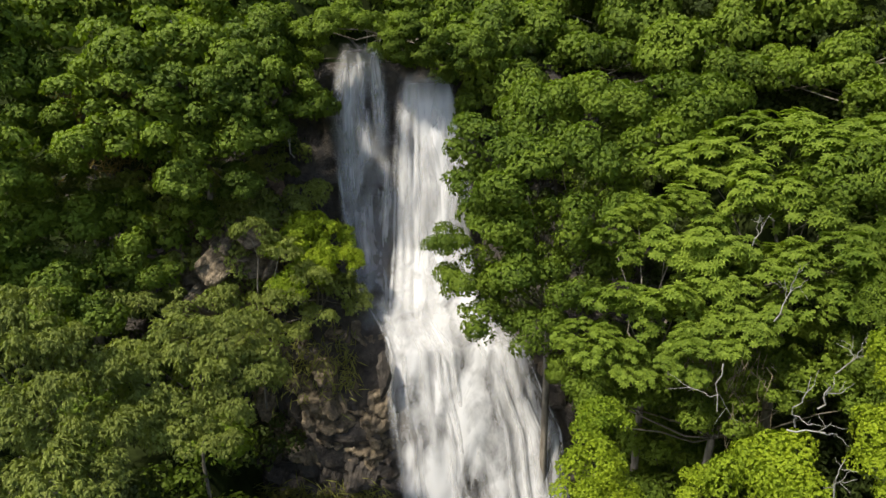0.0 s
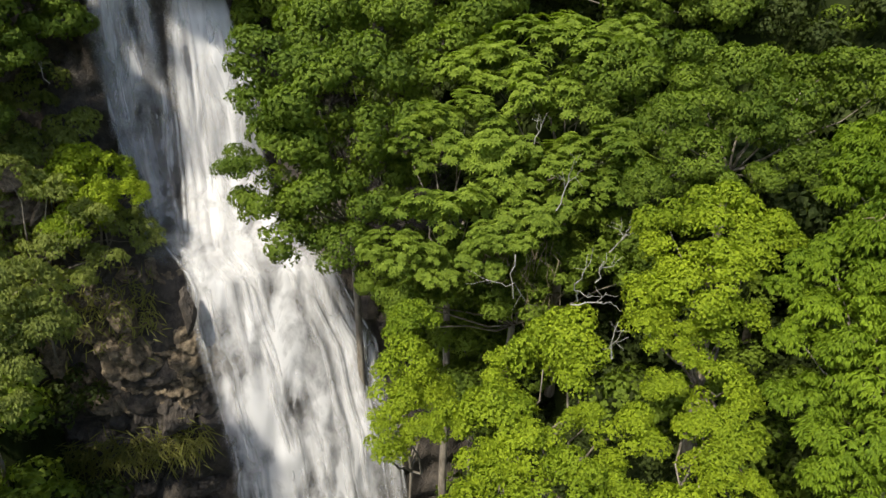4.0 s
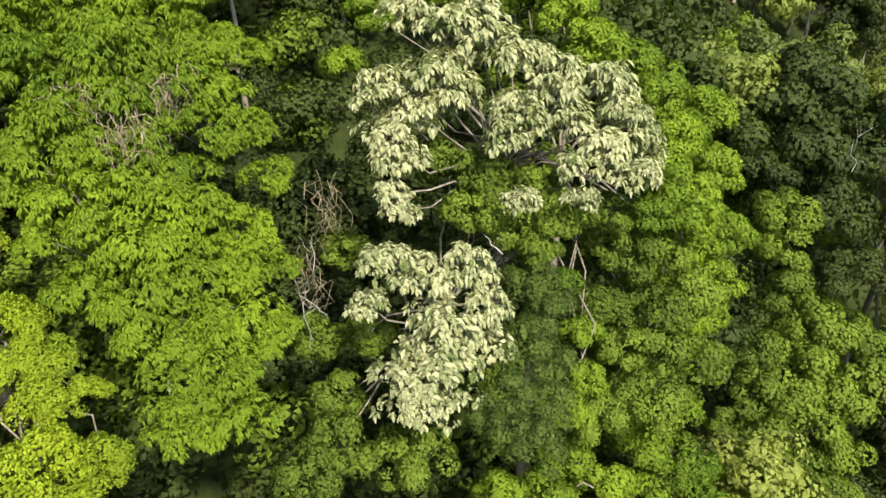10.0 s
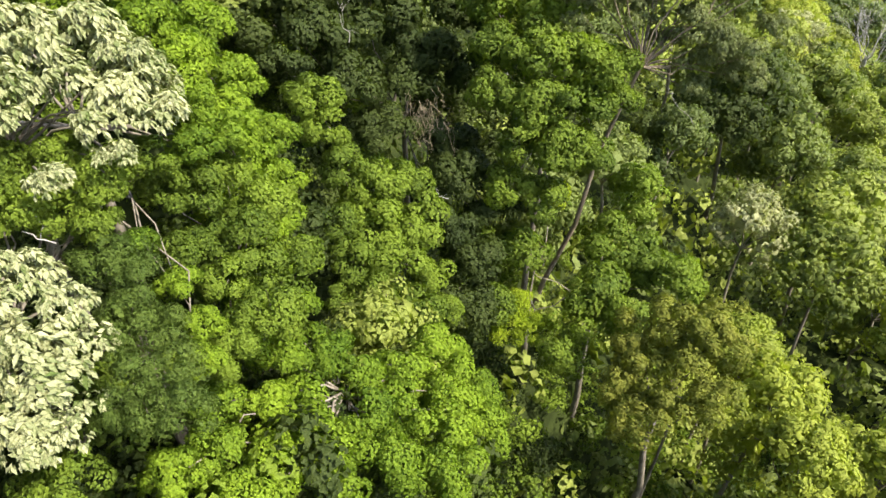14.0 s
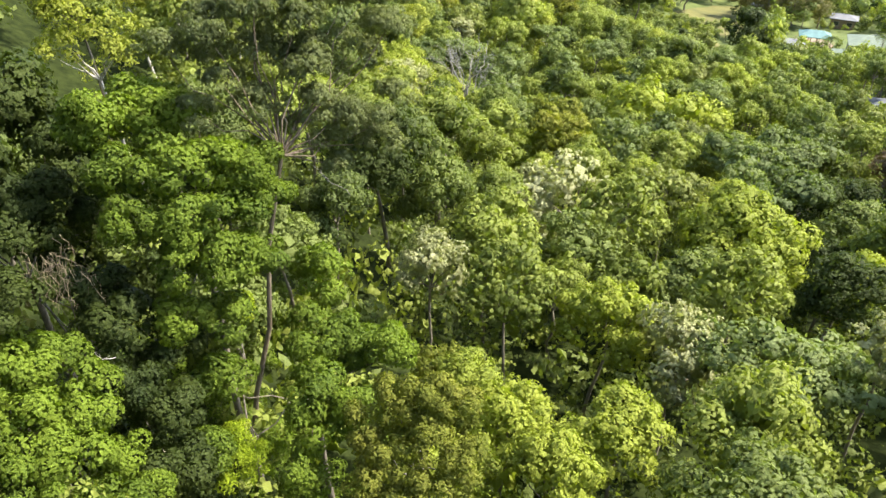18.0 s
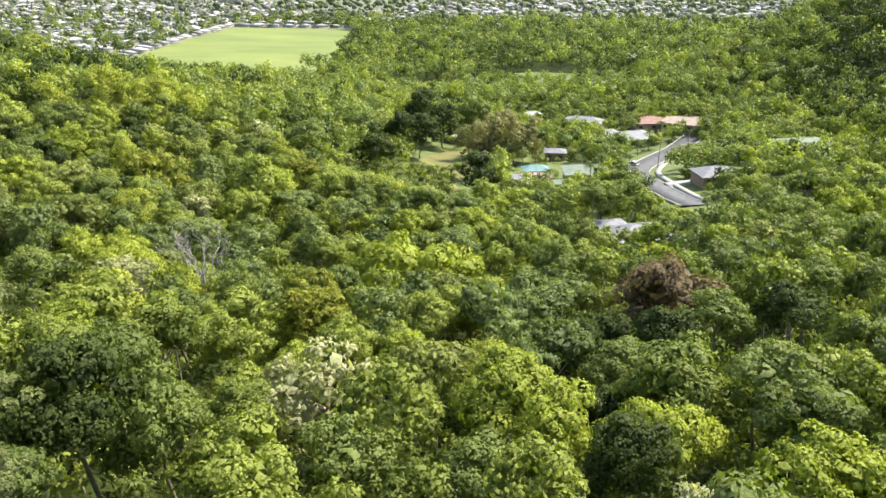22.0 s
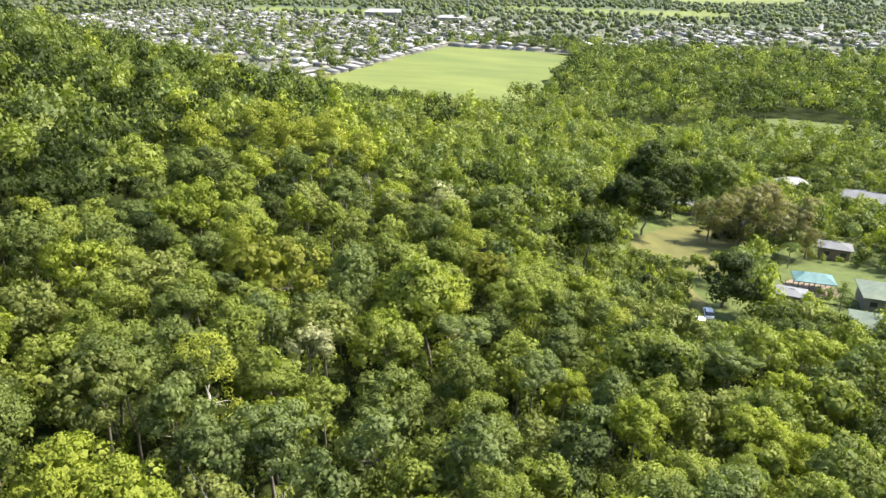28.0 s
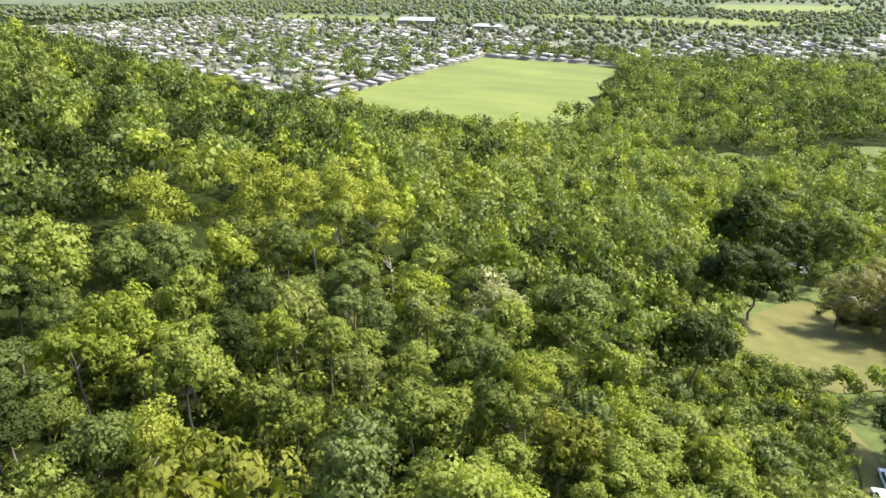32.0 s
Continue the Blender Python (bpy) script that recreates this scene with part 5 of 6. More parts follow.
def town_density(x, y):
    """1 where houses stand, 0 in the woods."""
    a = ease(330, 350, x) * ease(-1150, -1080, y) * (1 - ease(-520, -440, y)) * (1 - ease(1000, 1100, x))
    b = ease(-60, -20, x) * (1 - ease(170, 210, x)) * ease(-1230, -1200, y) * (1 - ease(-880, -850, y))
    c = ease(60, 90, x) * (1 - ease(900, 1000, x)) * (1 - ease(-790, -770, y)) * ease(-1000, -960, y)
    e = ease(-420, -380, x) * (1 - ease(-60, -40, x)) * (1 - ease(-900, -860, y)) * ease(-1250, -1200, y)
    return max(float(a), float(b), 0.55 * float(c), 0.8 * float(e))


wrng = np.random.default_rng(23)
TINTS = ["dark", "deep", "mid", "bright", "grey", "khaki"]


def far_add(woods, x, y, r, h):
    if is_clear(x, y, r * 0.7) or wrng.random() < 0.85 * town_density(x, y):
        return
    if any((x - a) ** 2 + (y - b) ** 2 < (0.6 * (r + c)) ** 2 for a, b, c in PLANTED if c > 3.0):
        return
    k = wrng.choice(TINTS, p=[0.05, 0.27, 0.30, 0.08, 0.17, 0.13] if y > -440 and -95 < x < 120 - 0.15 * (y + 150) else [0.40, 0.36, 0.14, 0.02, 0.06, 0.02] if y > -440 else [0.42, 0.34, 0.13, 0.02, 0.06, 0.03] if y > -800 else [0.45, 0.25, 0.10, 0.0, 0.16, 0.04])
    h = min(h, height_cap(x, y))
    r = min(r, h * 0.6)
    woods[k].append((x, y, float(land(x, y)) + h - r * 0.7, r))


near_woods, mid_woods, plain_woods = ({k: [] for k in TINTS} for _ in range(3))
for x, y in spaced(-180, 330, -440, -20, 7.4, wrng):
    if not in_near_wood(x, y) and not (y > -60 and x > 125):
        far_add(near_woods, x, y, wrng.uniform(4.2, 6.6), wrng.uniform(8.5, 13.5) + (3.5 if x > 125 else 0))
# mostly dark kinds, so that the shadowed slope is dark by leaf colour
for x, y in spaced(14, 95, -24, 48, 4.6, wrng):
    if not under_hero(x, y, 1.2) and not (14 < x < 27 and 2.5 < y < 10.5):
        r, h = wrng.uniform(2.4, 3.7), wrng.uniform(5, 8.5)
        if not any((x - a) ** 2 + (y - b) ** 2 < (0.5 * (r + c)) ** 2 for a, b, c in PLANTED):
            forest_tree(wrng.choice(["dark", "deep", "mid", "hang"], p=[0.58, 0.30, 0.07, 0.05]), x, y, float(land(x, y)) + h, r, "trees of the steep slope")
for x, y in spaced(-90, -20, -24, 62, 7.0, wrng):
    if not under_hero(x, y, 2.0):
        far_add(near_woods, x, y, wrng.uniform(3.6, 5.4), wrng.uniform(6, 10))
for x, y in spaced(-45, 45, 36, 70, 6.0, wrng):
    far_add(near_woods, x, y, wrng.uniform(2.6, 3.8), wrng.uniform(4, 7))
for x, y in spaced(-420, 900, -800, -440, 9.0, wrng, 0.5):
    if abs(x - 60) < 60 - y * 0.75 and not (x > 300 and y > -530):
        far_add(mid_woods, x, y, 4.4 + 6.5 * wrng.random() ** 1.5, wrng.uniform(6, 14))
for x, y in spaced(-800, 1500, -2100, -800, 20, wrng, 0.5):
    far_add(plain_woods, x, y, wrng.uniform(5, 12), wrng.uniform(6, 12))
for x, y in spaced(-1500, 2600, -3900, -2100, 62, wrng, 0.5):
    far_add(plain_woods, x, y, wrng.uniform(16, 32), wrng.uniform(10, 18))
for x, y in spaced(-420, 1050, -1240, -455, 11.5, wrng, 0.5):
    if wrng.random() < 0.9 * town_density(x, y) and not in_field(x, y, 26):
        plain_woods[wrng.choice(["deep", "mid", "grey", "mid"])].append((x, y, float(land(x, y)) + wrng.uniform(1.2, 4.0), wrng.uniform(1.6, 3.6)))
WORDS = {"dark": "very dark green", "deep": "dark green", "mid": "mid-green", "bright": "yellow-green", "grey": "grey-green", "khaki": "khaki green"}
for k in TINTS:
    far_wood("valley_woods", k, near_woods[k], 100, WORDS[k] + " trees of the woods on the valley sides", 24, 0.085, 9)
    far_wood("far_woods", k, mid_woods[k], 12, WORDS[k] + " trees of the woods across the plain", 14, 0.13, 6)
    # all but the deep tint take the leaf colour with haze painted in
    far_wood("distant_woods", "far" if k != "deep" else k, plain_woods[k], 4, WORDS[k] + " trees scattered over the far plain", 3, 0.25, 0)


# ---- garden trees about the houses ----
grng = np.random.default_rng(61)
gardens = {k: [] for k in TINTS}
for x, y in spaced(-110, 62, -350, -186, 5.4, grng):
    if not is_clear(x, y, 0.6) and not (abs(x + 33) < 7 and y > -250):
        h = grng.uniform(4.5, 10.5)
        h = min(h, height_cap(x, y))
        gardens[grng.choice(TINTS)].append((x, y, float(land(x, y)) + h * 0.6, h * 0.44))
for x, y in spaced(25, 60, -224, -192, 3.0, grng):
    if abs(x - 24 - 0.2 * max(0, -203 - y)) > 3.5:
        gardens[grng.choice(["dark", "deep", "mid"])].append((x, y, float(land(x, y)) + grng.uniform(0.3, 2.2), grng.uniform(1.6, 2.6)))
for k in TINTS:
    far_wood("garden_trees", k, gardens[k], 130, WORDS[k] + " garden trees and hedges between the houses", 12, 0.1)
for x, y, top, r, k, text in [(32, -226, 8.0, 3.0, "deep", ""), (27.5, -227, 8.5, 3.2, "mid", ""), (36, -225, 8.5, 3.2, "mid", ""), (40, -222, 9.0, 3.4, "deep", ""), (33, -205, 9.5, 3.6, "deep", ""), (38, -209, 10, 3.8, "dark", ""), (20.5, -207, 17.5, 7.6, "dark", "large dark round tree beside the lawn"), (28, -260, 18.5, 6.0, "pink", ""), (20, -257, 19, 6.2, "pink", ""), (12, -256, 18.5, 6.2, "pink", ""),
                              (4, -258, 18, 5.8, "pink", ""), (15, -265, 19, 6.0, "pink", ""), (24, -267, 18, 6.0, "pink", ""), (41, -224, 9.5, 3.2, "khaki", ""), (36, -219, 10, 3.0, "deep", ""), (31, -215, 9.5, 2.8, "mid", ""),
                              (12, -214, 9, 3.0, "khaki", ""), (-42, -222, 12, 3.6, "deep", ""), (-22, -205, 13, 4.0, "deep", ""), (-17, -203, 12, 3.6, "mid", ""), (-60, -262, 14, 5.0, "khaki", ""),
                              (-66, -255, 14, 5.0, "mid", ""), (-57, -205, 14, 4.2, "deep", ""), (-70, -228, 13, 4.5, "mid", ""), (-26, -262, 9, 3.5, "grey", ""), (-22, -250, 9, 3.5, "mid", ""), (48, -262, 12, 5, "deep", ""), (50, -245, 13, 5, "mid", ""), (46, -286, 12, 5, "deep", "")]:
    forest_tree(k, x, y, top, r, "", text)

# ---- undergrowth ----
urng = np.random.default_rng(77)
shrubs = {"deep": [], "mid": []}
for x, y in spaced(-70, 125, -205, -14, 3.6, urng):
    if in_near_wood(x, y) and not is_clear(x, y, 2.0):
        r = urng.uniform(1.8, 3.2)
        shrubs[urng.choice(["deep", "mid"])].append((x, y, float(land(x, y)) + urng.uniform(0.3, min(3.6, 0.4 * height_cap(x, y))), r))
for k, places in shrubs.items():
    far_wood("undergrowth", k, places, 60, "dense dark undergrowth and saplings beneath the forest trees", 6, 0.13, 8)
# slope thickets: the dark leaves paint the shade between the trees
thicket = []
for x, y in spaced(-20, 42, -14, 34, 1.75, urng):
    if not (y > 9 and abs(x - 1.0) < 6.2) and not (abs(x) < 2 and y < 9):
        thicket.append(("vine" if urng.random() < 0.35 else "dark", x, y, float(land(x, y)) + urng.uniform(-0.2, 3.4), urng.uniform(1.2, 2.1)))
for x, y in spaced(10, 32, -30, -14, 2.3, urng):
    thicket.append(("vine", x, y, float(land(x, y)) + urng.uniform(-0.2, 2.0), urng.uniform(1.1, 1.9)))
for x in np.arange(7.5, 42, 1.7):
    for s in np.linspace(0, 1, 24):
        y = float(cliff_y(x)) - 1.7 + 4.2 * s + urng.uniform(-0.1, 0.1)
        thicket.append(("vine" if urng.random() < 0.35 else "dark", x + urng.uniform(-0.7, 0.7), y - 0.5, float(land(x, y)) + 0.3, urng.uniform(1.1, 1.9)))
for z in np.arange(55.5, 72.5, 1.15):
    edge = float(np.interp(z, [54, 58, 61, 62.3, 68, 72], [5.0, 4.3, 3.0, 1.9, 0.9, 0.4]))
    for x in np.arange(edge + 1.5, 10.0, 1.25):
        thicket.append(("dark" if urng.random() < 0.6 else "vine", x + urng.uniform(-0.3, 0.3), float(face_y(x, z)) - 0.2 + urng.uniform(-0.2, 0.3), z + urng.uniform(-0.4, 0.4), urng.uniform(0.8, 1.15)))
# the gully gaps get dark leaves only, in place of deep shade
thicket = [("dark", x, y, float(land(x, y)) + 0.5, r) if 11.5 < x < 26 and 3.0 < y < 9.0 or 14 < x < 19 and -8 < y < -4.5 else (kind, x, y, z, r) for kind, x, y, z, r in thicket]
BUSH = {}
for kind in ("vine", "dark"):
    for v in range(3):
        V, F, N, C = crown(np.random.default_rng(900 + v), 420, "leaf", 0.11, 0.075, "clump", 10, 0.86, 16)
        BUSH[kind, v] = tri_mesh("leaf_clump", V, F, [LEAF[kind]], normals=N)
PATCH = {}
for kind, x, y, z, r in thicket:
    at = (math.floor(x / 9), math.floor(y / 9))
    if at not in PATCH:
        PATCH[at] = tagged(new("thicket"), "tangled thicket of vines and shrubs on the steep slope, mostly in shade-dark leaf colour", "thicket", "thickets on the slope")
        px, py = at[0] * 9 + 4.5, at[1] * 9 + 4.5
        PATCH[at].location = (px, py, float(land(px, py)))
    ob = part("leaf_clump", BUSH[kind, int(urng.integers(3))], None, PATCH[at])
    ob.location = Vector((x, y, z)) - PATCH[at].location
    ob.rotation_euler = (0, 0, urng.uniform(0, 6.28))
    ob.scale = (r, r, r)
    ob["kind"] = "stuff"

# ---- clearings, road and houses ----
GRASS = plain("mown_grass", (0.055, 0.080, 0.012), (0.120, 0.150, 0.028), 0.35, 0.9, 0.3, 6)
DRY_GRASS = plain("dry_grass", (0.078, 0.080, 0.018), (0.165, 0.155, 0.038), 0.12, 0.9, 0.3, 6)
CANE = plain("cane_field", (0.092, 0.126, 0.018), (0.178, 0.205, 0.036), 0.022, 0.9, 0.4, 0.8, (0.5, 1.1, 1))
ASPHALT = plain("asphalt", (0.050, 0.050, 0.050), (0.105, 0.105, 0.105), 0.6, 0.85, 0.2, 8)
CONCRETE = plain("concrete", (0.20, 0.19, 0.175), (0.34, 0.33, 0.30), 0.8, 0.85, 0.2, 8)
WHITE_ROOF = plain("white_roof", (0.22, 0.22, 0.215), (0.37, 0.365, 0.35), 0.4, 0.7, spread=0.3)
PALE_ROOF = plain("pale_grey_roof", (0.13, 0.135, 0.15), (0.21, 0.215, 0.23), 0.4, 0.7)
GREEN_ROOF = plain("green_roof", (0.13, 0.165, 0.12), (0.20, 0.235, 0.17), 0.5, 0.85)
TEAL_ROOF = plain("teal_roof", (0.07, 0.15, 0.15), (0.13, 0.25, 0.24), 0.5, 0.7)
RED_ROOF = plain("red_tile_roof", (0.13, 0.060, 0.040), (0.24, 0.125, 0.09), 0.8, 0.7)
TAN_ROOF = plain("tan_tile_roof", (0.20, 0.145, 0.10), (0.32, 0.24, 0.18), 0.8, 0.7)
GREY_ROOF = plain("grey_roof", (0.11, 0.112, 0.115), (0.19, 0.195, 0.20), 0.5, 0.75, spread=0.3)
MIX_ROOF = plain("town_roof", (0.15, 0.143, 0.13), (0.48, 0.465, 0.435), 0.02, 0.85, spread=0.5)
RENDER_WALL = plain("rendered_wall", (0.16, 0.145, 0.12), (0.27, 0.25, 0.21), 0.6, 0.85, spread=0.2)
TOWN_WALL = plain("pale_town_wall", (0.26, 0.235, 0.195), (0.42, 0.385, 0.325), 0.6, 0.85, spread=0.2)
BRICK_WALL = plain("brick_wall", (0.30, 0.20, 0.14), (0.46, 0.34, 0.26), 2.0, 0.9)
TIMBER = plain("timber", (0.18, 0.12, 0.07), (0.32, 0.23, 0.15), 2.0, 0.8)
CAR_PAINT = plain("white_car_paint", (0.75, 0.75, 0.75), (0.86, 0.86, 0.86), 1.0, 0.25)
RUBBER = plain("rubber", (0.015, 0.015, 0.015), (0.03, 0.03, 0.03), 5, 0.9)
GLASS, gt, gb = shader("dark_glass")
gb.inputs["Base Color"].default_value = (0.03, 0.035, 0.04, 1)
gb.inputs["Roughness"].default_value = 0.08
METAL = plain("galvanised_steel", (0.40, 0.41, 0.42), (0.58, 0.59, 0.60), 3, 0.45, metal=0.7)


def draped(name, rim, material, lift, label, category, step=4.0):
    """A flat-lying patch inside a convex rim, laid on the land."""
    rim = np.array(rim, float)
    lo, hi = rim.min(0), rim.max(0)
    c = rim.mean(0)
    rings = max(3, int(np.abs(hi - lo).max() / step / 2))
    dense = np.concatenate([rim[i] + (rim[(i + 1) % len(rim)] - rim[i]) * np.linspace(0, 1, 12, endpoint=False)[:, None] for i in range(len(rim))])
    rr = np.random.default_rng(len(rim))
    gap = np.linalg.norm(np.roll(dense, -1, 0) - dense, axis=1, keepdims=True)
    dense += np.clip(rr.normal(0, 0.15, dense.shape), -0.3, 0.3) * np.minimum(gap, np.roll(gap, 1, 0))
    k = len(dense)
    V = np.concatenate([c + (dense - c) * s for s in np.linspace(0.0, 1, rings)])
    V = np.column_stack([V, land(V[:, 0], V[:, 1]) + lift])
    i = np.arange(rings - 1)[:, None] * k
    j = np.arange(k)[None]
    q = np.stack([i + j, i + k + j, i + k + (j + 1) % k, i + (j + 1) % k], -1).reshape(-1, 4)
    return tagged(new(name, tri_mesh(name, V, q[:, ::-1], [material], smooth=True)), label, category, kind="structure")


def strip(name, line, width, lift, material, label, category, shift=0.0, thick=0.0):
    """A road, kerb or path along a line."""
    P = np.array(line, float)
    s = np.concatenate([[0], np.cumsum(np.hypot(*np.diff(P, axis=0).T))])
    u = np.linspace(0, s[-1], max(8, int(s[-1] / 3)))
    P = np.column_stack([np.interp(u, s, P[:, 0]), np.interp(u, s, P[:, 1])])
    for _ in range(6):
        P[1:-1] = (P[:-2] + 2 * P[1:-1] + P[2:]) / 4
    T = unit(np.gradient(P, axis=0))
    Nn = np.column_stack([-T[:, 1], T[:, 0]])
    z = land(P[:, 0], P[:, 1]) + lift
    a, b = P + Nn * (shift + width / 2), P + Nn * (shift - width / 2)
    V = np.concatenate([np.column_stack([b, z]), np.column_stack([a, z]), np.column_stack([b, z - 0.6]), np.column_stack([a, z - 0.6])])
    k = len(P)
    i = np.arange(k - 1)
    q = np.concatenate([np.stack([i, i + 1, i + 1 + k, i + k], 1), np.stack([i + 2 * k, i + 1 + 2 * k, i + 1, i], 1), np.stack([i + k, i + 1 + k, i + 1 + 3 * k, i + 3 * k], 1)])
    return tagged(new(name, tri_mesh(name, V, q, [material])), label, category, kind="structure")


draped("village_green", [(-110, -180), (-112, -350), (40, -350), (56, -290), (56, -215), (40, -180)], GRASS, 0.12, "uneven grass of gardens and yards between the houses", "ground")
draped("lawn", [(47, -246), (39, -273), (27, -279), (18, -266), (18, -236), (30, -226), (43, -227)], DRY_GRASS, 0.35, "mown lawn of dry tawny grass with green patches", "lawn")
draped("lawn", [(8, -222), (10, -240), (4, -254), (-8, -250), (-11, -232), (-4, -220)], GRASS, 0.33, "green lawn round the shelter", "lawn")
draped("verge", [(-42, -196), (-37, -212), (-34, -230), (-40, -248), (-52, -242), (-56, -216), (-50, -196)], GRASS, 0.30, "mown grass verge beside the road", "lawn")
draped("lawn", [(-56, -190), (-58, -206), (-72, -208), (-74, -188)], GRASS, 0.32, "back lawn between trees", "lawn")
draped("glade", [(-50, -362), (105, -372), (100, -412), (45, -447), (-50, -447)], GRASS, 0.5, "rough green grass among the trees", "ground", 8)
draped("paddock", [(22, -442), (-22, -444), (-28, -474), (8, -486), (24, -478)], GRASS, 0.75, "bright green mown paddock among trees", "field")
draped("paddock", [(88, -410), (64, -408), (52, -432), (70, -440)], GRASS, 0.75, "narrow green glade in the woods", "field")
draped("field", [(176, -426), (288, -430), (308, -450), (318, -560), (332, -745), (230, -746), (195, -724), (150, -480)], CANE, 0.5, "broad yellow-green cane field with faint crop lines", "field", 14)
YARDS = plain("town_yards", (0.075, 0.092, 0.042), (0.20, 0.195, 0.14), 0.09, 0.9)
PLAIN = plain("plain_grass", (0.048, 0.072, 0.032), (0.120, 0.140, 0.066), 0.012, 0.95)
draped("plain", [(-1500, -1180), (2600, -1180), (3400, -4200), (-2600, -4200)], PLAIN, 0.15, "grassy plain with scattered trees beyond the town", "ground", 200)
draped("town_ground", [(345, -430), (1050, -455), (1050, -1240), (-420, -1240), (-420, -860), (60, -775), (190, -752), (340, -700)], YARDS, 0.3, "pale yards, lawns and paving between the houses of the town", "ground", 60)
draped("field", [(430, -1250), (250, -1430), (70, -1515), (60, -1800), (420, -1500)], CANE, 1.2, "pale green field beyond the town", "field", 60)
draped("field", [(-10, -1850), (330, -2050), (340, -2500), (-20, -2700)], CANE, 1.4, "pale green field far across the plain", "field", 60)
draped("field", [(120, -1350), (520, -1380), (600, -1640), (60, -1640)], CANE, 0.8, "pale green field on the far plain", "field", 60)
draped("field", [(620, -1180), (900, -1120), (1000, -1280), (640, -1330)], CANE, 0.8, "pale green sports field on the far plain", "field", 60)

ROAD = [(-38, -190), (-34, -202), (-30, -219), (-28, -233), (-31, -245), (-40, -262), (-49, -278), (-57, -294)]
strip("road", ROAD, 7.0, 0.55, ASPHALT, "grey asphalt residential road", "road")
strip("kerb", ROAD, 0.4, 0.70, CONCRETE, "pale concrete kerb along the road", "kerb", 3.75)
strip("kerb", ROAD, 0.4, 0.70, CONCRETE, "pale concrete kerb along the road", "kerb", -3.75)
strip("footpath", [(-42, -196), (-37, -214), (-34, -233), (-40, -250)], 1.6, 0.62, CONCRETE, "pale concrete footpath on the verge", "path")
strip("track", [(27, -184), (24, -194), (23, -203), (29, -213), (33, -224)], 4.0, 0.5, DRY_GRASS, "worn grass and gravel track among the trees", "track")
strip("driveway", [(-35, -214), (-40, -217), (-45, -216)], 3.2, 0.66, CONCRETE, "pale concrete driveway", "path")


def box(bm, x0, x1, y0, y1, z0, z1):
    v = [bm.verts.new((x, y, z)) for x in (x0, x1) for y in (y0, y1) for z in (z0, z1)]
    for f in ((0, 1, 3, 2), (4, 6, 7, 5), (0, 4, 5, 1), (2, 3, 7, 6), (0, 2, 6, 4), (1, 5, 7, 3)):
        bm.faces.new([v[k] for k in f])


def hip_roof(w, d, h, eave, rise, thick=0.18, cut=1.0):
    """A hipped roof shell with overhang and a fascia."""
    a, b = w / 2 + eave, d / 2 + eave
    r = max(a - b * cut, 0.3)
    bm = bmesh.new()
    low = [bm.verts.new((x, y, h)) for x, y in ((-a, -b), (a, -b), (a, b), (-a, b))]
    top = [bm.verts.new((x, y, h + thick)) for x, y in ((-a, -b), (a, -b), (a, b), (-a, b))]
    rg = [bm.verts.new((-r, 0, h + rise)), bm.verts.new((r, 0, h + rise))]
    bm.faces.new(low[::-1])
    for i in range(4):
        bm.faces.new((low[i], low[(i + 1) % 4], top[(i + 1) % 4], top[i]))
    bm.faces.new((top[0], top[1], rg[1], rg[0]))
    bm.faces.new((top[1], top[2], rg[1]))
    bm.faces.new((top[2], top[3], rg[0], rg[1]))
    bm.faces.new((top[3], top[0], rg[0]))
    return bm


SPOTS = []


def house(x, y, turn, w, d, roof, wall, label, wing=None, rise=2.2):
    ob = tagged(new("house"), label, "house")
    g = min(float(land(x + a, y + b)) for a in (-w / 3, w / 3) for b in (-d / 3, d / 3))
    top = max(float(land(x + a, y + b)) for a in (-w / 3, w / 3) for b in (-d / 3, d / 3))
    ob.matrix_basis = pose(x, y, top + 0.15, 0, 0, turn)
    SPOTS.append((x, y, w, d))
    blocks = [(0, 0, w, d)] + ([wing] if wing else [])
    for n, (ox, oy, bw, bd) in enumerate(blocks):
        h = 2.9 - 0.15 * n
        bm = bmesh.new()
        box(bm, ox - bw / 2, ox + bw / 2, oy - bd / 2, oy + bd / 2, g - top - 0.5, h)
        part("wall", bm, wall, ob)
        rf = hip_roof(bw, bd, h, 0.7, rise * min(1, bd / d), cut=1.0 if bw >= bd else 1.0)
        bmesh.ops.translate(rf, vec=(ox, oy, 0), verts=rf.verts)
        r = part("roof", rf, roof, ob)
        rc = bmesh.new()
        rr = max(bw / 2 + 0.7 - (bd / 2 + 0.7), 0.3)
        box(rc, ox - rr, ox + rr, oy - 0.14, oy + 0.14, h + rise * min(1, bd / d) - 0.05, h + rise * min(1, bd / d) + 0.08)
        part("ridge_cap", rc, roof, r)
        for sx in np.linspace(-bw / 2 + 1.6, bw / 2 - 1.6, max(2, int(bw / 4))):
            for side in (-1, 1):
                wb = bmesh.new()
                yy = oy + side * bd / 2
                box(wb, ox + sx - 0.8, ox + sx + 0.8, yy - 0.06, yy + 0.06, 0.9, 2.2)
                win = part("window", wb, CONCRETE, ob)
                pb = bmesh.new()
                box(pb, ox + sx - 0.7, ox + sx + 0.7, yy - 0.08, yy + 0.08, 1.0, 2.1)
                part("pane", pb, GLASS, win)
    db = bmesh.new()
    box(db, -0.5, 0.5, -d / 2 - 0.07, -d / 2 + 0.07, 0, 2.05)
    part("door", db, TIMBER, ob)
    return ob


house(-20, -156, 20, 13, 9, PALE_ROOF, RENDER_WALL, "bungalow with a pale grey metal hip roof half hidden by trees", (4, -6, 6, 5))
house(-12, -224, 5, 13, 9, GREEN_ROOF, RENDER_WALL, "bungalow with a pale green hip roof")
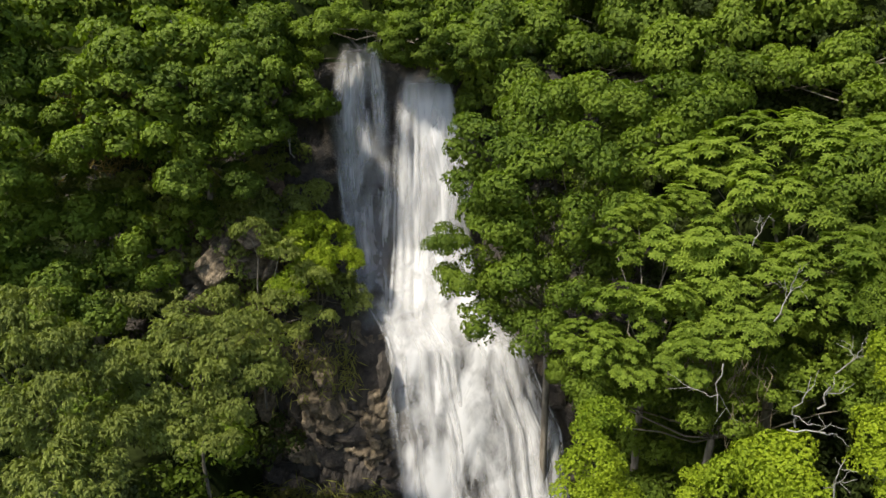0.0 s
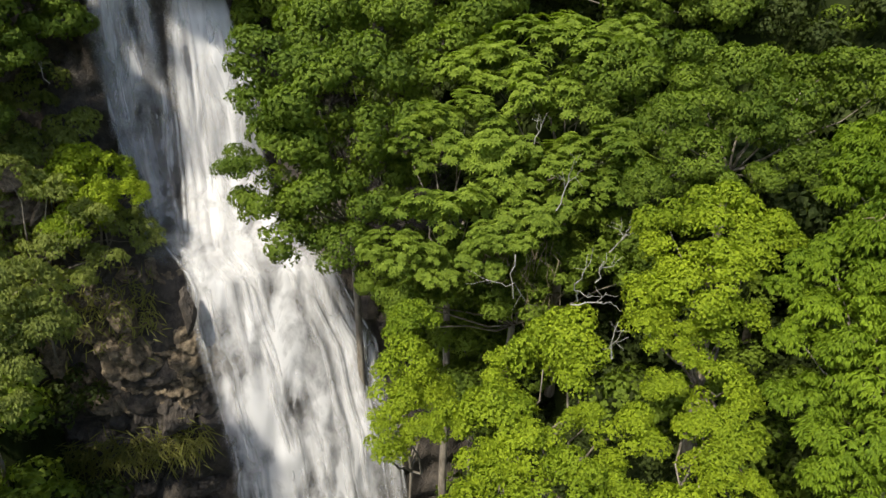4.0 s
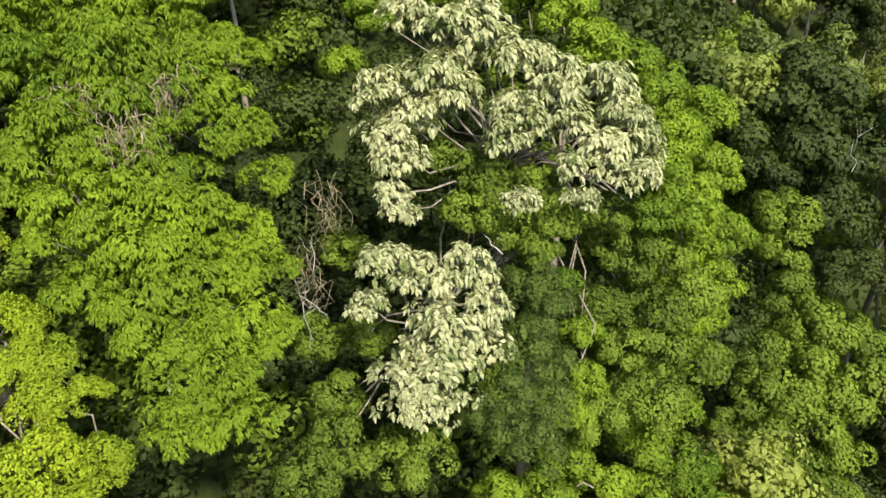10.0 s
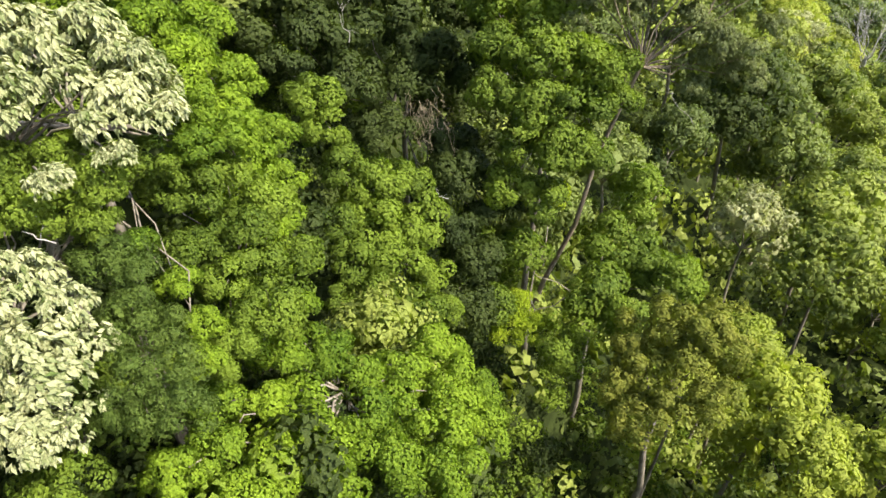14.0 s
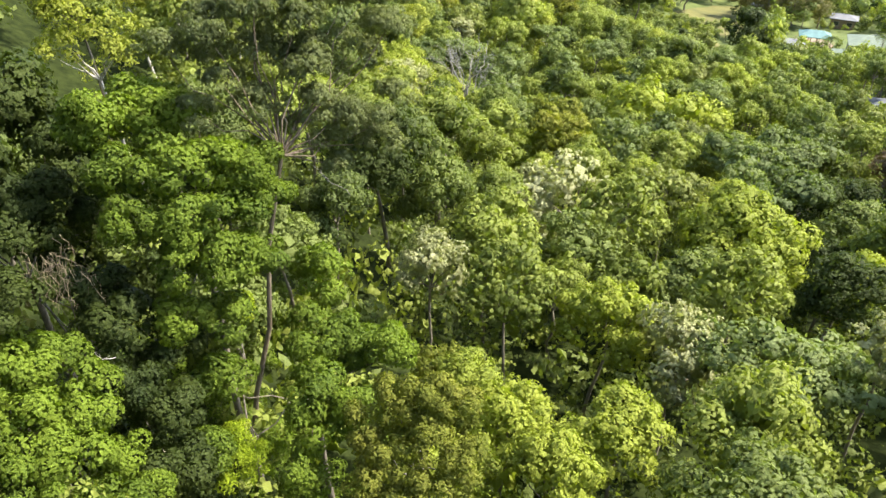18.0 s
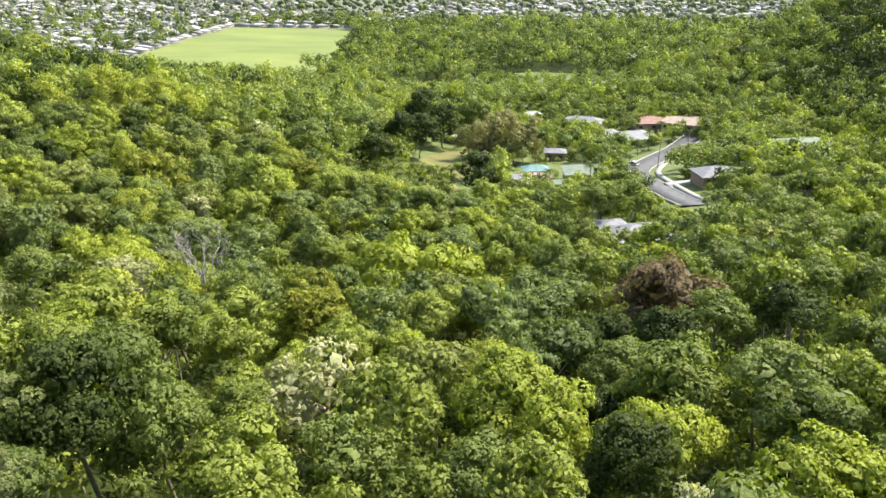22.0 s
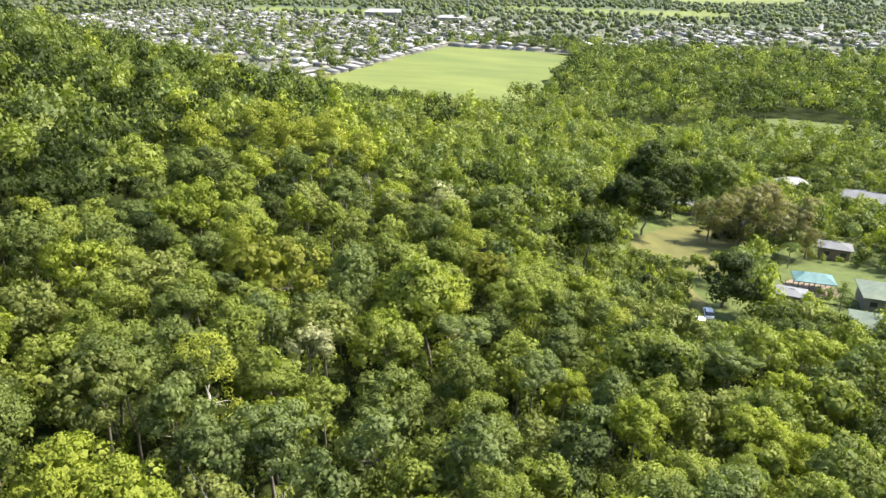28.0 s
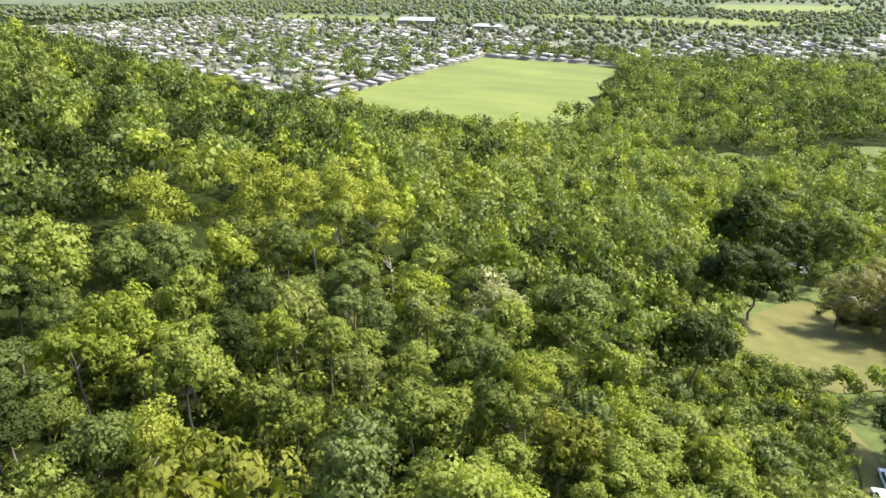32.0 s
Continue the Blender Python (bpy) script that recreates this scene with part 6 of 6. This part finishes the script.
house(-9, -201, 0, 14, 8, GREEN_ROOF, RENDER_WALL, "low house with a pale green roof behind a hedge")
house(-33, -288, 25, 17, 12, GREY_ROOF, RENDER_WALL, "house with a pale grey hip roof and skylights", (6, -8, 8, 8))
house(-43, -314, 10, 14, 11, RED_ROOF, BRICK_WALL, "brick house with a dark red tiled roof")
house(-56, -306, -20, 17, 11, TAN_ROOF, BRICK_WALL, "brick house with a tan tiled hip roof", (-5, -7, 9, 7))
house(-83, -250, 10, 17, 10, GREEN_ROOF, RENDER_WALL, "house with a pale grey-green roof among trees")
house(-48, -214, 15, 11, 8, GREY_ROOF, TIMBER, "small dark timber house under trees")
house(17, -272, 0, 17, 8, WHITE_ROOF, RENDER_WALL, "long low building with a bright white roof behind casuarinas", rise=1.4)
house(38, -290, -10, 6, 4.5, WHITE_ROOF, RENDER_WALL, "small white-roofed shed at the edge of the lawn", rise=1.2)
house(-3, -262, 0, 7, 5, GREY_ROOF, TIMBER, "brown timber shed beside garden beds", rise=1.2)
house(7, -333, 15, 10, 6, WHITE_ROOF, RENDER_WALL, "white-roofed house among dense trees")
house(-28, -412, 30, 12, 8, WHITE_ROOF, RENDER_WALL, "white-roofed house among dense trees")
house(-16, -320, -15, 16, 9, GREY_ROOF, BRICK_WALL, "house with a grey roof and tan drive")
house(-60, -525, 0, 16, 10, WHITE_ROOF, RENDER_WALL, "far white-roofed house beside the paddock")
house(-44, -532, 0, 9, 8, WHITE_ROOF, RENDER_WALL, "far white-roofed shed beside the paddock")
house(8, -217, 0, 5, 4, GREY_ROOF, RENDER_WALL, "small grey-roofed hut beside the shelter", rise=0.8)

srng = np.random.default_rng(97)
beds = {"dark": [], "mid": [], "khaki": [], "deep": []}
for x, y, w, d in SPOTS:
    if w < 6.5:
        continue
    for a in np.arange(0, 6.28, 0.42):
        if srng.random() < 0.8:
            q = 1.0 + srng.uniform(1.5, 4.0) / max(w, d) * 2
            bx, by, br = x + w * 0.62 * q * math.cos(a), y + d * 0.72 * q * math.sin(a), srng.uniform(1.1, 2.4)
            if min(abs(bx + 31), abs(bx + 39)) > 4.5 or by < -300:
                beds[srng.choice(list(beds))].append((bx, by, float(land(bx, by)) + br * srng.uniform(0.4, 1.0), br))
for k, places in beds.items():
    far_wood("garden_shrubs", k, places, 110, WORDS[k] + " shrubs and hedges round the houses", 10, 0.1)


def pavilion(x, y, turn):
    ob = tagged(new("pavilion"), "open shelter with a teal metal roof over a round tan deck", "pavilion")
    ob.matrix_basis = pose(x, y, float(land(x, y)) + 0.3, 0, 0, turn)
    roof = part("roof", hip_roof(7.4, 4.8, 3.0, 0.6, 1.5, cut=0.85), TEAL_ROOF, ob)
    for sx in (-2.2, 0, 2.2):
        bm = bmesh.new()
        v = [bm.verts.new(p) for p in ((sx - 0.1, -3.3, 3.24), (sx + 0.1, -3.3, 3.24), (sx + 0.1, 0, 4.56), (sx - 0.1, 0, 4.56))]
        bm.faces.new(v)
        bmesh.ops.solidify(bm, geom=bm.faces[:], thickness=0.08)
        part("roof_batten", bm, METAL, roof)
    deck = bmesh.new()
    bmesh.ops.create_cone(deck, cap_ends=True, segments=32, radius1=5.6, radius2=5.6, depth=0.7, matrix=Matrix.Translation((0, 0, 0.1)))
    part("deck", deck, plain("tan_paving", (0.20, 0.15, 0.10), (0.30, 0.235, 0.17), 1.5, 0.85), ob)
    for a in (-3.3, -1.1, 1.1, 3.3):
        for b in (-2.3, 2.3):
            bm = bmesh.new()
            bmesh.ops.create_cone(bm, cap_ends=True, segments=8, radius1=0.12, radius2=0.12, depth=2.8, matrix=Matrix.Translation((a, b, 1.8)))
            part("post", bm, TIMBER, ob)
    for k in range(20):
        a = 2 * math.pi * k / 20
        bm = bmesh.new()
        bmesh.ops.create_cone(bm, cap_ends=True, segments=6, radius1=0.06, radius2=0.06, depth=1.0, matrix=Matrix.Translation((5.4 * math.cos(a), 5.4 * math.sin(a), 0.9)))
        part("rail_post", bm, TIMBER, ob)
    V, F = tube([(5.4 * math.cos(a), 5.4 * math.sin(a), 1.4) for a in np.linspace(0, 2 * math.pi, 40)], [0.06] * 40, 5)
    part("rail", tri_mesh("rail", V, F), TIMBER, ob)
    return ob


pavilion(3.5, -228, 8)


def car(x, y, turn, label, paint=None):
    ob = tagged(new("car"), label, "car")
    ob.matrix_basis = pose(x, y, float(land(x, y)) + 0.55, 0, 0, turn)
    bm = bmesh.new()
    prof = [(-2.25, 0.3), (-2.2, 0.85), (-1.0, 0.98), (1.5, 1.0), (2.2, 0.95), (2.25, 0.35)]
    L = [bm.verts.new((-0.88, p, z)) for p, z in prof]
    Rr = [bm.verts.new((0.88, p, z)) for p, z in prof]
    bm.faces.new(L)
    bm.faces.new(Rr[::-1])
    for i in range(6):
        bm.faces.new((L[i], Rr[i], Rr[(i + 1) % 6], L[(i + 1) % 6]))
    bmesh.ops.recalc_face_normals(bm, faces=bm.faces[:])
    bmesh.ops.bevel(bm, geom=bm.edges[:], offset=0.08, segments=2, affect='EDGES')
    body = part("body", bm, paint or CAR_PAINT, ob)
    cb = bmesh.new()
    prof = [(-1.1, 0.95), (-0.4, 1.5), (1.3, 1.5), (1.95, 0.95)]
    L = [cb.verts.new((-0.72 if z > 1 else -0.82, p, z)) for p, z in prof]
    Rr = [cb.verts.new((0.72 if z > 1 else 0.82, p, z)) for p, z in prof]
    cb.faces.new(L)
    cb.faces.new(Rr[::-1])
    for i in range(4):
        cb.faces.new((L[i], Rr[i], Rr[(i + 1) % 4], L[(i + 1) % 4]))
    bmesh.ops.recalc_face_normals(cb, faces=cb.faces[:])
    part("windows", cb, GLASS, body)
    rb = bmesh.new()
    box(rb, -0.70, 0.70, -0.38, 1.28, 1.49, 1.55)
    part("roof", rb, paint or CAR_PAINT, body)
    for wx in (-0.85, 0.85):
        for wy in (-1.4, 1.35):
            wb = bmesh.new()
            bmesh.ops.create_cone(wb, cap_ends=True, segments=16, radius1=0.33, radius2=0.33, depth=0.22, matrix=Matrix.Translation((wx, wy, 0.33)) @ Matrix.Rotation(radians(90), 4, 'Y'))
            wheel = part("wheel", wb, RUBBER, ob)
            hb = bmesh.new()
            bmesh.ops.create_cone(hb, cap_ends=True, segments=12, radius1=0.2, radius2=0.2, depth=0.24, matrix=Matrix.Translation((wx, wy, 0.33)) @ Matrix.Rotation(radians(90), 4, 'Y'))
            part("rim", hb, METAL, wheel)
    return ob


car(24.0, -195, 15, "white car parked on the grass track among trees")
car(23.0, -200.5, 10, "white utility vehicle parked on the grass track among trees")
car(-25.6, -230, -5, "white car parked at the kerb of the road")
car(-29.0, -246.5, 40, "silver hatchback parked at the kerb of the road", METAL)


def power_pole(x, y):
    ob = tagged(new("power_pole"), "tall grey timber power pole with a crossarm", "pole")
    ob.matrix_basis = pose(x, y, float(land(x, y)), 0, 0, 20)
    part("shaft", tri_mesh("shaft", *tube([(0, 0, -0.5), (0, 0, 5), (0, 0, 10)], [0.16, 0.14, 0.11], 8), smooth=True), TIMBER, ob)
    bm = bmesh.new()
    box(bm, -1.1, 1.1, -0.06, 0.06, 9.2, 9.35)
    part("crossarm", bm, TIMBER, ob)


power_pole(-36, -240)
power_pole(-49, -262)


# ---- town on the plain ----
hrng = np.random.default_rng(41)


def hip_arrays(w, d, h, rise):
    a, b, r = w / 2, d / 2, max(w / 2 - d / 2, 0.4)
    V = np.array([(-a + .5, -b + .5, -1), (a - .5, -b + .5, -1), (a - .5, b - .5, -1), (-a + .5, b - .5, -1), (-a + .5, -b + .5, h), (a - .5, -b + .5, h), (a - .5, b - .5, h), (-a + .5, b - .5, h)])
    F = np.array([(0, 1, 5), (0, 5, 4), (1, 2, 6), (1, 6, 5), (2, 3, 7), (2, 7, 6), (3, 0, 4), (3, 4, 7)])
    RV = np.array([(-a, -b, h), (a, -b, h), (a, b, h), (-a, b, h), (-r, 0, h + rise), (r, 0, h + rise)])
    RF = np.array([(0, 1, 5), (0, 5, 4), (1, 2, 5), (2, 3, 4), (2, 4, 5), (3, 0, 4), (0, 2, 1), (0, 3, 2)])
    return V, F, RV, RF


TOWN = []
for n, (hx, hy) in enumerate(spaced(-420, 1050, -1240, -455, 16.0, hrng)):
    if in_field(hx, hy, 12) or is_clear(hx, hy, 6) or hrng.random() > town_density(hx, hy) * 0.72:
        continue
    if 0 <= (hx * 0.94 + hy * 0.34) % 74 < 9:
        continue
    TOWN.append((hx, hy))
for y in np.arange(-456, -752, -15.5):
    edge = float(np.interp(-y, [424, 450, 560, 748], [285, 305, 318, 332]))
    TOWN += [(edge + 9, y), (max(edge + 34, 362.0), y - 5)]
TOWN += [(x, -757) for x in np.arange(205, 325, 17)] + [(x, -788) for x in np.arange(190, 340, 18)]
TOWN.sort(key=lambda p: math.hypot(p[0] - 40, p[1] + 113))
SHAPES = [hip_arrays(w, d, 2.3, rise) for w, d, rise in ((12, 9, 1.7), (14, 10, 1.9), (11, 9, 1.5), (17, 11, 2.0), (13, 8, 1.5))]
HOUSES = []
for V, F, RV, RF in SHAPES:
    HOUSES.append((tri_mesh("wall", V, F, [TOWN_WALL]), tri_mesh("roof", RV, RF, [MIX_ROOF])))
rest_w, rest_r = [], []
for n, (hx, hy) in enumerate(TOWN):
    k = int(hrng.integers(5))
    turn = hrng.choice([-20, 70]) + hrng.normal(0, 6)
    g = float(land(hx, hy))
    if n < 260:
        ob = tagged(new("suburban_house"), "suburban house with a pale hip roof in the far town", "house", "houses of the town")
        ob.matrix_basis = pose(hx, hy, g, 0, 0, turn)
        part("wall", HOUSES[k][0], None, ob)
        part("roof", HOUSES[k][1], None, ob)
    else:
        m = np.array(pose(hx, hy, g, 0, 0, turn))
        V, F, RV, RF = SHAPES[k]
        rest_w.append((V @ m[:3, :3].T + m[:3, 3], F))
        rest_r.append((RV @ m[:3, :3].T + m[:3, 3], RF))
if rest_w:
    m2 = shader("far_roofs")
    tagged(new("far_house_walls", tri_mesh("far_house_walls", *join(rest_w), [TOWN_WALL])), "pale walls of the houses across the far town", "houses", kind="stuff")
    far_roof, ft, fb = m2
    geo = ft.nodes.new("ShaderNodeNewGeometry")
    ft.links.new(ramp(ft, geo.outputs["Random Per Island"], [(0.0, (0.10, 0.094, 0.084)), (0.45, (0.26, 0.248, 0.228)), (1.0, (0.52, 0.505, 0.475))]), fb.inputs["Base Color"])
    fb.inputs["Roughness"].default_value = 0.9
    fb.inputs["Specular IOR Level"].default_value = 0.15
    tagged(new("far_house_roofs", tri_mesh("far_house_roofs", *join(rest_r), [far_roof])), "white and grey roofs of the houses across the far town", "houses", kind="stuff")

strip("road", [(352, -440), (346, -520), (348, -620), (346, -760), (300, -775), (180, -765)], 9, 0.7, CONCRETE, "pale road round the cane field", "road")
strip("road", [(-14, -820), (-24, -1080), (-40, -1400)], 13, 1.0, CONCRETE, "straight pale road through the far town", "road")
strip("road", [(380, -560), (560, -640), (900, -830)], 9, 0.7, ASPHALT, "grey street crossing the far town", "road")
strip("road", [(360, -700), (560, -800), (900, -1010)], 9, 0.7, ASPHALT, "grey street crossing the far town", "road")


def shed(x, y, turn, w, d, h):
    ob = tagged(new("hall"), "large white-roofed hall in the far town", "building")
    ob.matrix_basis = pose(x, y, float(land(x, y)), 0, 0, turn)
    bm = bmesh.new()
    box(bm, -w / 2, w / 2, -d / 2, d / 2, -1, h)
    part("wall", bm, RENDER_WALL, ob)
    part("roof", hip_roof(w, d, h, 0.8, h * 0.5, cut=0.3), WHITE_ROOF, ob)


shed(620, -1130, 20, 60, 36, 9)
shed(480, -1090, 10, 40, 26, 7)
for x, y in ((760, -1190), (690, -1230), (560, -1200), (520, -1250)):
    ob = tagged(new("floodlight_mast"), "tall slim floodlight mast at the sports ground", "mast")
    ob.location = (x, y, float(land(x, y)))
    part("shaft", tri_mesh("shaft", *tube([(0, 0, -1), (0, 0, 15), (0, 0, 32)], [0.6, 0.45, 0.3], 8), smooth=True), METAL, ob)
    bm = bmesh.new()
    box(bm, -2.2, 2.2, -0.3, 0.3, 31, 33)
    part("lamp_head", bm, METAL, ob)

# ---- dead wood, dry vines and a bare tree ----
DEAD = plain("dead_wood", (0.18, 0.165, 0.14), (0.42, 0.395, 0.34), 5, 0.9, 0.3, 15)
DRY_VINE = plain("dry_vine", (0.16, 0.12, 0.07), (0.38, 0.31, 0.20), 5, 0.9)


def branching(rng, start, aim, length, radius, depth, out, spread=0.7):
    """Forking tapered sticks."""
    end = start + unit(aim) * length
    out.append(tube(bent(start, end, rng, 5, 0.16), np.linspace(radius, radius * 0.55, 5), 5))
    if depth == 0:
        return
    for _ in range(int(rng.integers(2, 4))):
        f = rng.uniform(0.45, 1.0)
        branching(rng, start + (end - start) * f, unit(aim) + rng.normal(0, spread, 3), length * rng.uniform(0.5, 0.8), radius * 0.55, depth - 1, out, spread)


def dead_branch(x, y, z, aim, length, label, seed, depth=2, radius=0.018, material=DEAD):
    rng = np.random.default_rng(seed)
    out = []
    branching(rng, np.zeros(3), np.array(aim, float), length, radius, depth, out)
    ob = tagged(new("dead_branch"), label, "branch")
    ob.location = (x, y, z)
    for k, (V, F) in enumerate(out):
        part("twig" if k else "stem", tri_mesh("twig", V, F, [material], smooth=True), None, ob)
    return ob


WHITE_TWIG = "bleached bare branch sticking out of the foliage"
for n, (x, y, z, aim, size) in enumerate([
        (6.6, 11.0, 66.0, (0.2, -0.2, 1), 0.5), (6.2, 10.9, 65.7, (-0.3, -0.3, 0.7), 0.6), (6.0, 10.8, 65.7, (0.8, -0.3, 0.1), 0.6), (6.4, 9.8, 65.0, (-0.2, -0.2, 1), 0.5), (-9.4, 25.3, 72.9, (0.5, -0.2, -1), 1.0), (-5.4, 25.6, 68.1, (-0.2, -0.2, 1), 1.0), (9.7, 15.7, 64.4, (0.4, -0.2, 0.6), 0.7), (11.0, 4.8, 64.3, (0.3, 0, -1), 1.2), (11.1, 4.4, 64.5, (0.5, 0.2, -0.8), 1.2), (12.8, 0.8, 63.9, (0.2, 0.6, 0.5), 0.6), (24.9, -10.5, 60.7, (0.1, 0.2, 1), 1.2), (19.7, -12.0, 55.8, (0, 0.5, 0.3), 0.6), (18.3, -23.8, 56.4, (0.5, 0, 0.2), 1.5), (8.3, 18.0, 67.0, (0.3, 0, 0.8), 0.6), (7.7, 15.1, 66.0, (0.3, 0, 0.8), 0.9), (6.3, 14.3, 65.3, (0, 0, -1), 1.2)]):
    dead_branch(x, y, z, aim, size, WHITE_TWIG, n + 3)


def vine_tangle(x, y, z, spread, count, fall, label, seed):
    rng = np.random.default_rng(seed)
    out = []
    for _ in range(count):
        a = rng.normal(0, 1, 3) * spread * np.array([0.6, 0.6, 0.35])
        b = a + rng.normal(0, 0.4, 3) * spread + np.array([0, 0, -1.4 * fall])
        P = bent(a, b, rng, 7, 0.28)
        out.append(tube(P, np.linspace(0.009, 0.004, 7), 4))
    ob = tagged(new("dry_vines", tri_mesh("dry_vines", *join(out), [DRY_VINE])), label, "vines", kind="stuff")
    ob.location = (x, y, z)


for x, y, z, spread, count, fall, seed in [
        (11.8, 8.2, 66.8, 0.55, 70, 0.5, 1), (12.9, 7.7, 67.3, 0.5, 50, 0.4, 2), (11.9, 9.1, 67.4, 0.5, 30, 0.3, 3), (11.9, 4.8, 64.0, 0.3, 9, 1.1, 4), (13.4, 4.8, 65.0, 0.3, 12, 1.0, 5), (23.4, -13.1, 57.9, 0.9, 40, 1.2, 6), (7.3, 17.9, 64.4, 0.7, 40, 1.5, 7), (8.4, 17.3, 64.0, 0.6, 30, 1.5, 8)]:
    vine_tangle(x, y, z, spread, count, fall, "tangle of dry tan vine stems over the foliage", seed)


def bare_tree(x, y, top, label, seed):
    rng = np.random.default_rng(seed)
    g = float(land(x, y))
    ob = tagged(new("bare_tree"), label, "tree")
    ob.location = (x, y, g)
    h = top - g
    part("trunk", tri_mesh("trunk", *tube(bent((0, 0, -0.3), (0.3, 0.2, h * 0.6), rng, 6, 0.04), np.linspace(0.25, 0.14, 6), 8), smooth=True), DEAD, ob)
    for k in range(9):
        out = []
        a = 2 * math.pi * k / 9
        branching(rng, np.array([0.3, 0.2, h * rng.uniform(0.45, 0.6)]), np.array([math.cos(a) * 0.55, math.sin(a) * 0.55, 1.0]), h * 0.22, 0.08, 3, out, 0.4)
        part("limb", tri_mesh("limb", *join(out), smooth=True), DEAD, ob)
    return ob


bare_tree(43.7, -87.0, 42.0, "leafless pale grey tree standing among green crowns", 2)


# ---- palms in the gardens ----
FROND = foliage("leaf_palm", (0.05, 0.08, 0.015), (0.16, 0.20, 0.04), 0.2)


def palm(x, y, h, seed):
    rng = np.random.default_rng(seed)
    ob = tagged(new("palm_tree"), "slender garden palm with arching green fronds", "palm")
    ob.location = (x, y, float(land(x, y)))
    part("trunk", tri_mesh("trunk", *tube(bent((0, 0, -0.2), (0.2, 0, h), rng, 6, 0.03), np.linspace(0.16, 0.1, 6), 7), smooth=True), BARK, ob)
    for k in range(14):
        a = 2 * math.pi * k / 14 + rng.uniform(-0.2, 0.2)
        d = np.array([math.cos(a), math.sin(a), 0])
        rise = rng.uniform(-0.2, 0.9)
        s = np.linspace(0, 1, 9)[:, None]
        spine = np.array([0.2, 0, h]) + d * s * 2.2 + np.array([0, 0, 1]) * (rise * s * 1.5 - 1.6 * s * s)
        side = np.array([-d[1], d[0], 0])
        P = np.repeat(spine[1:], 2, 0)
        sg = np.tile([1, -1], 8)[:, None]
        V, F = leaf_quads(P, np.repeat([[0, 0, 1.0]], 16, 0) + d * 0.3, side * sg + d * 0.6 - np.array([0, 0, 0.5]), 0.7, 0.14, 0.1)
        tv, tf = tube(spine, np.linspace(0.03, 0.01, 9), 4)
        part("frond", tri_mesh("frond", *join([(V, F), (tv, tf)])), FROND, ob)


for n, (x, y, h) in enumerate([(-28, -248, 7), (-24, -258, 6.5), (-20, -270, 7), (-38, -276, 7.5), (-33, -268, 6), (-13, -216, 7), (-1, -213, 6.5), (8, -246, 7), (-26, -276, 7), (-30, -302, 8), (-45, -296, 7), (-18, -240, 6)]):
    palm(x, y, h, n)

# ---- grass on the ledges ----
TUFT = foliage("ledge_grass", (0.10, 0.12, 0.02), (0.30, 0.29, 0.08), 0.2)
DRY_TUFT = foliage("dry_ledge_grass", (0.12, 0.09, 0.03), (0.30, 0.22, 0.09), 0.2)


def ledge_grass(x0, x1, z, count, length, material, label, seed, lift=1.2):
    rng = np.random.default_rng(seed)
    x = rng.uniform(x0, x1, count)
    zz = z + rng.normal(0, lift * 0.3, count)
    P = np.column_stack([x, face_y(x, zz) - 0.35 - rng.uniform(0, 0.3, count), zz])
    A = np.column_stack([rng.normal(0, 0.5, count), -rng.uniform(0.2, 0.9, count), rng.uniform(-1.0, 0.5, count)])
    N = np.column_stack([rng.normal(0, 0.3, count), -np.ones(count), np.ones(count)])
    V, F = leaf_quads(P, N, A, length * rng.uniform(0.6, 1.3, count), 0.05, 0.1)
    tagged(new("ledge_grass", tri_mesh("ledge_grass", V, F, [material])), label, "grass", kind="stuff")


ledge_grass(-9.0, -2.0, 54.9, 900, 0.8, TUFT, "fringe of green-yellow grass hanging from the wet ledge", 3)
ledge_grass(-7.5, -3.2, 60.3, 500, 0.5, TUFT, "grass tufts on the rock outcrop", 4, 2.5)
ledge_grass(-9.0, -6.0, 63.5, 600, 0.7, DRY_TUFT, "brown dry grass on the cliff ledge", 5, 3.0)
ledge_grass(-16.0, -11.5, 69.0, 1200, 0.8, DRY_TUFT, "brown dry grass on the high shaded ledges", 6, 3.5)
